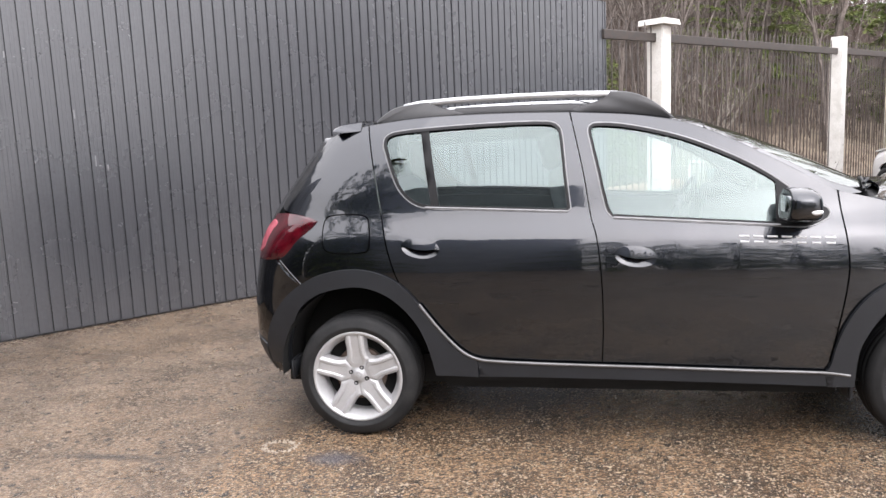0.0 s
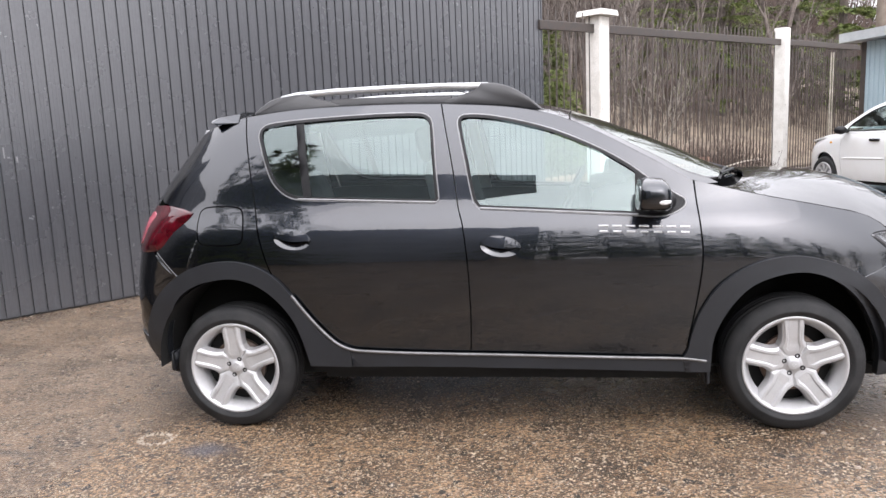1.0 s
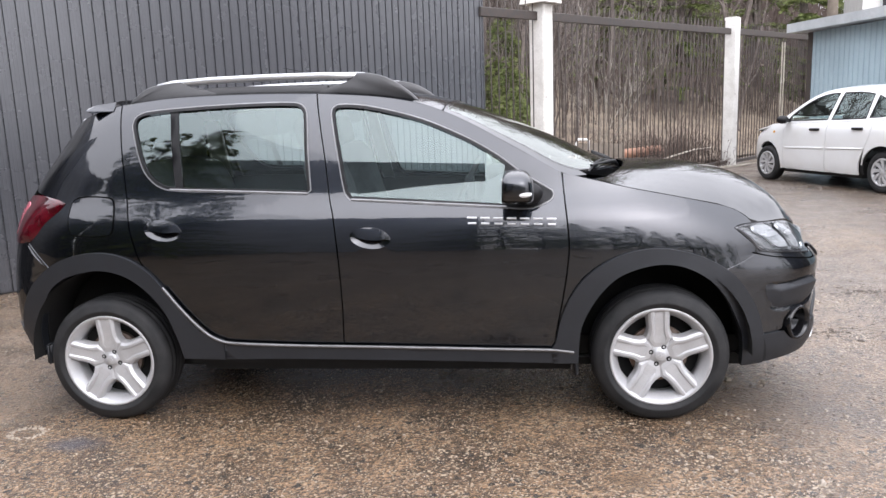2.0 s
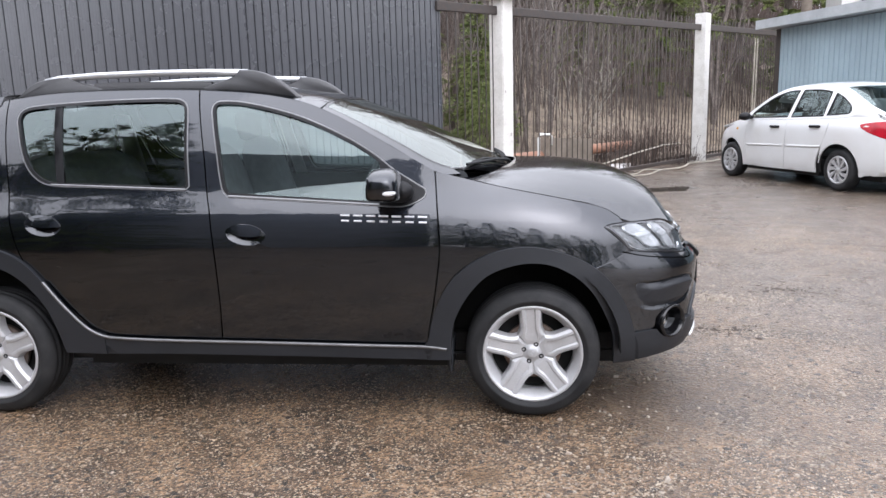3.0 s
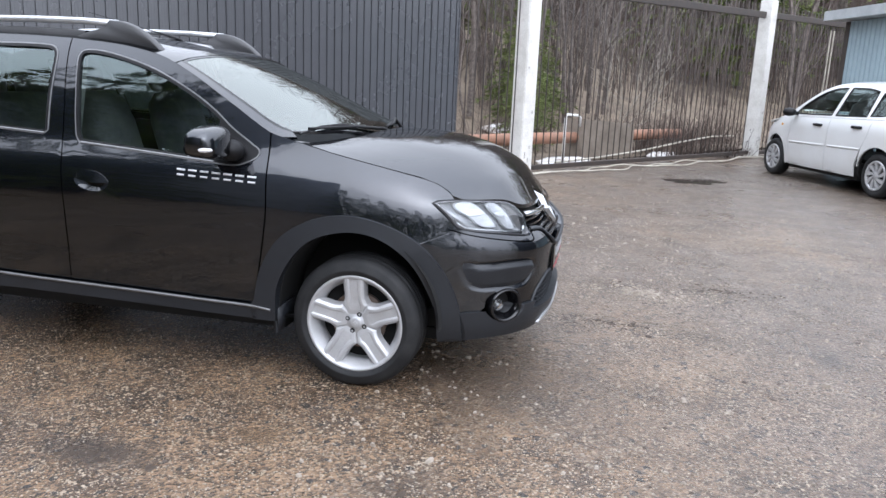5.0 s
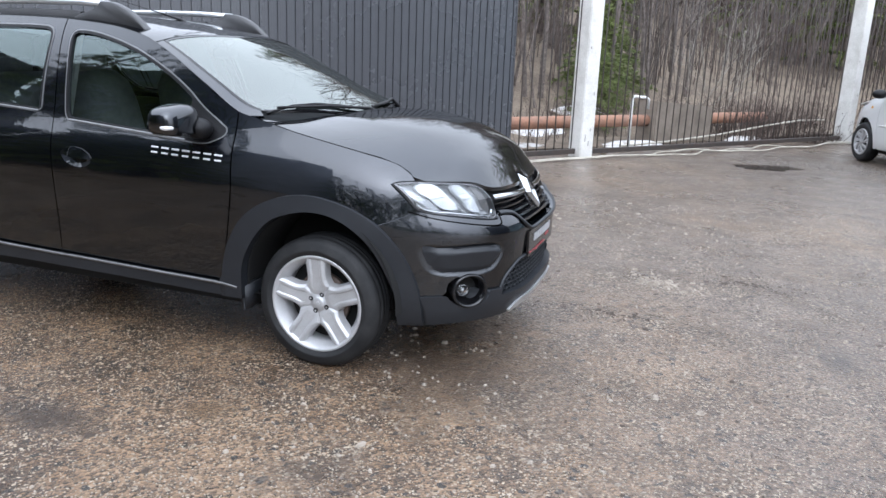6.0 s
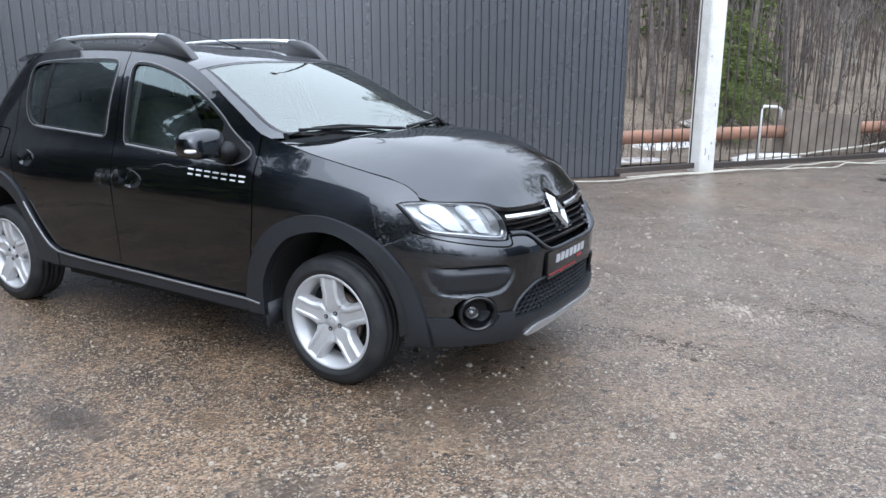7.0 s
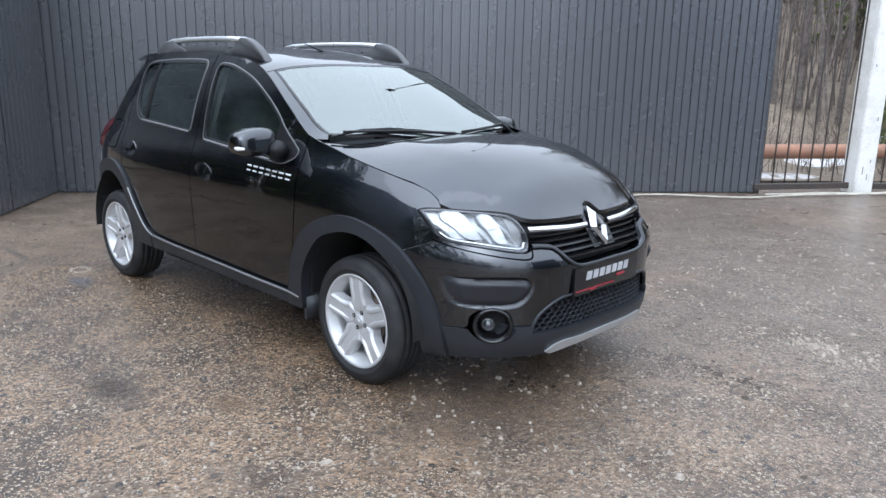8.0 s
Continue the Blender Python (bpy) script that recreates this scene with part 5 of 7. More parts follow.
bm = bmesh.new()
box(bm, 3.05, 3.22, -0.42, 0.42, 0.30, 0.80)
part("radiator", bm, DARK, car)
bm = bmesh.new()
box(bm, -0.50, -0.40, -0.50, 0.50, 0.30, 0.62)
part("rear_panel", bm, DARK, car)
for xc, r0 in ((0.0, 0.42), (2.589, 0.42)):
    bm = bmesh.new()
    rows = []
    for k in range(21):
        a = radians(-2 + 186 * k / 20)
        zz = 0.335 + 0.41 * math.sin(a)
        rows.append([bm.verts.new((xc + 0.005 + 0.385 * math.cos(a), y, zz)) for y in (-0.815, -0.60, -0.50)])
    for r, s in zip(rows, rows[1:]):
        for k in range(2):
            bm.faces.new((r[k], r[k + 1], s[k + 1], s[k]))
    cv = bm.verts.new((xc, -0.50, 0.335))
    for r, s in zip(rows, rows[1:]):
        bm.faces.new((r[2], s[2], cv))
    pair("wheel_well", bm, DARK, car)

# ---- wheels ----
def wheel(name, at, spin):
    """A tyre on a five-spoke alloy rim; it faces -y."""
    w = part(name, lathe(bmesh.new(), [(r * 0.965 if r > 0.25 else r, y) for r, y in [(0.222, 0.085), (0.226, 0.098), (0.24, 0.104), (0.262, 0.106), (0.284, 0.102), (0.303, 0.088), (0.311, 0.072), (0.3145, 0.060), (0.309, 0.056), (0.309, 0.050), (0.3155, 0.046), (0.3155, 0.020), (0.310, 0.017), (0.310, 0.010), (0.3155, 0.006), (0.3155, -0.006), (0.310, -0.010), (0.310, -0.017), (0.3155, -0.020), (0.3155, -0.046), (0.309, -0.050), (0.309, -0.056), (0.3145, -0.060), (0.311, -0.072), (0.303, -0.088), (0.284, -0.102), (0.262, -0.106), (0.258, -0.1085), (0.252, -0.1065), (0.24, -0.104), (0.226, -0.098), (0.218, -0.085)]], 72), RUBBER, car, "black tyre on a five-spoke silver alloy rim", True)
    for v in w.data.vertices:
        if v.co.z < -0.294:
            v.co.z = -0.294 - (abs(v.co.z) - 0.294) * 0.55
    w.matrix_basis = at
    rim = part("rim", lathe(bmesh.new(), [(0.222, -0.088), (0.226, -0.096), (0.222, -0.101), (0.214, -0.099), (0.207, -0.091), (0.197, -0.070), (0.188, -0.056), (0.184, -0.045), (0.186, -0.01), (0.190, 0.04), (0.195, 0.08), (0.205, 0.09)], 64), ALLOY, w, "silver alloy rim", True)
    for k in range(5):
        a0 = radians(90 + 72 * k + spin)
        bm = bmesh.new()
        rows = []
        for r in (0.030, 0.060, 0.080, 0.095, 0.110, 0.130, 0.155, 0.180, 0.198, 0.207):
            t = (r - 0.03) / 0.177
            half = 0.038 + 0.007 * t + 0.026 * max(0, (0.125 - r) / 0.06) ** 1.6
            half = min(half, r * 0.726)
            y = -0.070 - 0.024 * math.sin(min(1, t * 1.05) * math.pi * 0.5)
            sunk = 0.007 * min(1, max(0, (r - 0.062) / 0.04))
            row = []
            for u, dy in ((-1.22, 0.050), (-1.06, 0.010), (-0.80, 0.0), (-0.56, 0.0), (-0.42, sunk), (0.42, sunk), (0.56, 0.0), (0.80, 0.0), (1.06, 0.010), (1.22, 0.050)):
                row.append(bm.verts.new((r * math.cos(a0) - u * half * math.sin(a0), y + dy, r * math.sin(a0) + u * half * math.cos(a0))))
            rows.append(row)
        for r, s in zip(rows, rows[1:]):
            for i in range(9):
                bm.faces.new((r[i], r[i + 1], s[i + 1], s[i]))
        bmesh.ops.recalc_face_normals(bm, faces=bm.faces)
        if sum((f.normal for f in bm.faces), Vector()).y > 0:
            bmesh.ops.reverse_faces(bm, faces=bm.faces)
        part("spoke", bm, ALLOY, rim, smooth=False)
    hub = part("hub", lathe(bmesh.new(), [(0.0, -0.080), (0.020, -0.0805), (0.026, -0.077), (0.029, -0.072), (0.060, -0.072), (0.084, -0.066), (0.094, -0.055), (0.098, -0.03)], 40), ALLOY, rim, smooth=True)
    part("emblem", lathe(bmesh.new(), [(0.0, -0.0815), (0.010, -0.0815), (0.012, -0.079)], 4), SATIN, rim)
    for k in range(4):
        a = radians(45 + 90 * k + spin + 20)
        part("wheel_bolt", lathe(bmesh.new(), [(0.0, -0.070), (0.005, -0.070), (0.006, -0.076), (0.0085, -0.076), (0.0115, -0.0725), (0.0125, -0.0715)], 12, "Y", (0.043 * math.cos(a), 0, 0.043 * math.sin(a))), DARK, rim)
    part("brake_disc", lathe(bmesh.new(), [(0.05, -0.030), (0.13, -0.030), (0.132, -0.02), (0.13, -0.008), (0.05, -0.008)], 40), STEEL, w)
    part("wheel_back", lathe(bmesh.new(), [(0.0, 0.01), (0.19, 0.012)], 32), DARK, w)
    return w


for x, spin in ((0.0, 3), (2.589, 3)):
    up = 0.3005 + (FRONT_RISE if x else 0.0)
    wheel("wheel", pose(x, -0.715, up, 0, 0, 0), spin)
    wheel("wheel", pose(x, 0.715, up, 0, 0, 180), spin)

# ---- cabin ----
def cushion(bm, centre, size, m=None):
    k0 = len(bm.verts)
    bmesh.ops.create_uvsphere(bm, u_segments=16, v_segments=10, radius=1)
    bm.verts.ensure_lookup_table()
    for v in bm.verts[k0:]:
        k = sum(abs(c) ** 4 for c in v.co) ** -0.25
        v.co = v.co * k
        v.co = Vector([v.co[i] * size[i] for i in range(3)])
        if m:
            v.co = m @ v.co
        v.co += Vector(centre)
    return bm


for y in (-0.36, 0.36):
    seat = part("front_seat", cushion(bmesh.new(), (1.32, y, 0.66), (0.26, 0.24, 0.09)), CLOTH, car, "dark cloth front seat", True)
    part("backrest", cushion(bmesh.new(), (1.06, y, 0.98), (0.08, 0.23, 0.30), Matrix.Rotation(radians(-16), 3, "Y")), CLOTH, seat, smooth=True)
    part("headrest", cushion(bmesh.new(), (0.93, y, 1.34), (0.045, 0.13, 0.085), Matrix.Rotation(radians(-12), 3, "Y")), CLOTH, seat, smooth=True)
    part("headrest_post", tube(bmesh.new(), [(0.96, y - 0.06, 1.22), (0.94, y - 0.06, 1.30)], 0.008, 6), SATIN, seat)
bench = part("rear_bench", cushion(bmesh.new(), (0.40, 0, 0.66), (0.26, 0.62, 0.10)), CLOTH, car, "dark cloth rear bench", True)
part("backrest", cushion(bmesh.new(), (0.12, 0, 0.95), (0.08, 0.62, 0.28), Matrix.Rotation(radians(-18), 3, "Y")), CLOTH, bench, smooth=True)
for y in (-0.35, 0.0, 0.35):
    part("headrest", cushion(bmesh.new(), (0.0, y, 1.25), (0.045, 0.12, 0.06)), CLOTH, bench, smooth=True)
dash = part("dashboard", cushion(bmesh.new(), (2.02, 0, 0.93), (0.24, 0.68, 0.14)), CABIN, car, "dark grey dashboard", True)
part("instrument_hood", cushion(bmesh.new(), (1.88, 0.36, 1.06), (0.10, 0.19, 0.05)), CABIN, dash, smooth=True)
ring = lathe(bmesh.new(), [(0.185 + 0.014 * math.cos(k * math.tau / 8), 0.014 * math.sin(k * math.tau / 8)) for k in range(8)], 36, "X", close=True)
bmesh.ops.transform(ring, matrix=Matrix.Translation((1.66, 0.36, 0.98)) @ Matrix.Rotation(radians(25), 4, "Y"), verts=ring.verts)
steering = part("steering_wheel", ring, CABIN, car, "dark steering wheel", True)
part("steering_hub", cushion(bmesh.new(), (1.68, 0.36, 0.98), (0.03, 0.08, 0.07)), CABIN, steering, smooth=True)
for a in (0, 180, 270):
    d = Vector((math.sin(radians(25)) * -math.sin(radians(a)), math.cos(radians(a)), math.sin(radians(a)) * math.cos(radians(25))))
    part("steering_spoke", tube(bmesh.new(), [Vector((1.68, 0.36, 0.98)), Vector((1.665, 0.36, 0.98)) + d * 0.18], 0.014, 6), CABIN, steering)
liner_half = [Vector((x, -roof_y(x, 0.05))) for x in [1.52 - k * 0.08 for k in range(20)]] + [Vector((-0.02, 0))]
part("headliner", patch(whole([Vector((1.52, 0))] + liner_half), lambda x, y: top(x, y, -0.035), 0.1, None, (), None, (0, 0, 1)), LINER, car, "pale grey headliner", True)
for x0, x1, z0, x2, x3, z1 in ((1.095, 1.165, 1.02, 1.03, 1.10, 1.46), (-0.02, 0.10, 1.05, 0.02, 0.10, 1.42)):
    trim_ = patch([Vector(p) for p in ((x0, z0), (x1, z0), (x3, z1), (x2, z1))], lambda x, z: side(x, z, -0.055), 0.1, (0, 0.03, 0))
    pair("pillar_trim", trim_, LINER, car, "pale grey inner pillar trim")
mirror_in = part("inner_mirror", cushion(bmesh.new(), (1.56, 0.02, 1.385), (0.018, 0.11, 0.032)), BLACK, car, "black inner mirror", True)
part("mirror_stalk", tube(bmesh.new(), [(1.57, 0.02, 1.40), (1.63, 0.02, 1.455)], 0.008, 6), BLACK, mirror_in)

# ---- fence panels ----
BARK = material("grey_bark", (0.165, 0.138, 0.120), (0.070, 0.057, 0.050), rough=0.9, scale=9, fine=60, grain=0.3, bump=0.004, bump_scale=40)
TWIG = material("bare_twigs", (0.112, 0.082, 0.068), (0.058, 0.042, 0.036), rough=0.9, scale=2.5, fine=30, grain=0.3)
PALE_TWIG = material("pale_twigs", (0.30, 0.275, 0.235), (0.20, 0.18, 0.15), rough=0.85, scale=4)
NEEDLE = material("spruce_needles", (0.085, 0.120, 0.030), (0.150, 0.170, 0.046), rough=0.7, scale=3, fine=25, grain=0.35)
LITTER = material("leaf_litter_and_snow", (0.185, 0.145, 0.105), (0.098, 0.076, 0.055), rough=0.95, scale=1.2, fine=22, grain=0.4, bump=0.02, bump_scale=18)
SNOW = material("old_snow", (0.52, 0.51, 0.50), (0.22, 0.185, 0.15), rough=0.85, scale=6, fine=40, bump=0.01, bump_scale=20, mix=(0.45, 0.62))
CONCRETE = material("weathered_concrete", (0.22, 0.185, 0.15), (0.15, 0.125, 0.10), rough=0.9, scale=4, fine=60, bump=0.004, bump_scale=50)
RUST = material("rusty_pipe", (0.31, 0.155, 0.095), (0.22, 0.13, 0.092), rough=0.8, scale=5, fine=60, grain=0.25, bump=0.003, bump_scale=60)
CABLE = material("pale_cable", (0.47, 0.44, 0.37), (0.30, 0.27, 0.22), rough=0.7, scale=7)
PVC = material("white_plastic_pipe", (0.68, 0.68, 0.66), (0.58, 0.57, 0.55), rough=0.5, scale=7)


def at_fence(s, off, z):
    return PA + FD * s * STRETCH + FN * off + Vector((0, 0, z))


def beam_z(s):
    return 2.735 + 0.022 * s if s < 6.9 else 2.90


def fence_panel(s0, s1, label):
    panel = thing("bar_fence", label, "fence", "fence panels", at=Matrix.Translation(at_fence((s0 + s1) / 2, 0, 0)))
    base = panel.matrix_basis.translation
    d = math.atan2(FD.y, FD.x)

    def rail(name, z0, z1, high, deep):
        bm = bmesh.new()
        for s, z in ((s0, z0), (s1, z1)):
            for o, h in ((-deep, 0), (deep, 0), (deep, high), (-deep, high)):
                bm.verts.new(at_fence(s, o, z + h) - base)
        bm.verts.ensure_lookup_table()
        for q in ((0, 1, 2, 3), (7, 6, 5, 4), (0, 4, 5, 1), (1, 5, 6, 2), (2, 6, 7, 3), (3, 7, 4, 0)):
            bm.faces.new([bm.verts[i] for i in q])
        bmesh.ops.bevel(bm, geom=list(bm.edges), offset=0.006, segments=1, affect="EDGES")
        return part(name, bm, IRON, panel)

    rail("top_rail", beam_z(s0), beam_z(s1) if s1 < 7 else 3.0, 0.125, 0.03)
    rail("bottom_rail", 0.045, 0.060, 0.075, 0.025)
    first, s, k = None, s0 + 0.10, 0
    while s < s1 - 0.05:
        hi = beam_z(s) + 0.28
        lean = 0.012 * noise.noise((s * 3, 1, 0))
        if first is None:
            bm = bmesh.new()
            bmesh.ops.create_cone(bm, segments=6, radius1=0.0105, radius2=0.0105, depth=1.0, cap_ends=True, matrix=Matrix.Translation((0, 0, 0.5)))
            first = part("bar", bm, IRON, panel, smooth=True)
            o = first
        else:
            o = shared("bar", first, Matrix.Identity(4), panel)
        o.matrix_basis = Matrix.Translation(at_fence(s, -0.035, 0.10) - base) @ Matrix.Rotation(lean, 4, "Y") @ Matrix.Diagonal((1, 1, hi - 0.10, 1))
        s += 0.16
        k += 1
    return panel


fence_panel(-1.38, -0.10, "dark iron bar fence panel beside the sheet wall")
fence_panel(0.10, 6.78, "long dark iron bar fence panel between white pillars")
fence_panel(7.02, 12.0, "dark iron bar fence panel beside the blue shed")
for k in range(2):
    bm = bmesh.new()
    bmesh.ops.create_cube(bm, size=1, matrix=Matrix.Translation(at_fence(9.75 + 0.16 * k, 0.06, 1.5)) @ Matrix.Rotation(math.atan2(FD.y, FD.x), 4, "Z") @ Matrix.Diagonal((0.03, 0.02, 2.7, 1)))
    tagged(part("timber_batten", bm, CABLE), "pale upright wooden batten leaning on the fence", "batten", "pale battens")

# ---- pipes, concrete and cables by the fence ----
bm = tube(bmesh.new(), [at_fence(s, -1.2, 0.40 + 0.005 * math.sin(s)) for s in (-4, -2, 0, 1.5, 2.95)], 0.105, 20)
tagged(part("heating_pipe", bm, RUST, smooth=True), "rusty orange heating pipe above old snow", "pipe", "heating pipes")
bm = tube(bmesh.new(), [at_fence(s, -1.2, 0.42) for s in (4.0, 4.6, 5.3, 5.98)], 0.105, 20)
tagged(part("heating_pipe", bm, RUST, smooth=True), "rusty orange heating pipe behind bare twigs", "pipe", "heating pipes")
bm = bmesh.new()
for s, hgt in ((2.60, 0.76), (4.12, 0.66)):
    for o in (-1.42, -0.98):
        for z in (0.0, hgt):
            bm.verts.new(at_fence(s, o, z))
bm.verts.ensure_lookup_table()
for q in ((0, 1, 3, 2), (4, 6, 7, 5), (0, 4, 5, 1), (2, 3, 7, 6), (1, 5, 7, 3), (0, 2, 6, 4)):
    bm.faces.new([bm.verts[i] for i in q])
bmesh.ops.recalc_face_normals(bm, faces=bm.faces)
bmesh.ops.bevel(bm, geom=list(bm.edges), offset=0.02, segments=2, affect="EDGES")
tagged(part("concrete_block", bm, CONCRETE), "weathered grey concrete block between the pipes", "concrete block")
bm = tube(bmesh.new(), [at_fence(1.10, -0.12, 0.05), at_fence(1.10, -0.12, 0.84), at_fence(1.14, -0.12, 0.90), at_fence(1.40, -0.12, 0.88), at_fence(1.46, -0.12, 0.85), at_fence(1.46, -0.12, 0.70)], 0.022, 10)
tagged(part("vent_pipe", bm, PVC, smooth=True), "white plastic pipe bent over at its top", "pipe")
bm = tube(bmesh.new(), [at_fence(1.05, -0.25, 0.10), at_fence(2.2, -0.30, 0.13), at_fence(3.6, -0.4, 0.20), at_fence(5.0, -0.45, 0.33), at_fence(6.0, -0.4, 0.42), at_fence(6.75, -0.35, 0.42)], 0.017, 8)
tagged(part("water_hose", bm, CABLE, smooth=True), "pale hose sagging behind the fence", "hose")
rng = random.Random(4)
for label, off, s0, s1, wob in (("pale cable lying along the fence", 0.34, -3.0, 8.2, 0.26), ("second pale cable lying loosely along the fence", 0.26, -1.4, 7.4, 0.34)):
    pts, n_ = [], 110
    for k in range(n_ + 1):
        s = s0 + (s1 - s0) * k / n_
        o = off + wob * noise.noise((s * 0.9, off * 9, 0)) + 0.13 * noise.noise((s * 2.3, off * 5, 2)) * math.exp(-((s - 2.6) / 2.2) ** 2)
        o = max(0.10, o + 0.16 * math.sin(s * 1.9 + off * 40) * math.exp(-((s - 2.8) / 1.6) ** 2))
        z = 0.03 + 0.05 * max(0, noise.noise((s * 1.1, off * 7, 5)))
        pts.append(at_fence(s, o, z))
    tagged(part("cable", tube(bmesh.new(), pts, 0.011, 7), CABLE, smooth=True), label, "cable", "cables by the fence")

# ---- bank behind the fence ----
def bank(s, back):
    """Height of the ground behind the fence: a verge, then a wooded slope."""
    z = 0.03 + 0.05 * noise.noise((s * 0.8, back * 0.8, 1)) * min(1, back)
    if back > 2.2:
        z += 0.33 * (back - 2.2) ** 1.02
    return max(0.015, z)


bm = bmesh.new()
cols, rows_ = 70, 60
grid = []
for j in range(rows_ + 1):
    back = 0.12 + 60 * (j / rows_) ** 2.2
    grid.append([])
    for i in range(cols + 1):
        s = -45 + 110 * i / cols
        back = max(0.12 if s > -1.5 else 0.9, back)
        z = bank(s, min(back, 39)) + 0.25 * noise.noise((s * 0.2, back * 0.2, 9)) * min(1, back / 6)
        grid[-1].append(bm.verts.new(at_fence(s, -back, max(0.012, z))))
for j in range(rows_):
    for i in range(cols):
        bm.faces.new((grid[j][i], grid[j][i + 1], grid[j + 1][i + 1], grid[j + 1][i]))
bmesh.ops.recalc_face_normals(bm, faces=bm.faces)
tagged(part("bank", bm, LITTER, smooth=True), "brown wooded bank behind the fence", "bank", kind="structure")


def snow_patch(s, back, a, b, high):
    bm = bmesh.new()
    ring0, ring1, mid = [], [], None
    c = at_fence(s, -back, bank(s, back) + high)
    mid = bm.verts.new(c)
    for k in range(28):
        ang = math.tau * k / 28
        r = 1 + 0.35 * noise.noise((math.cos(ang) * 1.5 + s, math.sin(ang) * 1.5, back))
        for ring, q, h in ((ring0, 0.6, 0.8), (ring1, 1.0, -0.5)):
            ss, bb = s + a * r * q * math.cos(ang), max(0.35, back + b * r * q * math.sin(ang))
            ring.append(bm.verts.new(at_fence(ss, -bb, bank(ss, bb) + high * h)))
    for k in range(28):
        bm.faces.new((mid, ring0[k], ring0[(k + 1) % 28]))
        bm.faces.new((ring0[k], ring1[k], ring1[(k + 1) % 28], ring0[(k + 1) % 28]))
    bmesh.ops.recalc_face_normals(bm, faces=bm.faces)
    return tagged(part("snow_patch", bm, SNOW, smooth=True), "patch of old melting snow on the bank", "snow", "snow patches")


for args in ((-0.6, 1.3, 1.0, 0.28, 0.04), (2.0, 0.9, 0.8, 0.25, 0.05), (4.9, 0.8, 0.5, 0.2, 0.06), (-2.6, 2.0, 1.3, 0.4, 0.05), (-5, 3.5, 2, 1, 0.12), (3.0, 3.4, 0.7, 0.22, 0.05), (1.2, 2.5, 0.6, 0.22, 0.05)):
    snow_patch(*args)


# ---- trees ----
def limb(bm, rng, a, d, length, r, level, thin=0.0035):
    n_ = 4 if level < 2 else 3
    pts, radii, p, v = [a], [r], a.copy(), d.copy()
    for k in range(n_):
        v = (v + Vector((rng.gauss(0, 0.10), rng.gauss(0, 0.10), rng.gauss(0.05, 0.06)))).normalized()
        p = p + v * length / n_
        pts.append(p.copy())
        radii.append(max(thin, r * (1 - 0.75 * (k + 1) / n_)))
    tube(bm, pts, radii, 5 if level == 0 else 3, False)
    if level >= 3:
        return
    for k in range((9, 6, 4)[level]):
        t = rng.uniform(0.25 if level == 0 else 0.15, 1.0)
        i = min(n_ - 1, int(t * n_))
        q = pts[i].lerp(pts[i + 1], t * n_ - i)
        side_ = Vector((rng.gauss(0, 1), rng.gauss(0, 1), rng.uniform(-0.1, 0.5))).normalized()
        dd = ((pts[i + 1] - pts[i]).normalized() * rng.uniform(0.5, 1.0) + side_ * rng.uniform(0.5, 0.9)).normalized()
        limb(bm, rng, q, dd, length * rng.uniform(0.28, 0.5) * (1.1 - 0.5 * t), max(thin, radii[i] * 0.5), level + 1, thin)


def bare_mesh(seed, height, r):
    rng = random.Random(seed)
    bm = bmesh.new()
    limb(bm, rng, Vector((0, 0, -0.1)), Vector((rng.gauss(0, 0.04), rng.gauss(0, 0.04), 1)).normalized(), height, r, 0)
    me = bpy.data.meshes.new("trunk")
    bm.to_mesh(me)
    bm.free()
    me.materials.append(BARK)
    return me


def spruce_meshes(seed, height, spread):
    """A trunk, and a crown of drooping boughs hung with small needle sprays."""
    rng = random.Random(seed)
    bt = tube(bmesh.new(), [(0, 0, -0.1), (0, 0, height * 0.5), (0, 0, height)], [0.02 * height ** 0.9, 0.012 * height ** 0.9, 0.006], 6)
    bc = bmesh.new()
    z = 0.06 * height
    while z < height:
        reach = spread * (1 - z / height) ** 0.85 + 0.08
        for k in range(rng.randint(5, 7)):
            a = rng.uniform(0, math.tau)
            reach_k = reach * rng.uniform(0.7, 1.1)
            d = Vector((math.cos(a), math.sin(a), 0))
            steps = max(3, int(reach_k / 0.11))
            for j in range(1, steps + 1):
                t = j / steps
                c = d * reach_k * t + Vector((0, 0, z + 0.10 * reach_k * t - 0.32 * reach_k * t * t))
                for w in range(16 if height > 5 else 18):
                    out = (d * rng.uniform(0.2, 1) + Vector((-d.y, d.x, 0)) * rng.uniform(-1, 1) + Vector((0, 0, rng.uniform(-0.5, 0.2)))).normalized()
                    ln, wd = rng.uniform(0.10, 0.19), rng.uniform(0.008, 0.018) * (1.15 if height > 5 else 0.6)
                    across = out.cross(Vector((rng.gauss(0, 1), rng.gauss(0, 1), rng.gauss(0, 1)))).normalized() * wd
                    vs = [bc.verts.new(c + q) for q in (-across * 0.4, out * ln * 0.5 - across, out * ln, out * ln * 0.5 + across)]
                    bc.faces.new(vs)
        z += 0.045 * height * rng.uniform(0.7, 1.2)
    out = []
    for name, b, m in (("trunk", bt, BARK), ("crown", bc, NEEDLE)):
        me = bpy.data.meshes.new(name)
        b.to_mesh(me)
        b.free()
        me.materials.append(m)
        out.append(me)
    return out


def plant(meshes, s, back, turn, size, name, label, category, group, free=None):
    p = free if free else at_fence(s, -back, bank(s, min(back, 39)))
    t = thing(name, label, category, group, at=Matrix.Translation(p) @ Matrix.Rotation(turn, 4, "Z") @ Matrix.Diagonal((size, size, size, 1)))
    for me in meshes:
        o = new(me.name.split(".")[0], me)
        o.parent = t
    return t


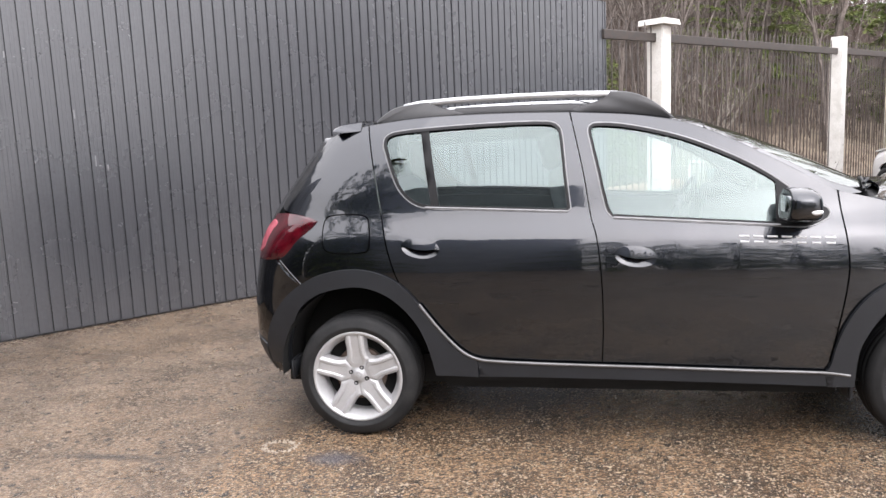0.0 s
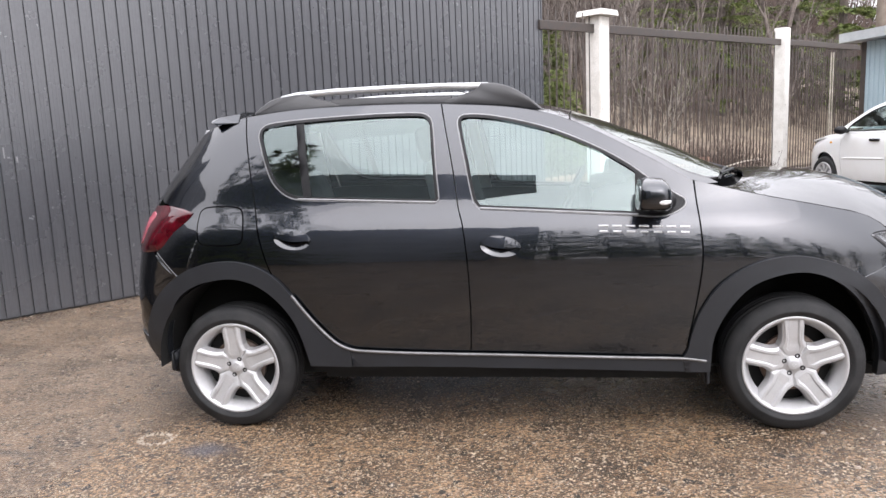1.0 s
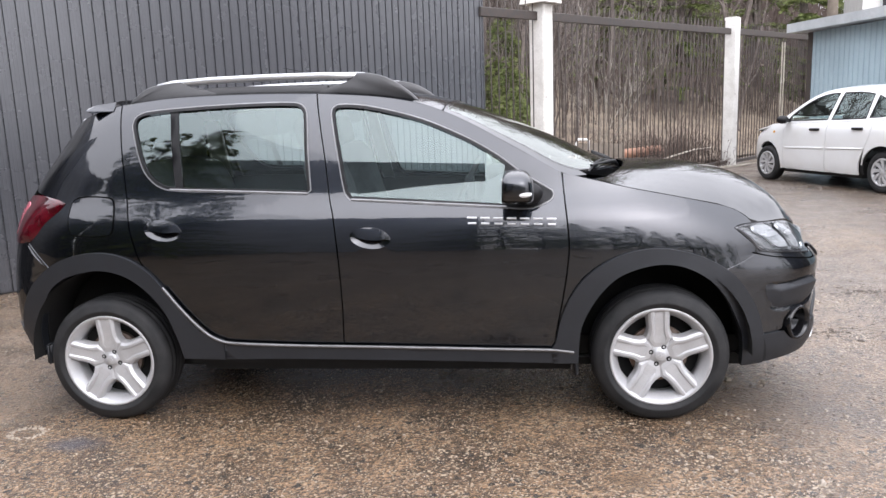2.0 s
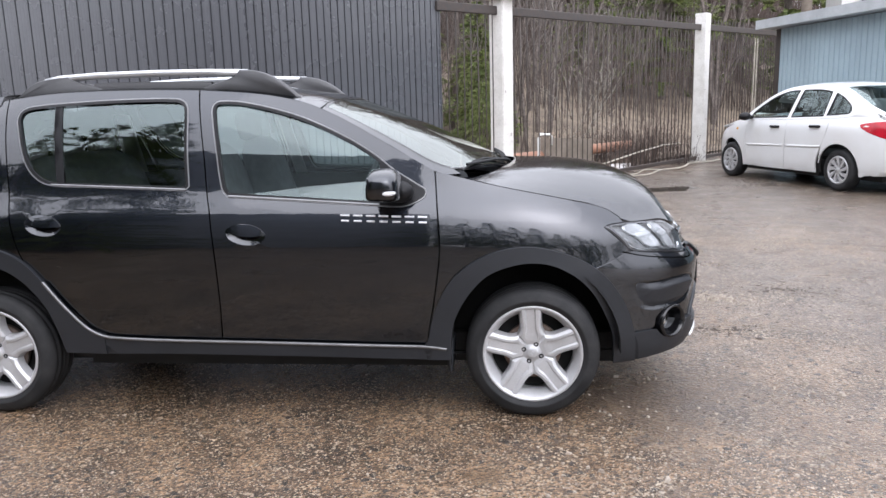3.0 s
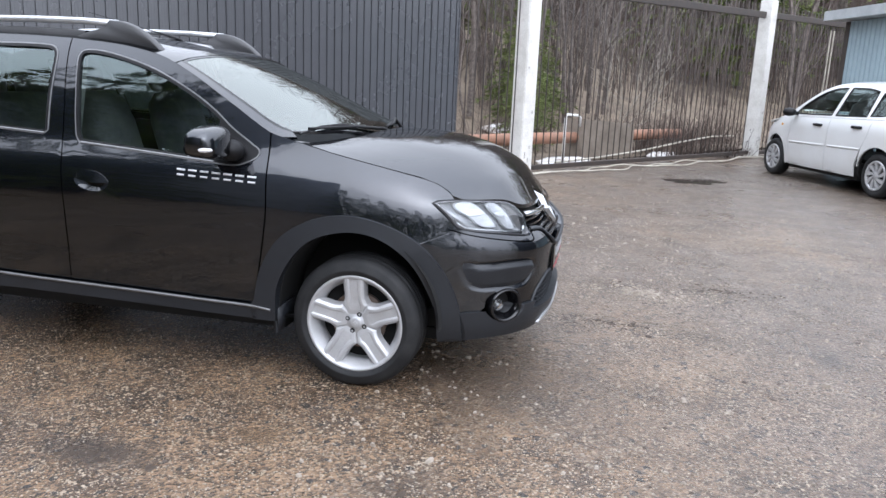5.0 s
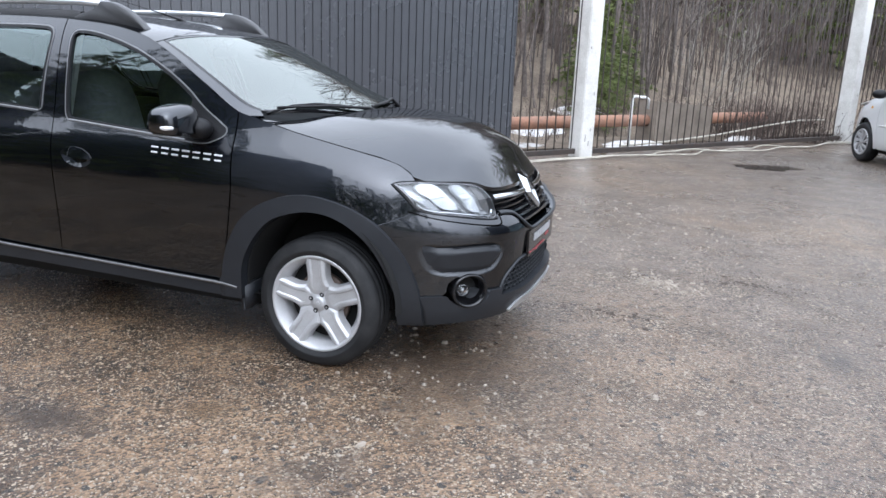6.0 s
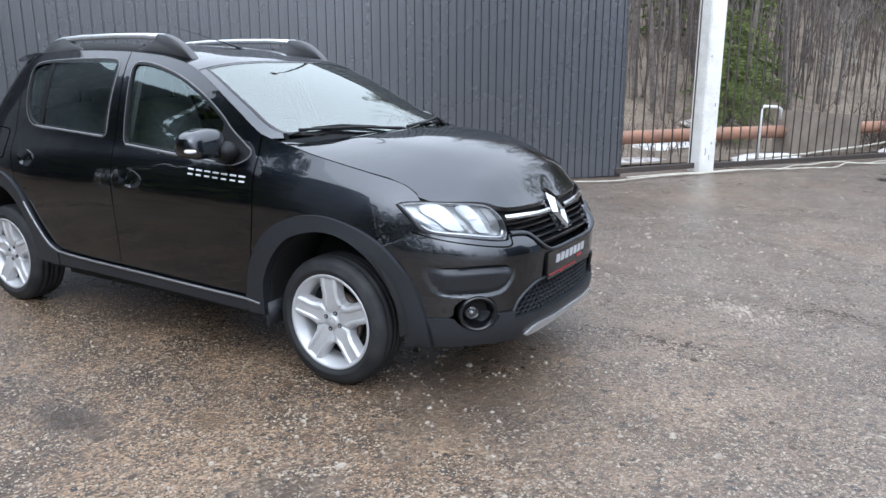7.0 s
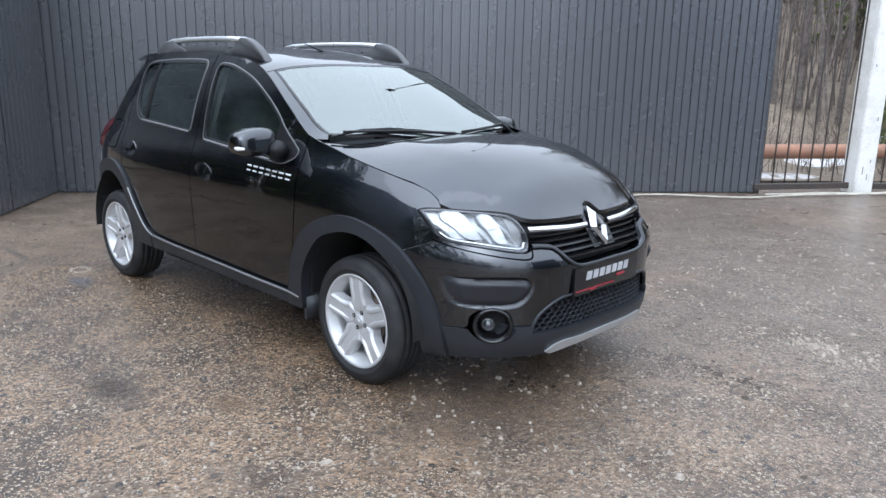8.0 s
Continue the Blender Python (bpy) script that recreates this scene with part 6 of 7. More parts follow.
rng = random.Random(11)
bare = [bare_mesh(k, h, r) for k, h, r in ((1, 7.0, 0.06), (2, 8.5, 0.085), (3, 6.0, 0.045), (4, 10.0, 0.11), (5, 5.0, 0.035), (6, 9.0, 0.07))]
spots = []
for k in range(230):
    back = 3.0 + 34 * rng.random() ** 1.5
    s = rng.uniform(max(0.45 * back - 2.5, 1.6 if back < 9 else 0), 12 + back * 1.25)
    spots.append((s, back))
for k, (s, back) in enumerate(spots):
    if 8 < s < 14.5 and back < 6.5:
        continue
    plant([bare[rng.randrange(6)]], s, back, rng.uniform(0, 6.28), rng.uniform(0.8, 1.25) * (0.72 if s < 9 + back * 0.5 else 1.15), "bare_tree", "leafless grey-brown tree on the wooded bank", "tree", "bare trees")
spruce = [spruce_meshes(k, h, w) for k, h, w in ((21, 3.2, 1.15), (22, 6.0, 1.9), (23, 9.0, 2.4))]
for kind, s, back, size in ((0, 2.6, 2.6, 0.55), (0, 4.0, 4.0, 0.90), (0, 3.3, 3.3, 0.7), (0, 5.0, 4.8, 0.95), (2, 15.0, 8.0, 0.95), (2, 20.0, 9.5, 1.1), (2, 30, 16, 1.4), (2, 24.5, 10, 1.2), (2, 17.0, 6.2, 1.15), (2, 8, 22, 1.2), (2, 24, 20, 1.3)):
    plant(spruce[kind], s, back, rng.uniform(0, 6.28), size, "spruce", "olive-green spruce among bare trees", "tree", "spruces")

for kind, s, back, size in ((1, 5.9, 8.4, 0.85), (2, 10.0, 13.2, 0.8)):
    plant(spruce[kind], s, back, 0.7 * s, size, "spruce", "olive-green spruce among bare trees", "tree", "spruces")


def twigs(name, count, s_range, back_range, high, r, mat, label, lean=0.12, seed=5):
    rng = random.Random(seed)
    bm = bmesh.new()
    for k in range(count):
        s, back = rng.uniform(*s_range), back_range[0] + (back_range[1] - back_range[0]) * rng.random() ** 1.4
        if s < 0.45 * back - 3:
            s = 0.45 * back - 2 + rng.uniform(0, 22)
        a = at_fence(s, -back, bank(s, back) - 0.05)
        d = Vector((rng.gauss(0, lean), rng.gauss(0, lean), 1)).normalized()
        h = rng.uniform(0.45, 1.0) * high
        bend = Vector((rng.gauss(0, 0.1), rng.gauss(0, 0.1), 0)) * h
        tube(bm, [a, a + d * h * 0.5 + bend * 0.3, a + d * h + bend], [r, r * 0.7, r * 0.3], 3, False)
        for q in range(3):
            t = rng.uniform(0.3, 0.9)
            b = a + d * h * t + bend * t * t
            e = b + (d + Vector((rng.gauss(0, 0.6), rng.gauss(0, 0.6), 0.1))).normalized() * h * rng.uniform(0.12, 0.3)
            tube(bm, [b, e], [r * 0.5, r * 0.25], 3, False)
    return tagged(part(name, bm, mat), label, "thicket", kind="stuff")


twigs("thicket", 1000, (-10, 26), (4.6, 14), 3.0, 0.011, TWIG, "dense leafless brown thicket on the bank")
twigs("tall_saplings", 1000, (-14, 40), (4, 24), 4.6, 0.018, BARK, "slender grey sapling stems", 0.06, 6)
twigs("far_woods", 5000, (-30, 75), (12, 39), 6.5, 0.036, TWIG, "dense far leafless woods on the slope", 0.10, 9)
twigs("far_woods", 2200, (18, 75), (16, 39), 11.0, 0.045, TWIG, "tall far leafless woods", 0.08, 19)
twigs("dry_stalks", 420, (4.6, 6.9), (0.5, 1.9), 0.95, 0.006, TWIG, "dry brown weed stalks by the fence", 0.35, 7)
twigs("dry_stalks", 500, (-4, 12), (1.5, 3.2), 1.1, 0.006, TWIG, "dry brown weed stalks on the verge", 0.35, 8)


def pale_bush(s, back, seed):
    rng = random.Random(seed)
    bm = bmesh.new()
    for k in range(4):
        d = Vector((rng.gauss(0.42, 0.24), rng.gauss(0, 0.22), 1)).normalized()
        limb(bm, rng, Vector((rng.gauss(0, 0.12), rng.gauss(0, 0.12), -0.05)), d, rng.uniform(2.2, 4.0), 0.016, 1, 0.0035)
    ob = part("willow_bush", bm, PALE_TWIG)
    ob.location = at_fence(s, -back, bank(s, back))
    return tagged(ob, "pale leafless willow bush with arching stems", "bush")


pale_bush(5.6, 2.6, 31)
pale_bush(7.6, 3.4, 32)

# dry brown shrub at the foot of the pillar
rngs = random.Random(77)
bm = bmesh.new()
for k in range(60):
    a = at_fence(rngs.uniform(5.9, 6.75), -rngs.uniform(-0.15, 0.35), 0.0)
    d = Vector((rngs.gauss(0, 0.4), rngs.gauss(0, 0.4), 1)).normalized()
    h = rngs.uniform(0.2, 0.75)
    tube(bm, [a, a + d * h * 0.6, a + d * h + Vector((rngs.gauss(0, 0.08), rngs.gauss(0, 0.08), -0.05))], [0.006, 0.005, 0.003], 3, False)
    for q in range(4):
        b = a + d * h * rngs.uniform(0.5, 1)
        w = Vector((rngs.gauss(0, 1), rngs.gauss(0, 1), rngs.gauss(0, 1))).normalized() * 0.05
        u = w.cross(Vector((0, 0, 1))) * 0.6
        bm.faces.new([bm.verts.new(b + v) for v in (Vector(), w * 0.5 + u * 0.5, w, w * 0.5 - u * 0.5)])
tagged(part("dead_shrub", bm, TWIG), "dead brown shrub at the pillar's foot", "shrub")

# ---- blue shed, white house and pole ----
SO, SD = Vector((7.95, 12.64, 0)), Vector((0.280, -0.960, 0)).normalized()
SN = Vector((SD.y, -SD.x, 0))
FASCIA = material("pale_fascia", (0.42, 0.44, 0.45), (0.34, 0.36, 0.37), rough=0.5, scale=3)
shed = thing("shed", "pale blue corrugated metal shed with a flat roof", "shed", at=Matrix.Translation(SO))


def shed_part(name, bm, mat):
    bmesh.ops.translate(bm, vec=-SO, verts=bm.verts)
    return part(name, bm, mat, shed)


shed_part("wall", slab(SO, SD, SN, 0.0, 9.0, -3.0, -0.03, 0, 2.78), BLUE_SHEET)
for k in range(8):
    o = sheet(shed, Vector((0, 0, 0)), SD, SN, 0.12 + k * 1.1, 0.12 + k * 1.1 + 1.098, 0.05, 2.78, BLUE_SHEET, 0.14, 0.05, 0.018)
shed_part("corner_post", slab(SO, SD, SN, -0.02, 0.12, -3.0, 0.012, 0, 2.78), IRON)
shed_part("roof", slab(SO, SD, SN, -0.30, 9.3, -3.3, 0.32, 2.80, 2.98), FASCIA)
HOUSE_WHITE = material("white_render", (0.62, 0.62, 0.60), (0.54, 0.53, 0.51), rough=0.85, scale=2)
house = thing("house", "white rendered house behind the shed", "house", at=Matrix.Translation((18, 24, 0)))
HB = Matrix.Rotation(radians(-16), 4, "Z")
bm = bmesh.new()
bmesh.ops.create_cube(bm, size=1, matrix=HB @ Matrix.Translation((2.0, 3, 3.6)) @ Matrix.Diagonal((12, 6, 7.2, 1)))
part("wall", bm, HOUSE_WHITE, house)
bm = bmesh.new()
bmesh.ops.create_cube(bm, size=1, matrix=HB @ Matrix.Translation((2.0, 3, 7.3)) @ Matrix.Diagonal((13, 7, 0.3, 1)))
part("roof", bm, FASCIA, house)
for k in range(5):
    bm = bmesh.new()
    bmesh.ops.create_cube(bm, size=1, matrix=HB @ Matrix.Translation((-2.9 + k * 2.2, -0.01, 4.6)) @ Matrix.Diagonal((1.1, 0.08, 1.5, 1)))
    w = part("window", bm, FASCIA, house)
    for q in (-0.26, 0.26):
        bm = bmesh.new()
        bmesh.ops.create_cube(bm, size=1, matrix=HB @ Matrix.Translation((-2.9 + k * 2.2 + q, -0.055, 4.6)) @ Matrix.Diagonal((0.44, 0.02, 1.34, 1)))
        part("pane", bm, GLOSS_BLACK, w)
bm = tube(bmesh.new(), [(10.2, 17.4, 0), (10.2, 17.4, 9)], [0.16, 0.10], 10)
tagged(part("utility_pole", bm, CONCRETE, smooth=True), "grey concrete utility pole behind the fence", "pole")

# ---- behind the camera: what the paint and glass reflect ----
tagged(part("wall_south", slab(Vector((-12, -10, 0)), Vector((1, -0.30, 0)).normalized(), Vector((0.30, 1, 0)).normalized(), 0, 13.8, -0.3, 0, 0, 10.6), YARD_WALL), "blue-grey plain wall across the yard", "wall", kind="structure")
tagged(part("wall_far", slab(Vector((-12.3, -10, 0)), Vector((0, 1, 0)), Vector((1, 0, 0)), 0, 16.0, -0.3, 0, 0, 9.4), SHEET), "charcoal plain wall beyond the yard", "wall", kind="structure")
# the east wall is never in view; added to darken the sheet wall's reflection
tagged(part("wall_east", slab(Vector((11.2, 3.6, 0)), Vector((0.36, -0.93, 0)).normalized(), Vector((-0.93, -0.36, 0)).normalized(), 0, 5.2, -0.3, 0, 0, 5.6), SHEET), "unseen charcoal plain wall added to darken reflections", "wall", kind="structure")
for x, y, sz in ((-6.3, -10.6, 1.6), (-7.1, -11.0, 1.7), (-8.6, -10.2, 1.6), (-10.2, -9.2, 1.5)):
    plant(spruce[2], 0, 0, rng.uniform(0, 6), sz, "spruce", "tall dark spruce across the yard", "tree", "spruces across the yard", Vector((x, y, 0)))
for k in range(14):
    x = 5 + k * 2.3 + rng.uniform(-0.8, 0.8)
    y = -24 + rng.uniform(-3, 3)
    plant([bare[rng.randrange(6)]] if k % 3 else spruce[1], 0, 0, rng.uniform(0, 6), rng.uniform(0.8, 1.2), "spruce" if k % 3 == 0 else "bare_tree", "low spruce far across the yard" if k % 3 == 0 else "leafless tree far across the yard", "tree", "trees across the yard", Vector((x, y, 0)))
# unseen trees, added so the sheet wall's right end reflects something dark
for k in range(6):
    plant(spruce[2], 0, 0, rng.uniform(0, 6), rng.uniform(0.9, 1.2), "spruce", "unseen spruce added behind the shed to darken reflections", "tree", "spruces across the yard", Vector((21 + rng.uniform(-1, 1), -3 + k * 2.4, 0)))
for k in range(9):
    plant(spruce[2], 0, 0, rng.uniform(0, 6), rng.uniform(0.55, 0.75), "spruce", "dark spruce beyond the yard", "tree", "spruces across the yard", Vector((36 + rng.uniform(-2, 2), -16 + k * 4.0, 0)))

for x, y, sz in ((14, 37, 1.9), (17, 39, 2.1), (20.5, 38, 1.9), (24, 37, 2.0), (28, 36, 1.9), (11, 40, 1.8)):
    plant(spruce[2], 0, 0, rng.uniform(0, 6), sz, "spruce", "tall spruce far behind the house", "tree", "spruces", Vector((x, y, 0)))


def street_lamp(x, y, high, turn):
    m = Matrix.Translation((x, y, 0)) @ Matrix.Rotation(turn, 4, "Z")
    post = part("street_lamp", tube(bmesh.new(), [(0, 0, 0), (0, 0, high - 0.5), (0.15, 0, high - 0.15), (1.0, 0, high)], [0.036, 0.028, 0.02, 0.016], 8), IRON, smooth=True)
    post.matrix_basis = m
    bm = bmesh.new()
    bmesh.ops.create_cube(bm, size=1, matrix=Matrix.Translation((1.3, 0, high)) @ Matrix.Diagonal((0.50, 0.16, 0.07, 1)))
    bmesh.ops.bevel(bm, geom=list(bm.edges), offset=0.02, segments=2, affect="EDGES")
    part("lamp_head", bm, IRON, post)
    return tagged(post, "dark street lamp on a tall post", "street lamp", "street lamps")


street_lamp(3.4, -15.5, 10.0, radians(150))
street_lamp(-3.9, 8.1, 7.45, radians(-60))

for k, (x, sz) in enumerate(((1.6, 1.3), (2.9, 1.1), (4.3, 1.2), (5.8, 1.0), (7.4, 1.1), (9.2, 0.95), (11.0, 1.0), (13.0, 0.9))):
    plant(spruce[1], 0, 0, 1.3 * k, sz, "spruce", "dark spruce in a row across the yard", "tree", "spruces across the yard", Vector((x, -13.2 - 0.3 * (k % 3), 0)))

# ---- white saloon by the shed ----
BRIGHT_RED = material("bright_red_lamp_plastic", (0.42, 0.010, 0.022), (0.30, 0.006, 0.014), rough=0.15, scale=12)
WHITE = material("white_car_paint", (0.66, 0.67, 0.67), (0.62, 0.62, 0.61), rough=0.35, coat=0.8, scale=2, fine=300, grain=0.02)
W_HALF = smooth_table([(0.18, 0.79), (0.3, 0.82), (0.5, 0.84), (0.75, 0.845), (0.88, 0.835), (0.95, 0.81), (1.0, 0.785), (1.2, 0.69), (1.38, 0.60), (1.46, 0.54), (1.5, 0.50)])
W_NOSE = smooth_table([(0.2, 3.20), (0.3, 3.27), (0.5, 3.28), (0.65, 3.25), (0.75, 3.18), (0.82, 3.08), (0.9, 2.95), (1.0, 2.8)])
W_TAIL = smooth_table([(0.2, -0.85), (0.35, -0.93), (0.55, -0.965), (0.75, -0.955), (0.95, -0.91), (1.02, -0.87), (1.1, -0.80), (1.5, -0.60)])
W_CREST = smooth_table([(-0.62, 1.045), (-0.45, 1.11), (-0.2, 1.25), (0.05, 1.38), (0.3, 1.46), (0.6, 1.492), (1.0, 1.50), (1.35, 1.475), (1.6, 1.41), (1.85, 1.29), (2.1, 1.14), (2.3, 1.02)])
W_CANT = smooth_table([(-0.62, 1.02), (-0.45, 1.075), (-0.2, 1.21), (0.05, 1.335), (0.3, 1.418), (0.6, 1.45), (1.0, 1.457), (1.35, 1.43), (1.6, 1.352), (1.85, 1.222), (2.1, 1.07), (2.25, 0.985)])
W_BON = smooth_table([(2.1, 1.03), (2.4, 0.99), (2.7, 0.94), (2.95, 0.88), (3.1, 0.81), (3.18, 0.76)])


def w_side_y(x, z):
    n, u = (3.2, (x - 1.2) / (W_NOSE(z) - 1.2)) if x >= 1.2 else (4.5, (1.2 - x) / (1.2 - W_TAIL(z)))
    return W_HALF(z) * (1 - min(0.9995, u) ** n) ** (1 / n)


def w_side(x, z, off=0.0):
    return Vector((x, -(w_side_y(x, z) + off), z))


def w_nose(y, z, off=0.0):
    return Vector((1.2 + (W_NOSE(z) - 1.2) * (1 - min(0.9995, abs(y) / W_HALF(z)) ** 3.2) ** (1 / 3.2) + off, y, z))


def w_tail(y, z, off=0.0):
    return Vector((1.2 - (1.2 - W_TAIL(z)) * (1 - min(0.9995, abs(y) / W_HALF(z)) ** 4.5) ** (1 / 4.5) - off, y, z))


def w_top(x, y, off=0.0):
    yc = w_side_y(x, W_CANT(x))
    return Vector((x, y, W_CREST(x) - (W_CREST(x) - W_CANT(x)) * min(1.15, abs(y) / yc) ** 2.4 + off))


def w_bonnet(x, y, off=0.0):
    return Vector((x, y, W_BON(x) - 0.085 * (abs(y) / 0.75) ** 2.6 + off))


def w_boot(x, y, off=0.0):
    return Vector((x, y, 1.045 + 0.03 * (x + 0.6) - 0.03 * (abs(y) / 0.7) ** 3 + off))


SALOON_AT = Matrix(((-0.322, -0.947, 0, 8.108), (0.947, -0.322, 0, 7.935), (0, 0, 1, 0.0), (0, 0, 0, 1))) @ Matrix.Scale(1.08, 4)
saloon = thing("parked_car", "white four-door saloon parked beside the blue shed", "car", at=SALOON_AT)
WS = (saloon, saloon)
arch_f = [(2.476 + 0.355 * math.cos(radians(a)), 0.295 + 0.355 * math.sin(radians(a))) for a in range(-12, 193, 12)]
arch_r = [(0.0 + 0.355 * math.cos(radians(a)), 0.295 + 0.355 * math.sin(radians(a))) for a in range(-12, 193, 12)]
BELT = smooth_table([(-0.9, 1.0), (-0.3, 0.995), (0.5, 0.985), (1.2, 0.965), (2.0, 0.945), (2.4, 0.93), (2.8, 0.87), (3.0, 0.82)])
both("front_wing", spline([(2.035, BELT(2.035), 1), (2.4, 0.935), (2.7, 0.885), (2.95, 0.815, 1), (2.98, 0.66, 1), (2.99, 0.40), (2.97, 0.23, 1), *[(*p, ) for p in arch_f], (2.10, 0.23, 1), (2.02, 0.23, 1), (2.06, 0.6)]), w_side, WHITE, WS, "", 0.05)
w_front = both("front_door", spline([(1.055, BELT(1.055), 1), (2.03, BELT(2.03), 1), (2.053, 0.6), (2.012, 0.225, 1), (1.09, 0.225, 1), (1.07, 0.6)]), w_side, WHITE, WS, "", 0.06)
w_rear = both("rear_door", spline([(0.20, BELT(0.2), 1), (1.048, BELT(1.048), 1), (1.062, 0.6), (1.082, 0.225, 1), (0.42, 0.225, 1), (0.40, 0.40), (0.30, 0.62), (0.22, 0.8)]), w_side, WHITE, WS, "", 0.06)
both("rear_quarter", spline([(0.192, BELT(0.19), 1), (0.212, 0.8), (0.292, 0.62), *arch_r[2:], (-0.42, 0.24, 1), (-0.62, 0.26, 1), (-0.70, 0.6), (-0.70, 0.94, 1), (-0.58, 1.0)]), w_side, WHITE, WS, "", 0.05)
w1 = spline([(1.075, 1.395, 1), (1.3, 1.385), (1.55, 1.315), (1.8, 1.185), (1.98, 1.055), (2.0, 0.985, 1), (1.10, 1.0, 1)])
w2 = spline([(0.39, 1.360, 1), (0.54, 1.385), (0.7, 1.398), (0.995, 1.400, 1), (1.02, 1.0, 1), (0.36, 1.02, 1)])
w3 = spline([(0.30, 1.345, 1), (0.31, 1.03, 1), (0.05, 1.045), (-0.10, 1.09), (0.08, 1.25)])
cant_line = [(x, W_CANT(x)) for x in [2.2 - 0.12 * k for k in range(23)]]
w_frames = both("side_frame", [Vector(p) for p in [(-0.56, 1.006), (0.2, BELT(0.2) + 0.004), (1.05, BELT(1.05) + 0.004), (2.03, BELT(2.03) + 0.004), (2.2, 0.965)] + cant_line], w_side, WHITE, WS, "", 0.05, BACK, [w1, w2, w3])
pane("window_glass", grown(w1, 0.004), lambda x, z: w_side(x, z, -0.012), w_frames, GLASS)
pane("window_glass", grown(w2, 0.004), lambda x, z: w_side(x, z, -0.012), w_frames, GLASS)
pane("window_glass", grown(w3, 0.004), lambda x, z: w_side(x, z, -0.012), w_frames, GLASS)
for lp in (w1, w2, w3):
    both("window_seal", grown(lp, 0.002), lambda x, z: w_side(x, z, 0.002), BLACK, w_frames, holes=[grown(lp, -0.014)], step=0.2, back=(0, 0.01, 0))
for x, z, par in ((1.20, 0.86, w_front), (0.34, 0.88, w_rear)):
    bm = bmesh.new()
    box(bm, x, x + 0.20, -w_side_y(x + 0.1, z) - 0.03, -w_side_y(x + 0.1, z) + 0.01, z - 0.018, z + 0.018)
    bmesh.ops.bevel(bm, geom=list(bm.edges), offset=0.008, segments=2, affect="EDGES")
    pair("door_handle", bm, BLACK, par[0], "black door handle", par[1])
pair("rub_strip", strip([(0.32, 0.60), (1.0, 0.585)], 0.03, w_side, None, 0.008), WHITE, w_rear[0], "", w_rear[1])
pair("rub_strip", strip([(1.12, 0.583), (1.98, 0.565)], 0.03, w_side, None, 0.008), WHITE, w_front[0], "", w_front[1])
half_line = lambda x, inset: -(w_side_y(x, W_CANT(x)) - inset)  # noqa: E731
roof2 = [Vector((1.50, 0)), Vector((1.52, -0.35)), Vector((1.56, half_line(1.56, 0.05)))] + [Vector((x, half_line(x, 0.001))) for x in [1.5 - 0.1 * k for k in range(13)]] + [Vector((0.26, half_line(0.26, 0.06))), Vector((0.22, -0.3)), Vector((0.20, 0))]
part("roof", patch(whole(roof2), w_top, 0.06, (0, 0, -0.015)), WHITE, saloon, smooth=True)
fs = [Vector((1.505, 0)), Vector((1.525, -0.35)), Vector((1.57, half_line(1.57, 0.06))), Vector((1.85, half_line(1.85, 0.06))), Vector((2.1, half_line(2.1, 0.06))), Vector((2.24, -0.5)), Vector((2.28, 0))]
ws2 = part("windscreen", patch(whole(fs), lambda x, y: w_top(x, y, -0.003), 0.06, None, (), None, (0, 0, -1)), SCREEN, saloon, smooth=True)
ws2.visible_shadow = False
rs = [Vector((0.195, 0)), Vector((0.215, -0.3)), Vector((0.25, half_line(0.25, 0.07))), Vector((0.0, half_line(0.0, 0.07))), Vector((-0.3, half_line(-0.3, 0.08))), Vector((-0.5, half_line(-0.5, 0.13))), Vector((-0.56, 0))]
rs2 = part("rear_screen", patch(whole(rs), lambda x, y: w_top(x, y, -0.003), 0.06, None, (), None, (0, 0, -1)), GLASS, saloon, "dark rear screen", True)
rs2.visible_shadow = False
for lp in ([Vector((1.57, half_line(1.57, 0.058))), Vector((1.85, half_line(1.85, 0.058))), Vector((2.1, half_line(2.1, 0.058))), Vector((2.2, half_line(2.2, 0.0)))] + [Vector((x, half_line(x, 0.001))) for x in (2.1, 1.95, 1.8, 1.65, 1.55)],
           [Vector((0.25, half_line(0.25, 0.068))), Vector((0.0, half_line(0.0, 0.068))), Vector((-0.3, half_line(-0.3, 0.078))), Vector((-0.5, half_line(-0.5, 0.128))), Vector((-0.6, half_line(-0.6, 0.0)))] + [Vector((x, half_line(x, 0.001))) for x in (-0.45, -0.3, -0.15, 0.0, 0.15, 0.28)]):
    pair("screen_pillar", patch(lp, w_top, 0.06, (0, 0, -0.012)), WHITE, saloon)
part("bonnet", patch(whole([Vector((2.30, 0)), Vector((2.25, -0.5)), Vector((2.20, -0.72)), Vector((2.6, -0.72)), Vector((2.9, -0.66)), Vector((3.06, -0.45)), Vector((3.15, -0.2)), Vector((3.17, 0))]), w_bonnet, 0.06, (0, 0, -0.02)), WHITE, saloon, smooth=True)
part("boot_lid", patch(whole([Vector((-0.57, 0)), Vector((-0.53, -0.55)), Vector((-0.58, -0.68)), Vector((-0.76, -0.66)), Vector((-0.86, -0.45)), Vector((-0.89, 0))]), w_boot, 0.06, (0, 0, -0.03)), WHITE, saloon, smooth=True)
tl2 = half_loop([Vector((0, 0.98)), Vector((-0.50, 0.98)), Vector((-0.66, 0.97)), Vector((-0.735, 0.93)), Vector((-0.765, 0.6)), Vector((-0.74, 0.30)), Vector((-0.70, 0.24)), Vector((0, 0.24))])
part("rear_panel", patch(tl2, w_tail, 0.05, (0.03, 0, 0)), WHITE, saloon, "white boot and bumper", True)
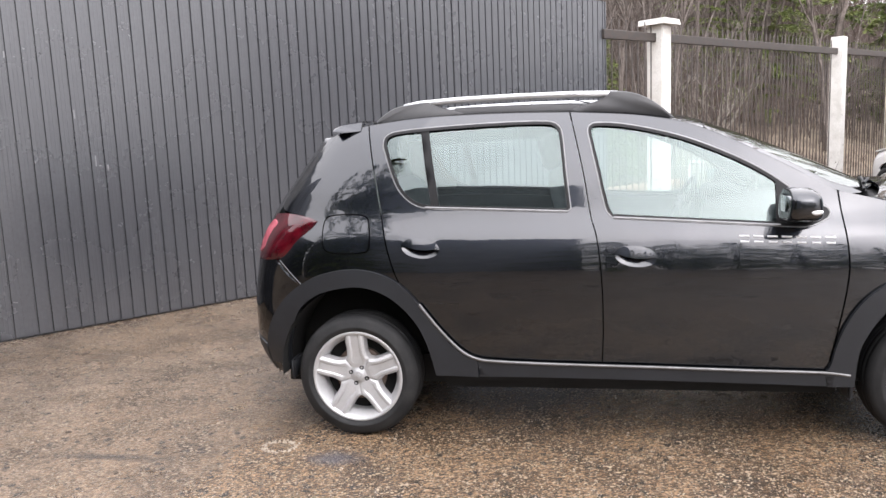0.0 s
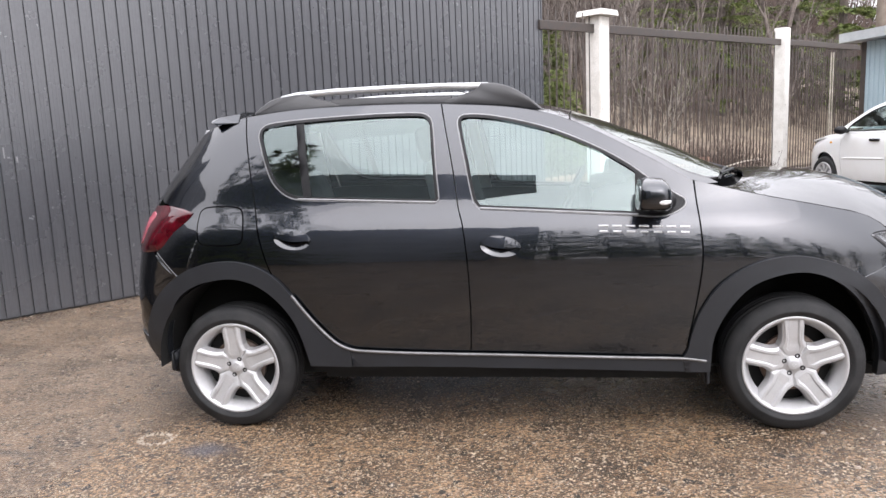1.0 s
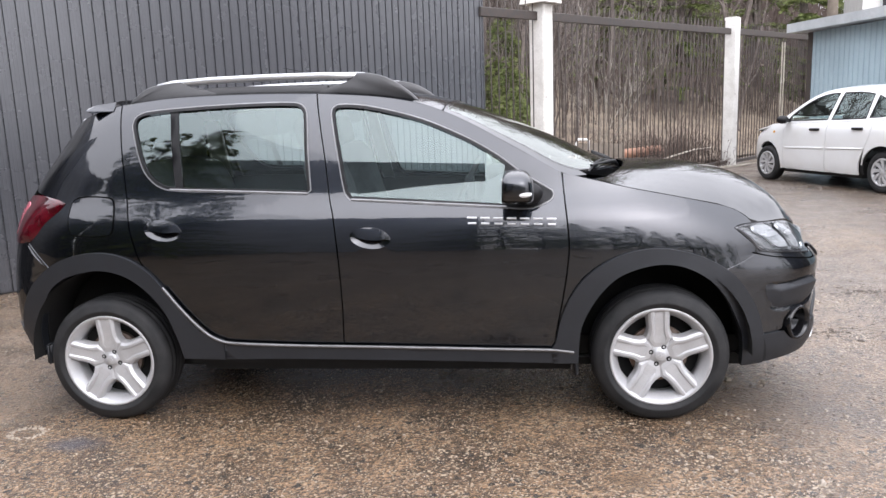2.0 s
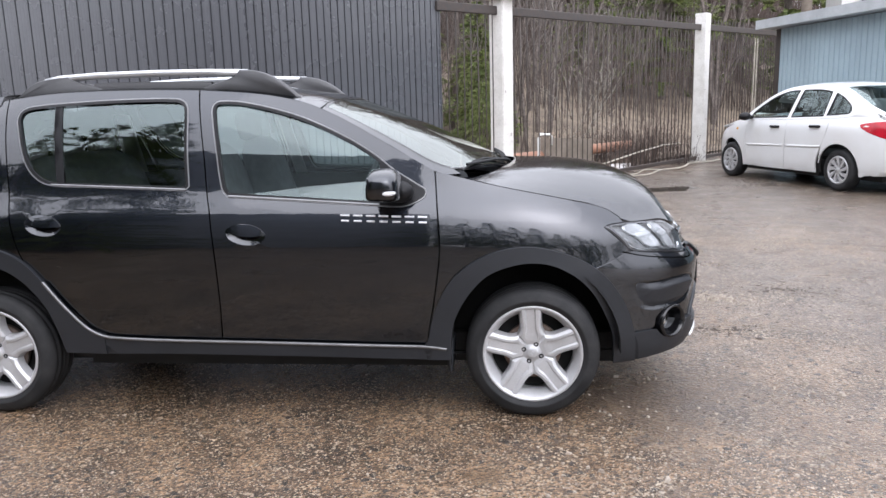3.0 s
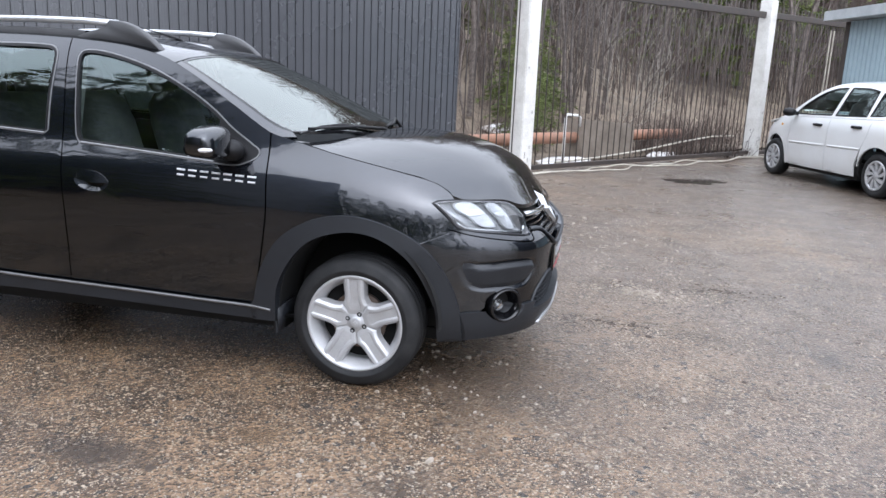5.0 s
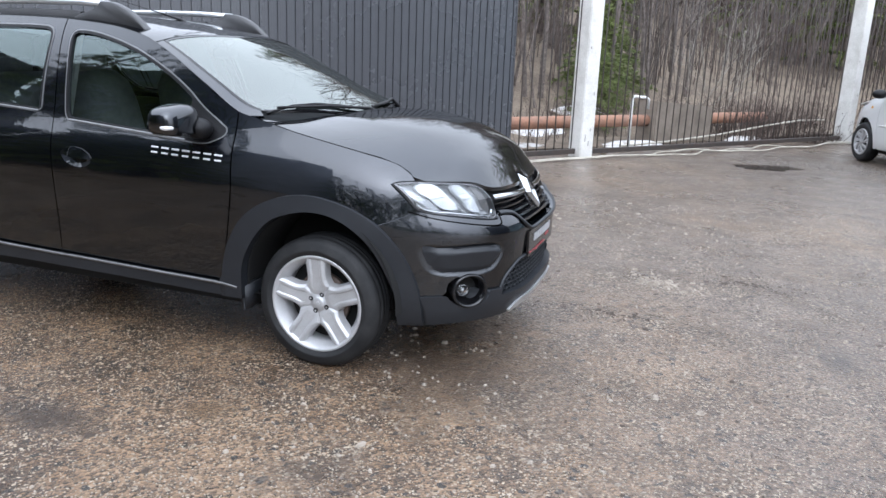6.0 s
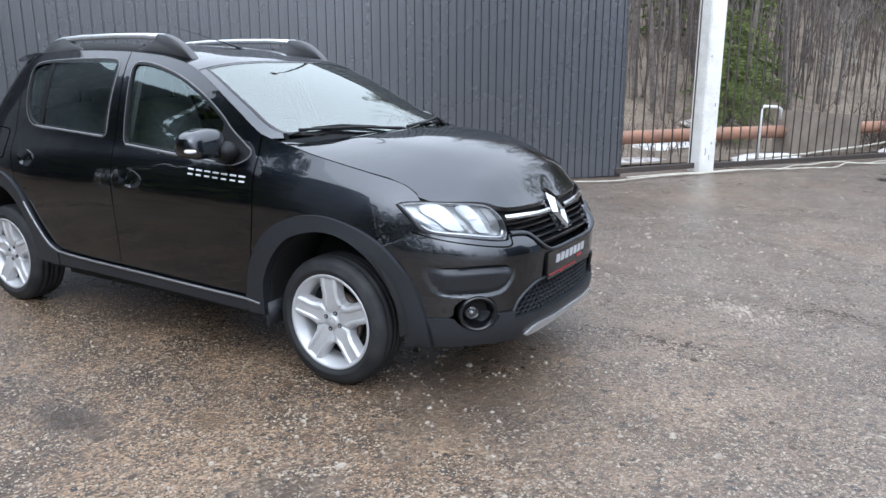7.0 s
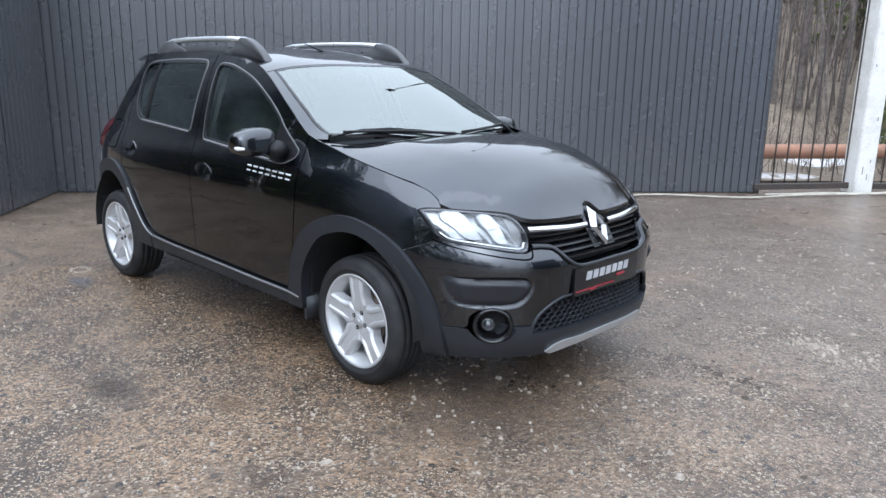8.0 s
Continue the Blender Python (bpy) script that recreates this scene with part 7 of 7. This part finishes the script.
lamp2 = spline([(-0.47, 0.95, 1), (-0.60, 0.962), (-0.70, 0.955), (-0.768, 0.925), (-0.785, 0.875), (-0.765, 0.80), (-0.70, 0.735), (-0.60, 0.705), (-0.49, 0.70, 1)])
lamps2 = pair("tail_lamp", patch(lamp2, lambda y, z: w_tail(y, z, 0.008), 0.03, (0.03, 0, 0)), BRIGHT_RED, saloon, "red tail lamp")
pair("reversing_lens", patch(spline([(-0.50, 0.76), (-0.60, 0.765), (-0.68, 0.79), (-0.62, 0.83), (-0.50, 0.83)]), lambda y, z: w_tail(y, z, 0.013), 0.03, (0.01, 0, 0)), LENS_PINK, lamps2[0], "", lamps2[1])
fr2 = half_loop([Vector((0, 0.76)), Vector((-0.4, 0.76)), Vector((-0.66, 0.79)), Vector((-0.70, 0.66)), Vector((-0.73, 0.45)), Vector((-0.70, 0.23)), Vector((0, 0.23))])
part("front_bumper", patch(fr2, w_nose, 0.05, (-0.03, 0, 0)), WHITE, saloon, smooth=True)
pair("headlamp", patch(spline([(-0.40, 0.74), (-0.60, 0.79), (-0.705, 0.80), (-0.70, 0.70), (-0.55, 0.65), (-0.42, 0.66)]), lambda y, z: w_nose(y, z, 0.006), 0.04, (-0.03, 0, 0)), LENS_WHITE, saloon)
bm = bmesh.new()
bmesh.ops.create_uvsphere(bm, u_segments=16, v_segments=10, radius=1, matrix=Matrix.Translation((1.93, -0.93, 1.01)) @ Matrix.Diagonal((0.09, 0.10, 0.065, 1)))
tube(bm, [(1.95, -0.78, 0.99), (1.94, -0.88, 1.0)], 0.03, 8)
pair("door_mirror", bm, BLACK, saloon, "black door mirror")
pair("side_repeater", patch(spline([(2.28, 0.82), (2.33, 0.825), (2.335, 0.80), (2.285, 0.795)]), lambda x, z: w_side(x, z, 0.006), 0.05, (0, 0.008, 0)), material("amber_lens", (0.7, 0.35, 0.05), rough=0.2, scale=20), saloon)
bm = bmesh.new()
box(bm, -0.6, 2.9, -0.60, 0.60, 0.16, 0.45)
box(bm, 0.42, 2.06, -0.735, 0.735, 0.17, 0.40)
part("floor_pan", bm, DARK, saloon)
in_loop = [Vector(p) for p in [(-0.60, 0.30), *arch_r[::-1], (0.45, 0.28), (2.05, 0.28), *arch_f[::-1], (2.9, 0.30), (2.85, 0.80), (2.0, 0.92), (0.2, 0.96), (-0.6, 0.94)]]
both("inner_body", in_loop, lambda x, z: w_side(x, z, -0.04), DARK, WS, step=0.12)
for x in (1.05, 0.1):
    part("seat", cushion(bmesh.new(), (x, 0, 0.95), (0.08, 0.55, 0.30)), CLOTH, saloon, smooth=True)
part("dashboard", cushion(bmesh.new(), (1.95, 0, 0.86), (0.2, 0.62, 0.12)), CABIN, saloon, smooth=True)
for x in (0.0, 2.476):
    for s in (-1, 1):
        m = Matrix.Translation((x, s * 0.70, 0.288)) @ Matrix.Rotation(0 if s < 0 else math.pi, 4, "Z")
        w = part("wheel", lathe(bmesh.new(), [(0.19, 0.075), (0.20, 0.088), (0.24, 0.092), (0.268, 0.085), (0.285, 0.065), (0.29, 0.03), (0.29, -0.03), (0.285, -0.065), (0.268, -0.085), (0.24, -0.092), (0.20, -0.088), (0.185, -0.07)], 40), RUBBER, saloon, "black tyre with a silver wheel cover", True)
        w.matrix_basis = m
        part("cover_ring", lathe(bmesh.new(), [(0.196, -0.084), (0.192, -0.092), (0.172, -0.092), (0.165, -0.080), (0.16, -0.05)], 36), ALLOY, w, smooth=True)
        part("cover_hub", lathe(bmesh.new(), [(0.0, -0.088), (0.045, -0.086), (0.055, -0.075)], 24), ALLOY, w, smooth=True)
        part("cover_back", lathe(bmesh.new(), [(0.0, -0.050), (0.17, -0.050)], 24), DARK, w)
        for k in range(9):
            a = math.tau * k / 9
            bm = bmesh.new()
            lo, hi = [], []
            for r, tw, hw in ((0.045, 0.0, 0.012), (0.10, 0.12, 0.020), (0.176, 0.30, 0.027)):
                c = Vector((math.cos(a + tw), 0, math.sin(a + tw)))
                t_ = Vector((-c.z, 0, c.x))
                lo.append([bm.verts.new(c * r + t_ * u * hw + Vector((0, y, 0))) for u, y in ((-1.1, -0.055), (-1, -0.088), (1, -0.088), (1.1, -0.055))])
            for p, q in zip(lo, lo[1:]):
                for i in range(3):
                    bm.faces.new((p[i], p[i + 1], q[i + 1], q[i]))
            bmesh.ops.recalc_face_normals(bm, faces=bm.faces)
            part("cover_blade", bm, ALLOY, w)

# ---- grit, stones, cracks and puddles on the ground ----
STONE = material("pale_grit", (0.34, 0.30, 0.25), (0.16, 0.13, 0.10), rough=0.85, scale=30, fine=90, mix=(0.3, 0.7))
GRAVEL = material("wet_grey_gravel", (0.17, 0.15, 0.13), (0.09, 0.075, 0.062), rough=0.7, scale=30, fine=90, mix=(0.3, 0.7))
MUD = material("dark_wet_mud", (0.050, 0.034, 0.022), (0.032, 0.022, 0.015), rough=0.75, scale=8, fine=60, bump=0.01, bump_scale=50)
LEAF = material("rotten_leaves", (0.075, 0.045, 0.025), (0.035, 0.024, 0.016), rough=0.6, scale=12)


def pebble(bm, rng, x, y, r, flat=1.0):
    z = lay(x, y)
    a = rng.uniform(0, math.tau)
    sx, sy, sz = r * rng.uniform(0.7, 1.5), r * rng.uniform(0.6, 1.0), r * rng.uniform(0.35, 0.7) * flat
    pts = []
    for k in range(5):
        t = math.tau * k / 5 + rng.uniform(-0.3, 0.3)
        px, py = sx * math.cos(t), sy * math.sin(t)
        pts.append((px * math.cos(a) - py * math.sin(a), px * math.sin(a) + py * math.cos(a)))
    low = [bm.verts.new((x + p[0], y + p[1], z - 0.002)) for p in pts]
    high = [bm.verts.new((x + p[0] * 0.6, y + p[1] * 0.6, z + sz * rng.uniform(0.8, 1.1))) for p in pts]
    bm.faces.new(high)
    for k in range(5):
        bm.faces.new((low[k], low[(k + 1) % 5], high[(k + 1) % 5], high[k]))


def spread(name, count, area, size, mat, label, seed, centre=None):
    rng = random.Random(seed)
    bm = bmesh.new()
    while count:
        if centre:
            a, d = rng.uniform(0, math.tau), abs(rng.gauss(0, 0.5))
            x, y = centre[0] + area[0] * d * math.cos(a), centre[1] + area[1] * d * math.sin(a)
        else:
            x, y = rng.uniform(area[0], area[1]), rng.uniform(area[2], area[3])
        if (x - CORNER.x) * N.x + (y - CORNER.y) * N.y < 0.03:
            continue
        if any((Vector((x, y)) - Vector(c)).length < 0.16 for c in ((0, -0.72), (2.589, -0.72), (0, 0.72), (2.589, 0.72))):
            continue
        pebble(bm, rng, x, y, rng.uniform(*size) * (2.0 if rng.random() < 0.04 else 1), 0.25 if mat is MUD else 1.0)
        count -= 1
    return tagged(part(name, bm, mat), label, "gravel", kind="stuff")


spread("grit", 9000, (-3.5, 6.5, -3.2, 3.5), (0.0022, 0.0055), STONE, "loose pale grit on the asphalt", 1)
spread("grit", 3500, (-3.5, 9, 3.0, 9.0), (0.004, 0.009), STONE, "loose pale grit further out on the asphalt", 2)
spread("gravel", 900, (1.5, 0.9), (0.008, 0.020), GRAVEL, "loose gravel beside the puddle", 3, (5.9, 9.0))
spread("rubble", 190, (0.36, 0.26), (0.006, 0.017), STONE, "pale broken asphalt crumbs in a pothole", 4, (3.95, 1.33))
rng = random.Random(5)
bm = bmesh.new()
for k in range(110):
    a = rng.uniform(0, math.tau)
    pebble(bm, rng, -0.36 + (0.085 + rng.gauss(0, 0.010)) * math.cos(a), -0.97 + (0.062 + rng.gauss(0, 0.010)) * math.sin(a), rng.uniform(0.004, 0.009))
tagged(part("rubble", bm, STONE), "pale crumbs in a ring on the asphalt", "gravel", kind="stuff")
spread("grit", 2600, (2.6, 7.5, -2.6, 4.5), (0.006, 0.013), STONE, "coarser pale grit on the open yard", 12)
spread("dark_crumbs", 1500, (2.4, 7.5, -2.6, 4.0), (0.006, 0.012), MUD, "dark wet crumbs on the open yard", 13)
spread("dark_crumbs", 160, (0.5, 0.16), (0.006, 0.016), MUD, "dark dirt around a worn spot", 14, (3.75, 0.55))
spread("dark_crumbs", 140, (0.7, 0.25), (0.006, 0.016), MUD, "dark dirt in a worn hollow", 15, (4.5, 1.6))
spread("dark_crumbs", 700, (-2.5, 6.0, -3.0, 2.5), (0.005, 0.013), MUD, "dark wet crumbs of dirt", 6)
spread("dark_crumbs", 90, (0.30, 0.12), (0.007, 0.018), MUD, "flakes of dark dirt on the asphalt", 7, (1.85, -1.67))
spread("wall_litter", 260, (0.2, 0.2), (0.008, 0.02), LEAF, "brown litter at the fence foot", 8, (3.6, 9.7))


# a line of rusty litter along the foot of the sheet wall
rng = random.Random(21)
bm = bmesh.new()
for k in range(1300):
    s, o = rng.uniform(0.05, 8.3), abs(rng.gauss(0, 0.09)) + 0.01
    p = along(CORNER, D, N, s, o, 0)
    pebble(bm, rng, p.x, p.y, rng.uniform(0.005, 0.014), 0.6)
tagged(part("wall_litter", bm, LEAF), "rusty leaf litter along the wall's foot", "litter", kind="stuff")
rng = random.Random(22)
bm = bmesh.new()
for k in range(160):
    s, o = rng.uniform(0.05, 8.3), abs(rng.gauss(0, 0.10)) + 0.01
    p = along(CORNER, D, N, s, o, 0)
    pebble(bm, rng, p.x, p.y, rng.uniform(0.005, 0.014), 0.6)
tagged(part("wall_litter", bm, STONE), "pale stones along the wall's foot", "litter", kind="stuff")


def flat_spot(name, x, y, a, b, turn, mat, label, category, seed, rise=0.003):
    rng = random.Random(seed)
    bm = bmesh.new()
    mid = bm.verts.new((0, 0, lay(x, y) + rise))
    inner, outer = [], []
    for k in range(40):
        t = math.tau * k / 40
        r = 1 + 0.45 * noise.noise((math.cos(t) * 1.6 + seed, math.sin(t) * 1.6, 0)) + 0.18 * noise.noise((math.cos(t) * 6 + seed, math.sin(t) * 6, 4))
        for ring, q, dz in ((inner, 0.7, rise), (outer, 1.0, -0.001)):
            px, py = a * r * q * math.cos(t), b * r * q * math.sin(t)
            px, py = px * math.cos(turn) - py * math.sin(turn), px * math.sin(turn) + py * math.cos(turn)
            ring.append(bm.verts.new((px, py, lay(x + px, y + py) + dz)))
    for k in range(40):
        bm.faces.new((mid, inner[k], inner[(k + 1) % 40]))
        bm.faces.new((inner[k], outer[k], outer[(k + 1) % 40], inner[(k + 1) % 40]))
    bmesh.ops.recalc_face_normals(bm, faces=bm.faces)
    ob = part(name, bm, mat, smooth=True)
    ob.location = (x, y, 0)
    return tagged(ob, label, category, kind="structure")


WATER = material("puddle_water", (0.030, 0.026, 0.022), (0.022, 0.020, 0.018), rough=0.05, scale=3, rough_vary=0.03, ior=1.33)
flat_spot("puddle", 4.95, 8.25, 0.55, 0.32, 0.5, WATER, "shallow puddle on the asphalt", "puddle", 1)


def crack(path, wide, seed):
    rng = random.Random(seed)
    pts = []
    for a, b in zip(path, path[1:]):
        n_ = max(2, int((Vector(b) - Vector(a)).length / 0.06))
        for k in range(n_):
            t = k / n_
            pts.append((a[0] + (b[0] - a[0]) * t + rng.gauss(0, 0.016), a[1] + (b[1] - a[1]) * t + rng.gauss(0, 0.016)))
    bm = bmesh.new()
    prev = None
    for i, (x, y) in enumerate(pts):
        d = Vector(pts[min(i + 1, len(pts) - 1)]) - Vector(pts[max(i - 1, 0)])
        nrm = Vector((-d.y, d.x)).normalized() * wide * rng.uniform(0.3, 1.2)
        z = lay(x, y) + 0.0025
        row = [bm.verts.new((x + nrm.x, y + nrm.y, z)), bm.verts.new((x - nrm.x, y - nrm.y, z))]
        if prev:
            bm.faces.new((prev[0], prev[1], row[1], row[0]))
        prev = row
    bmesh.ops.recalc_face_normals(bm, faces=bm.faces)
    return tagged(part("crack", bm, MUD), "dark crack in the asphalt", "crack", kind="structure")


crack([(3.5, 3.6), (4.6, 3.0), (5.6, 3.2), (7.0, 2.6)], 0.0045, 1)
crack([(4.5, 1.7), (5.2, 0.9), (5.9, 0.6), (7.2, 0.7)], 0.0035, 2)
crack([(5.0, -0.35), (5.08, -0.2), (5.12, -0.05)], 0.008, 4)
crack([(2.0, 5.0), (3.2, 4.6), (4.4, 5.0)], 0.006, 6)

# screws and scratches on the sheet wall
bm = bmesh.new()
bmesh.ops.create_cone(bm, segments=8, radius1=0.007, radius2=0.005, depth=0.005, cap_ends=True, matrix=Matrix.Rotation(radians(90), 4, "X"))
screw = None
for k in range(8):
    for j in range(4):
        for z in (0.35, 1.30, 2.22, 3.2):
            s = -0.148 + k * 1.163 + 0.05 + j * 0.2907
            if not 0.05 < s < 8.3:
                continue
            m = Matrix.Translation(along(CORNER, D, N, s, 0.0065 if k % 2 else 0.003, z + 0.01 * noise.noise((s, z, 0)))) @ Matrix.Rotation(math.atan2(D.y, D.x), 4, "Z")
            if screw is None:
                screw = part("screw", bm, SHEET, wall)
                screw.matrix_basis = m
            else:
                shared("screw", screw, m, wall)
SCRATCH = material("bare_scratch", (0.22, 0.22, 0.23), rough=0.5, scale=30)
for s, z, w_, h in ((1.548, 1.75, 0.012, 0.07), (1.675, 1.37, 0.010, 0.09), (1.70, 1.33, 0.02, 0.012), (1.765, 1.31, 0.012, 0.05), (1.10, 2.2, 0.01, 0.05)):
    part("scratch", slab(CORNER, D, N, s, s + w_, 0.001, 0.0062, z - h / 2, z + h / 2), SCRATCH, wall)
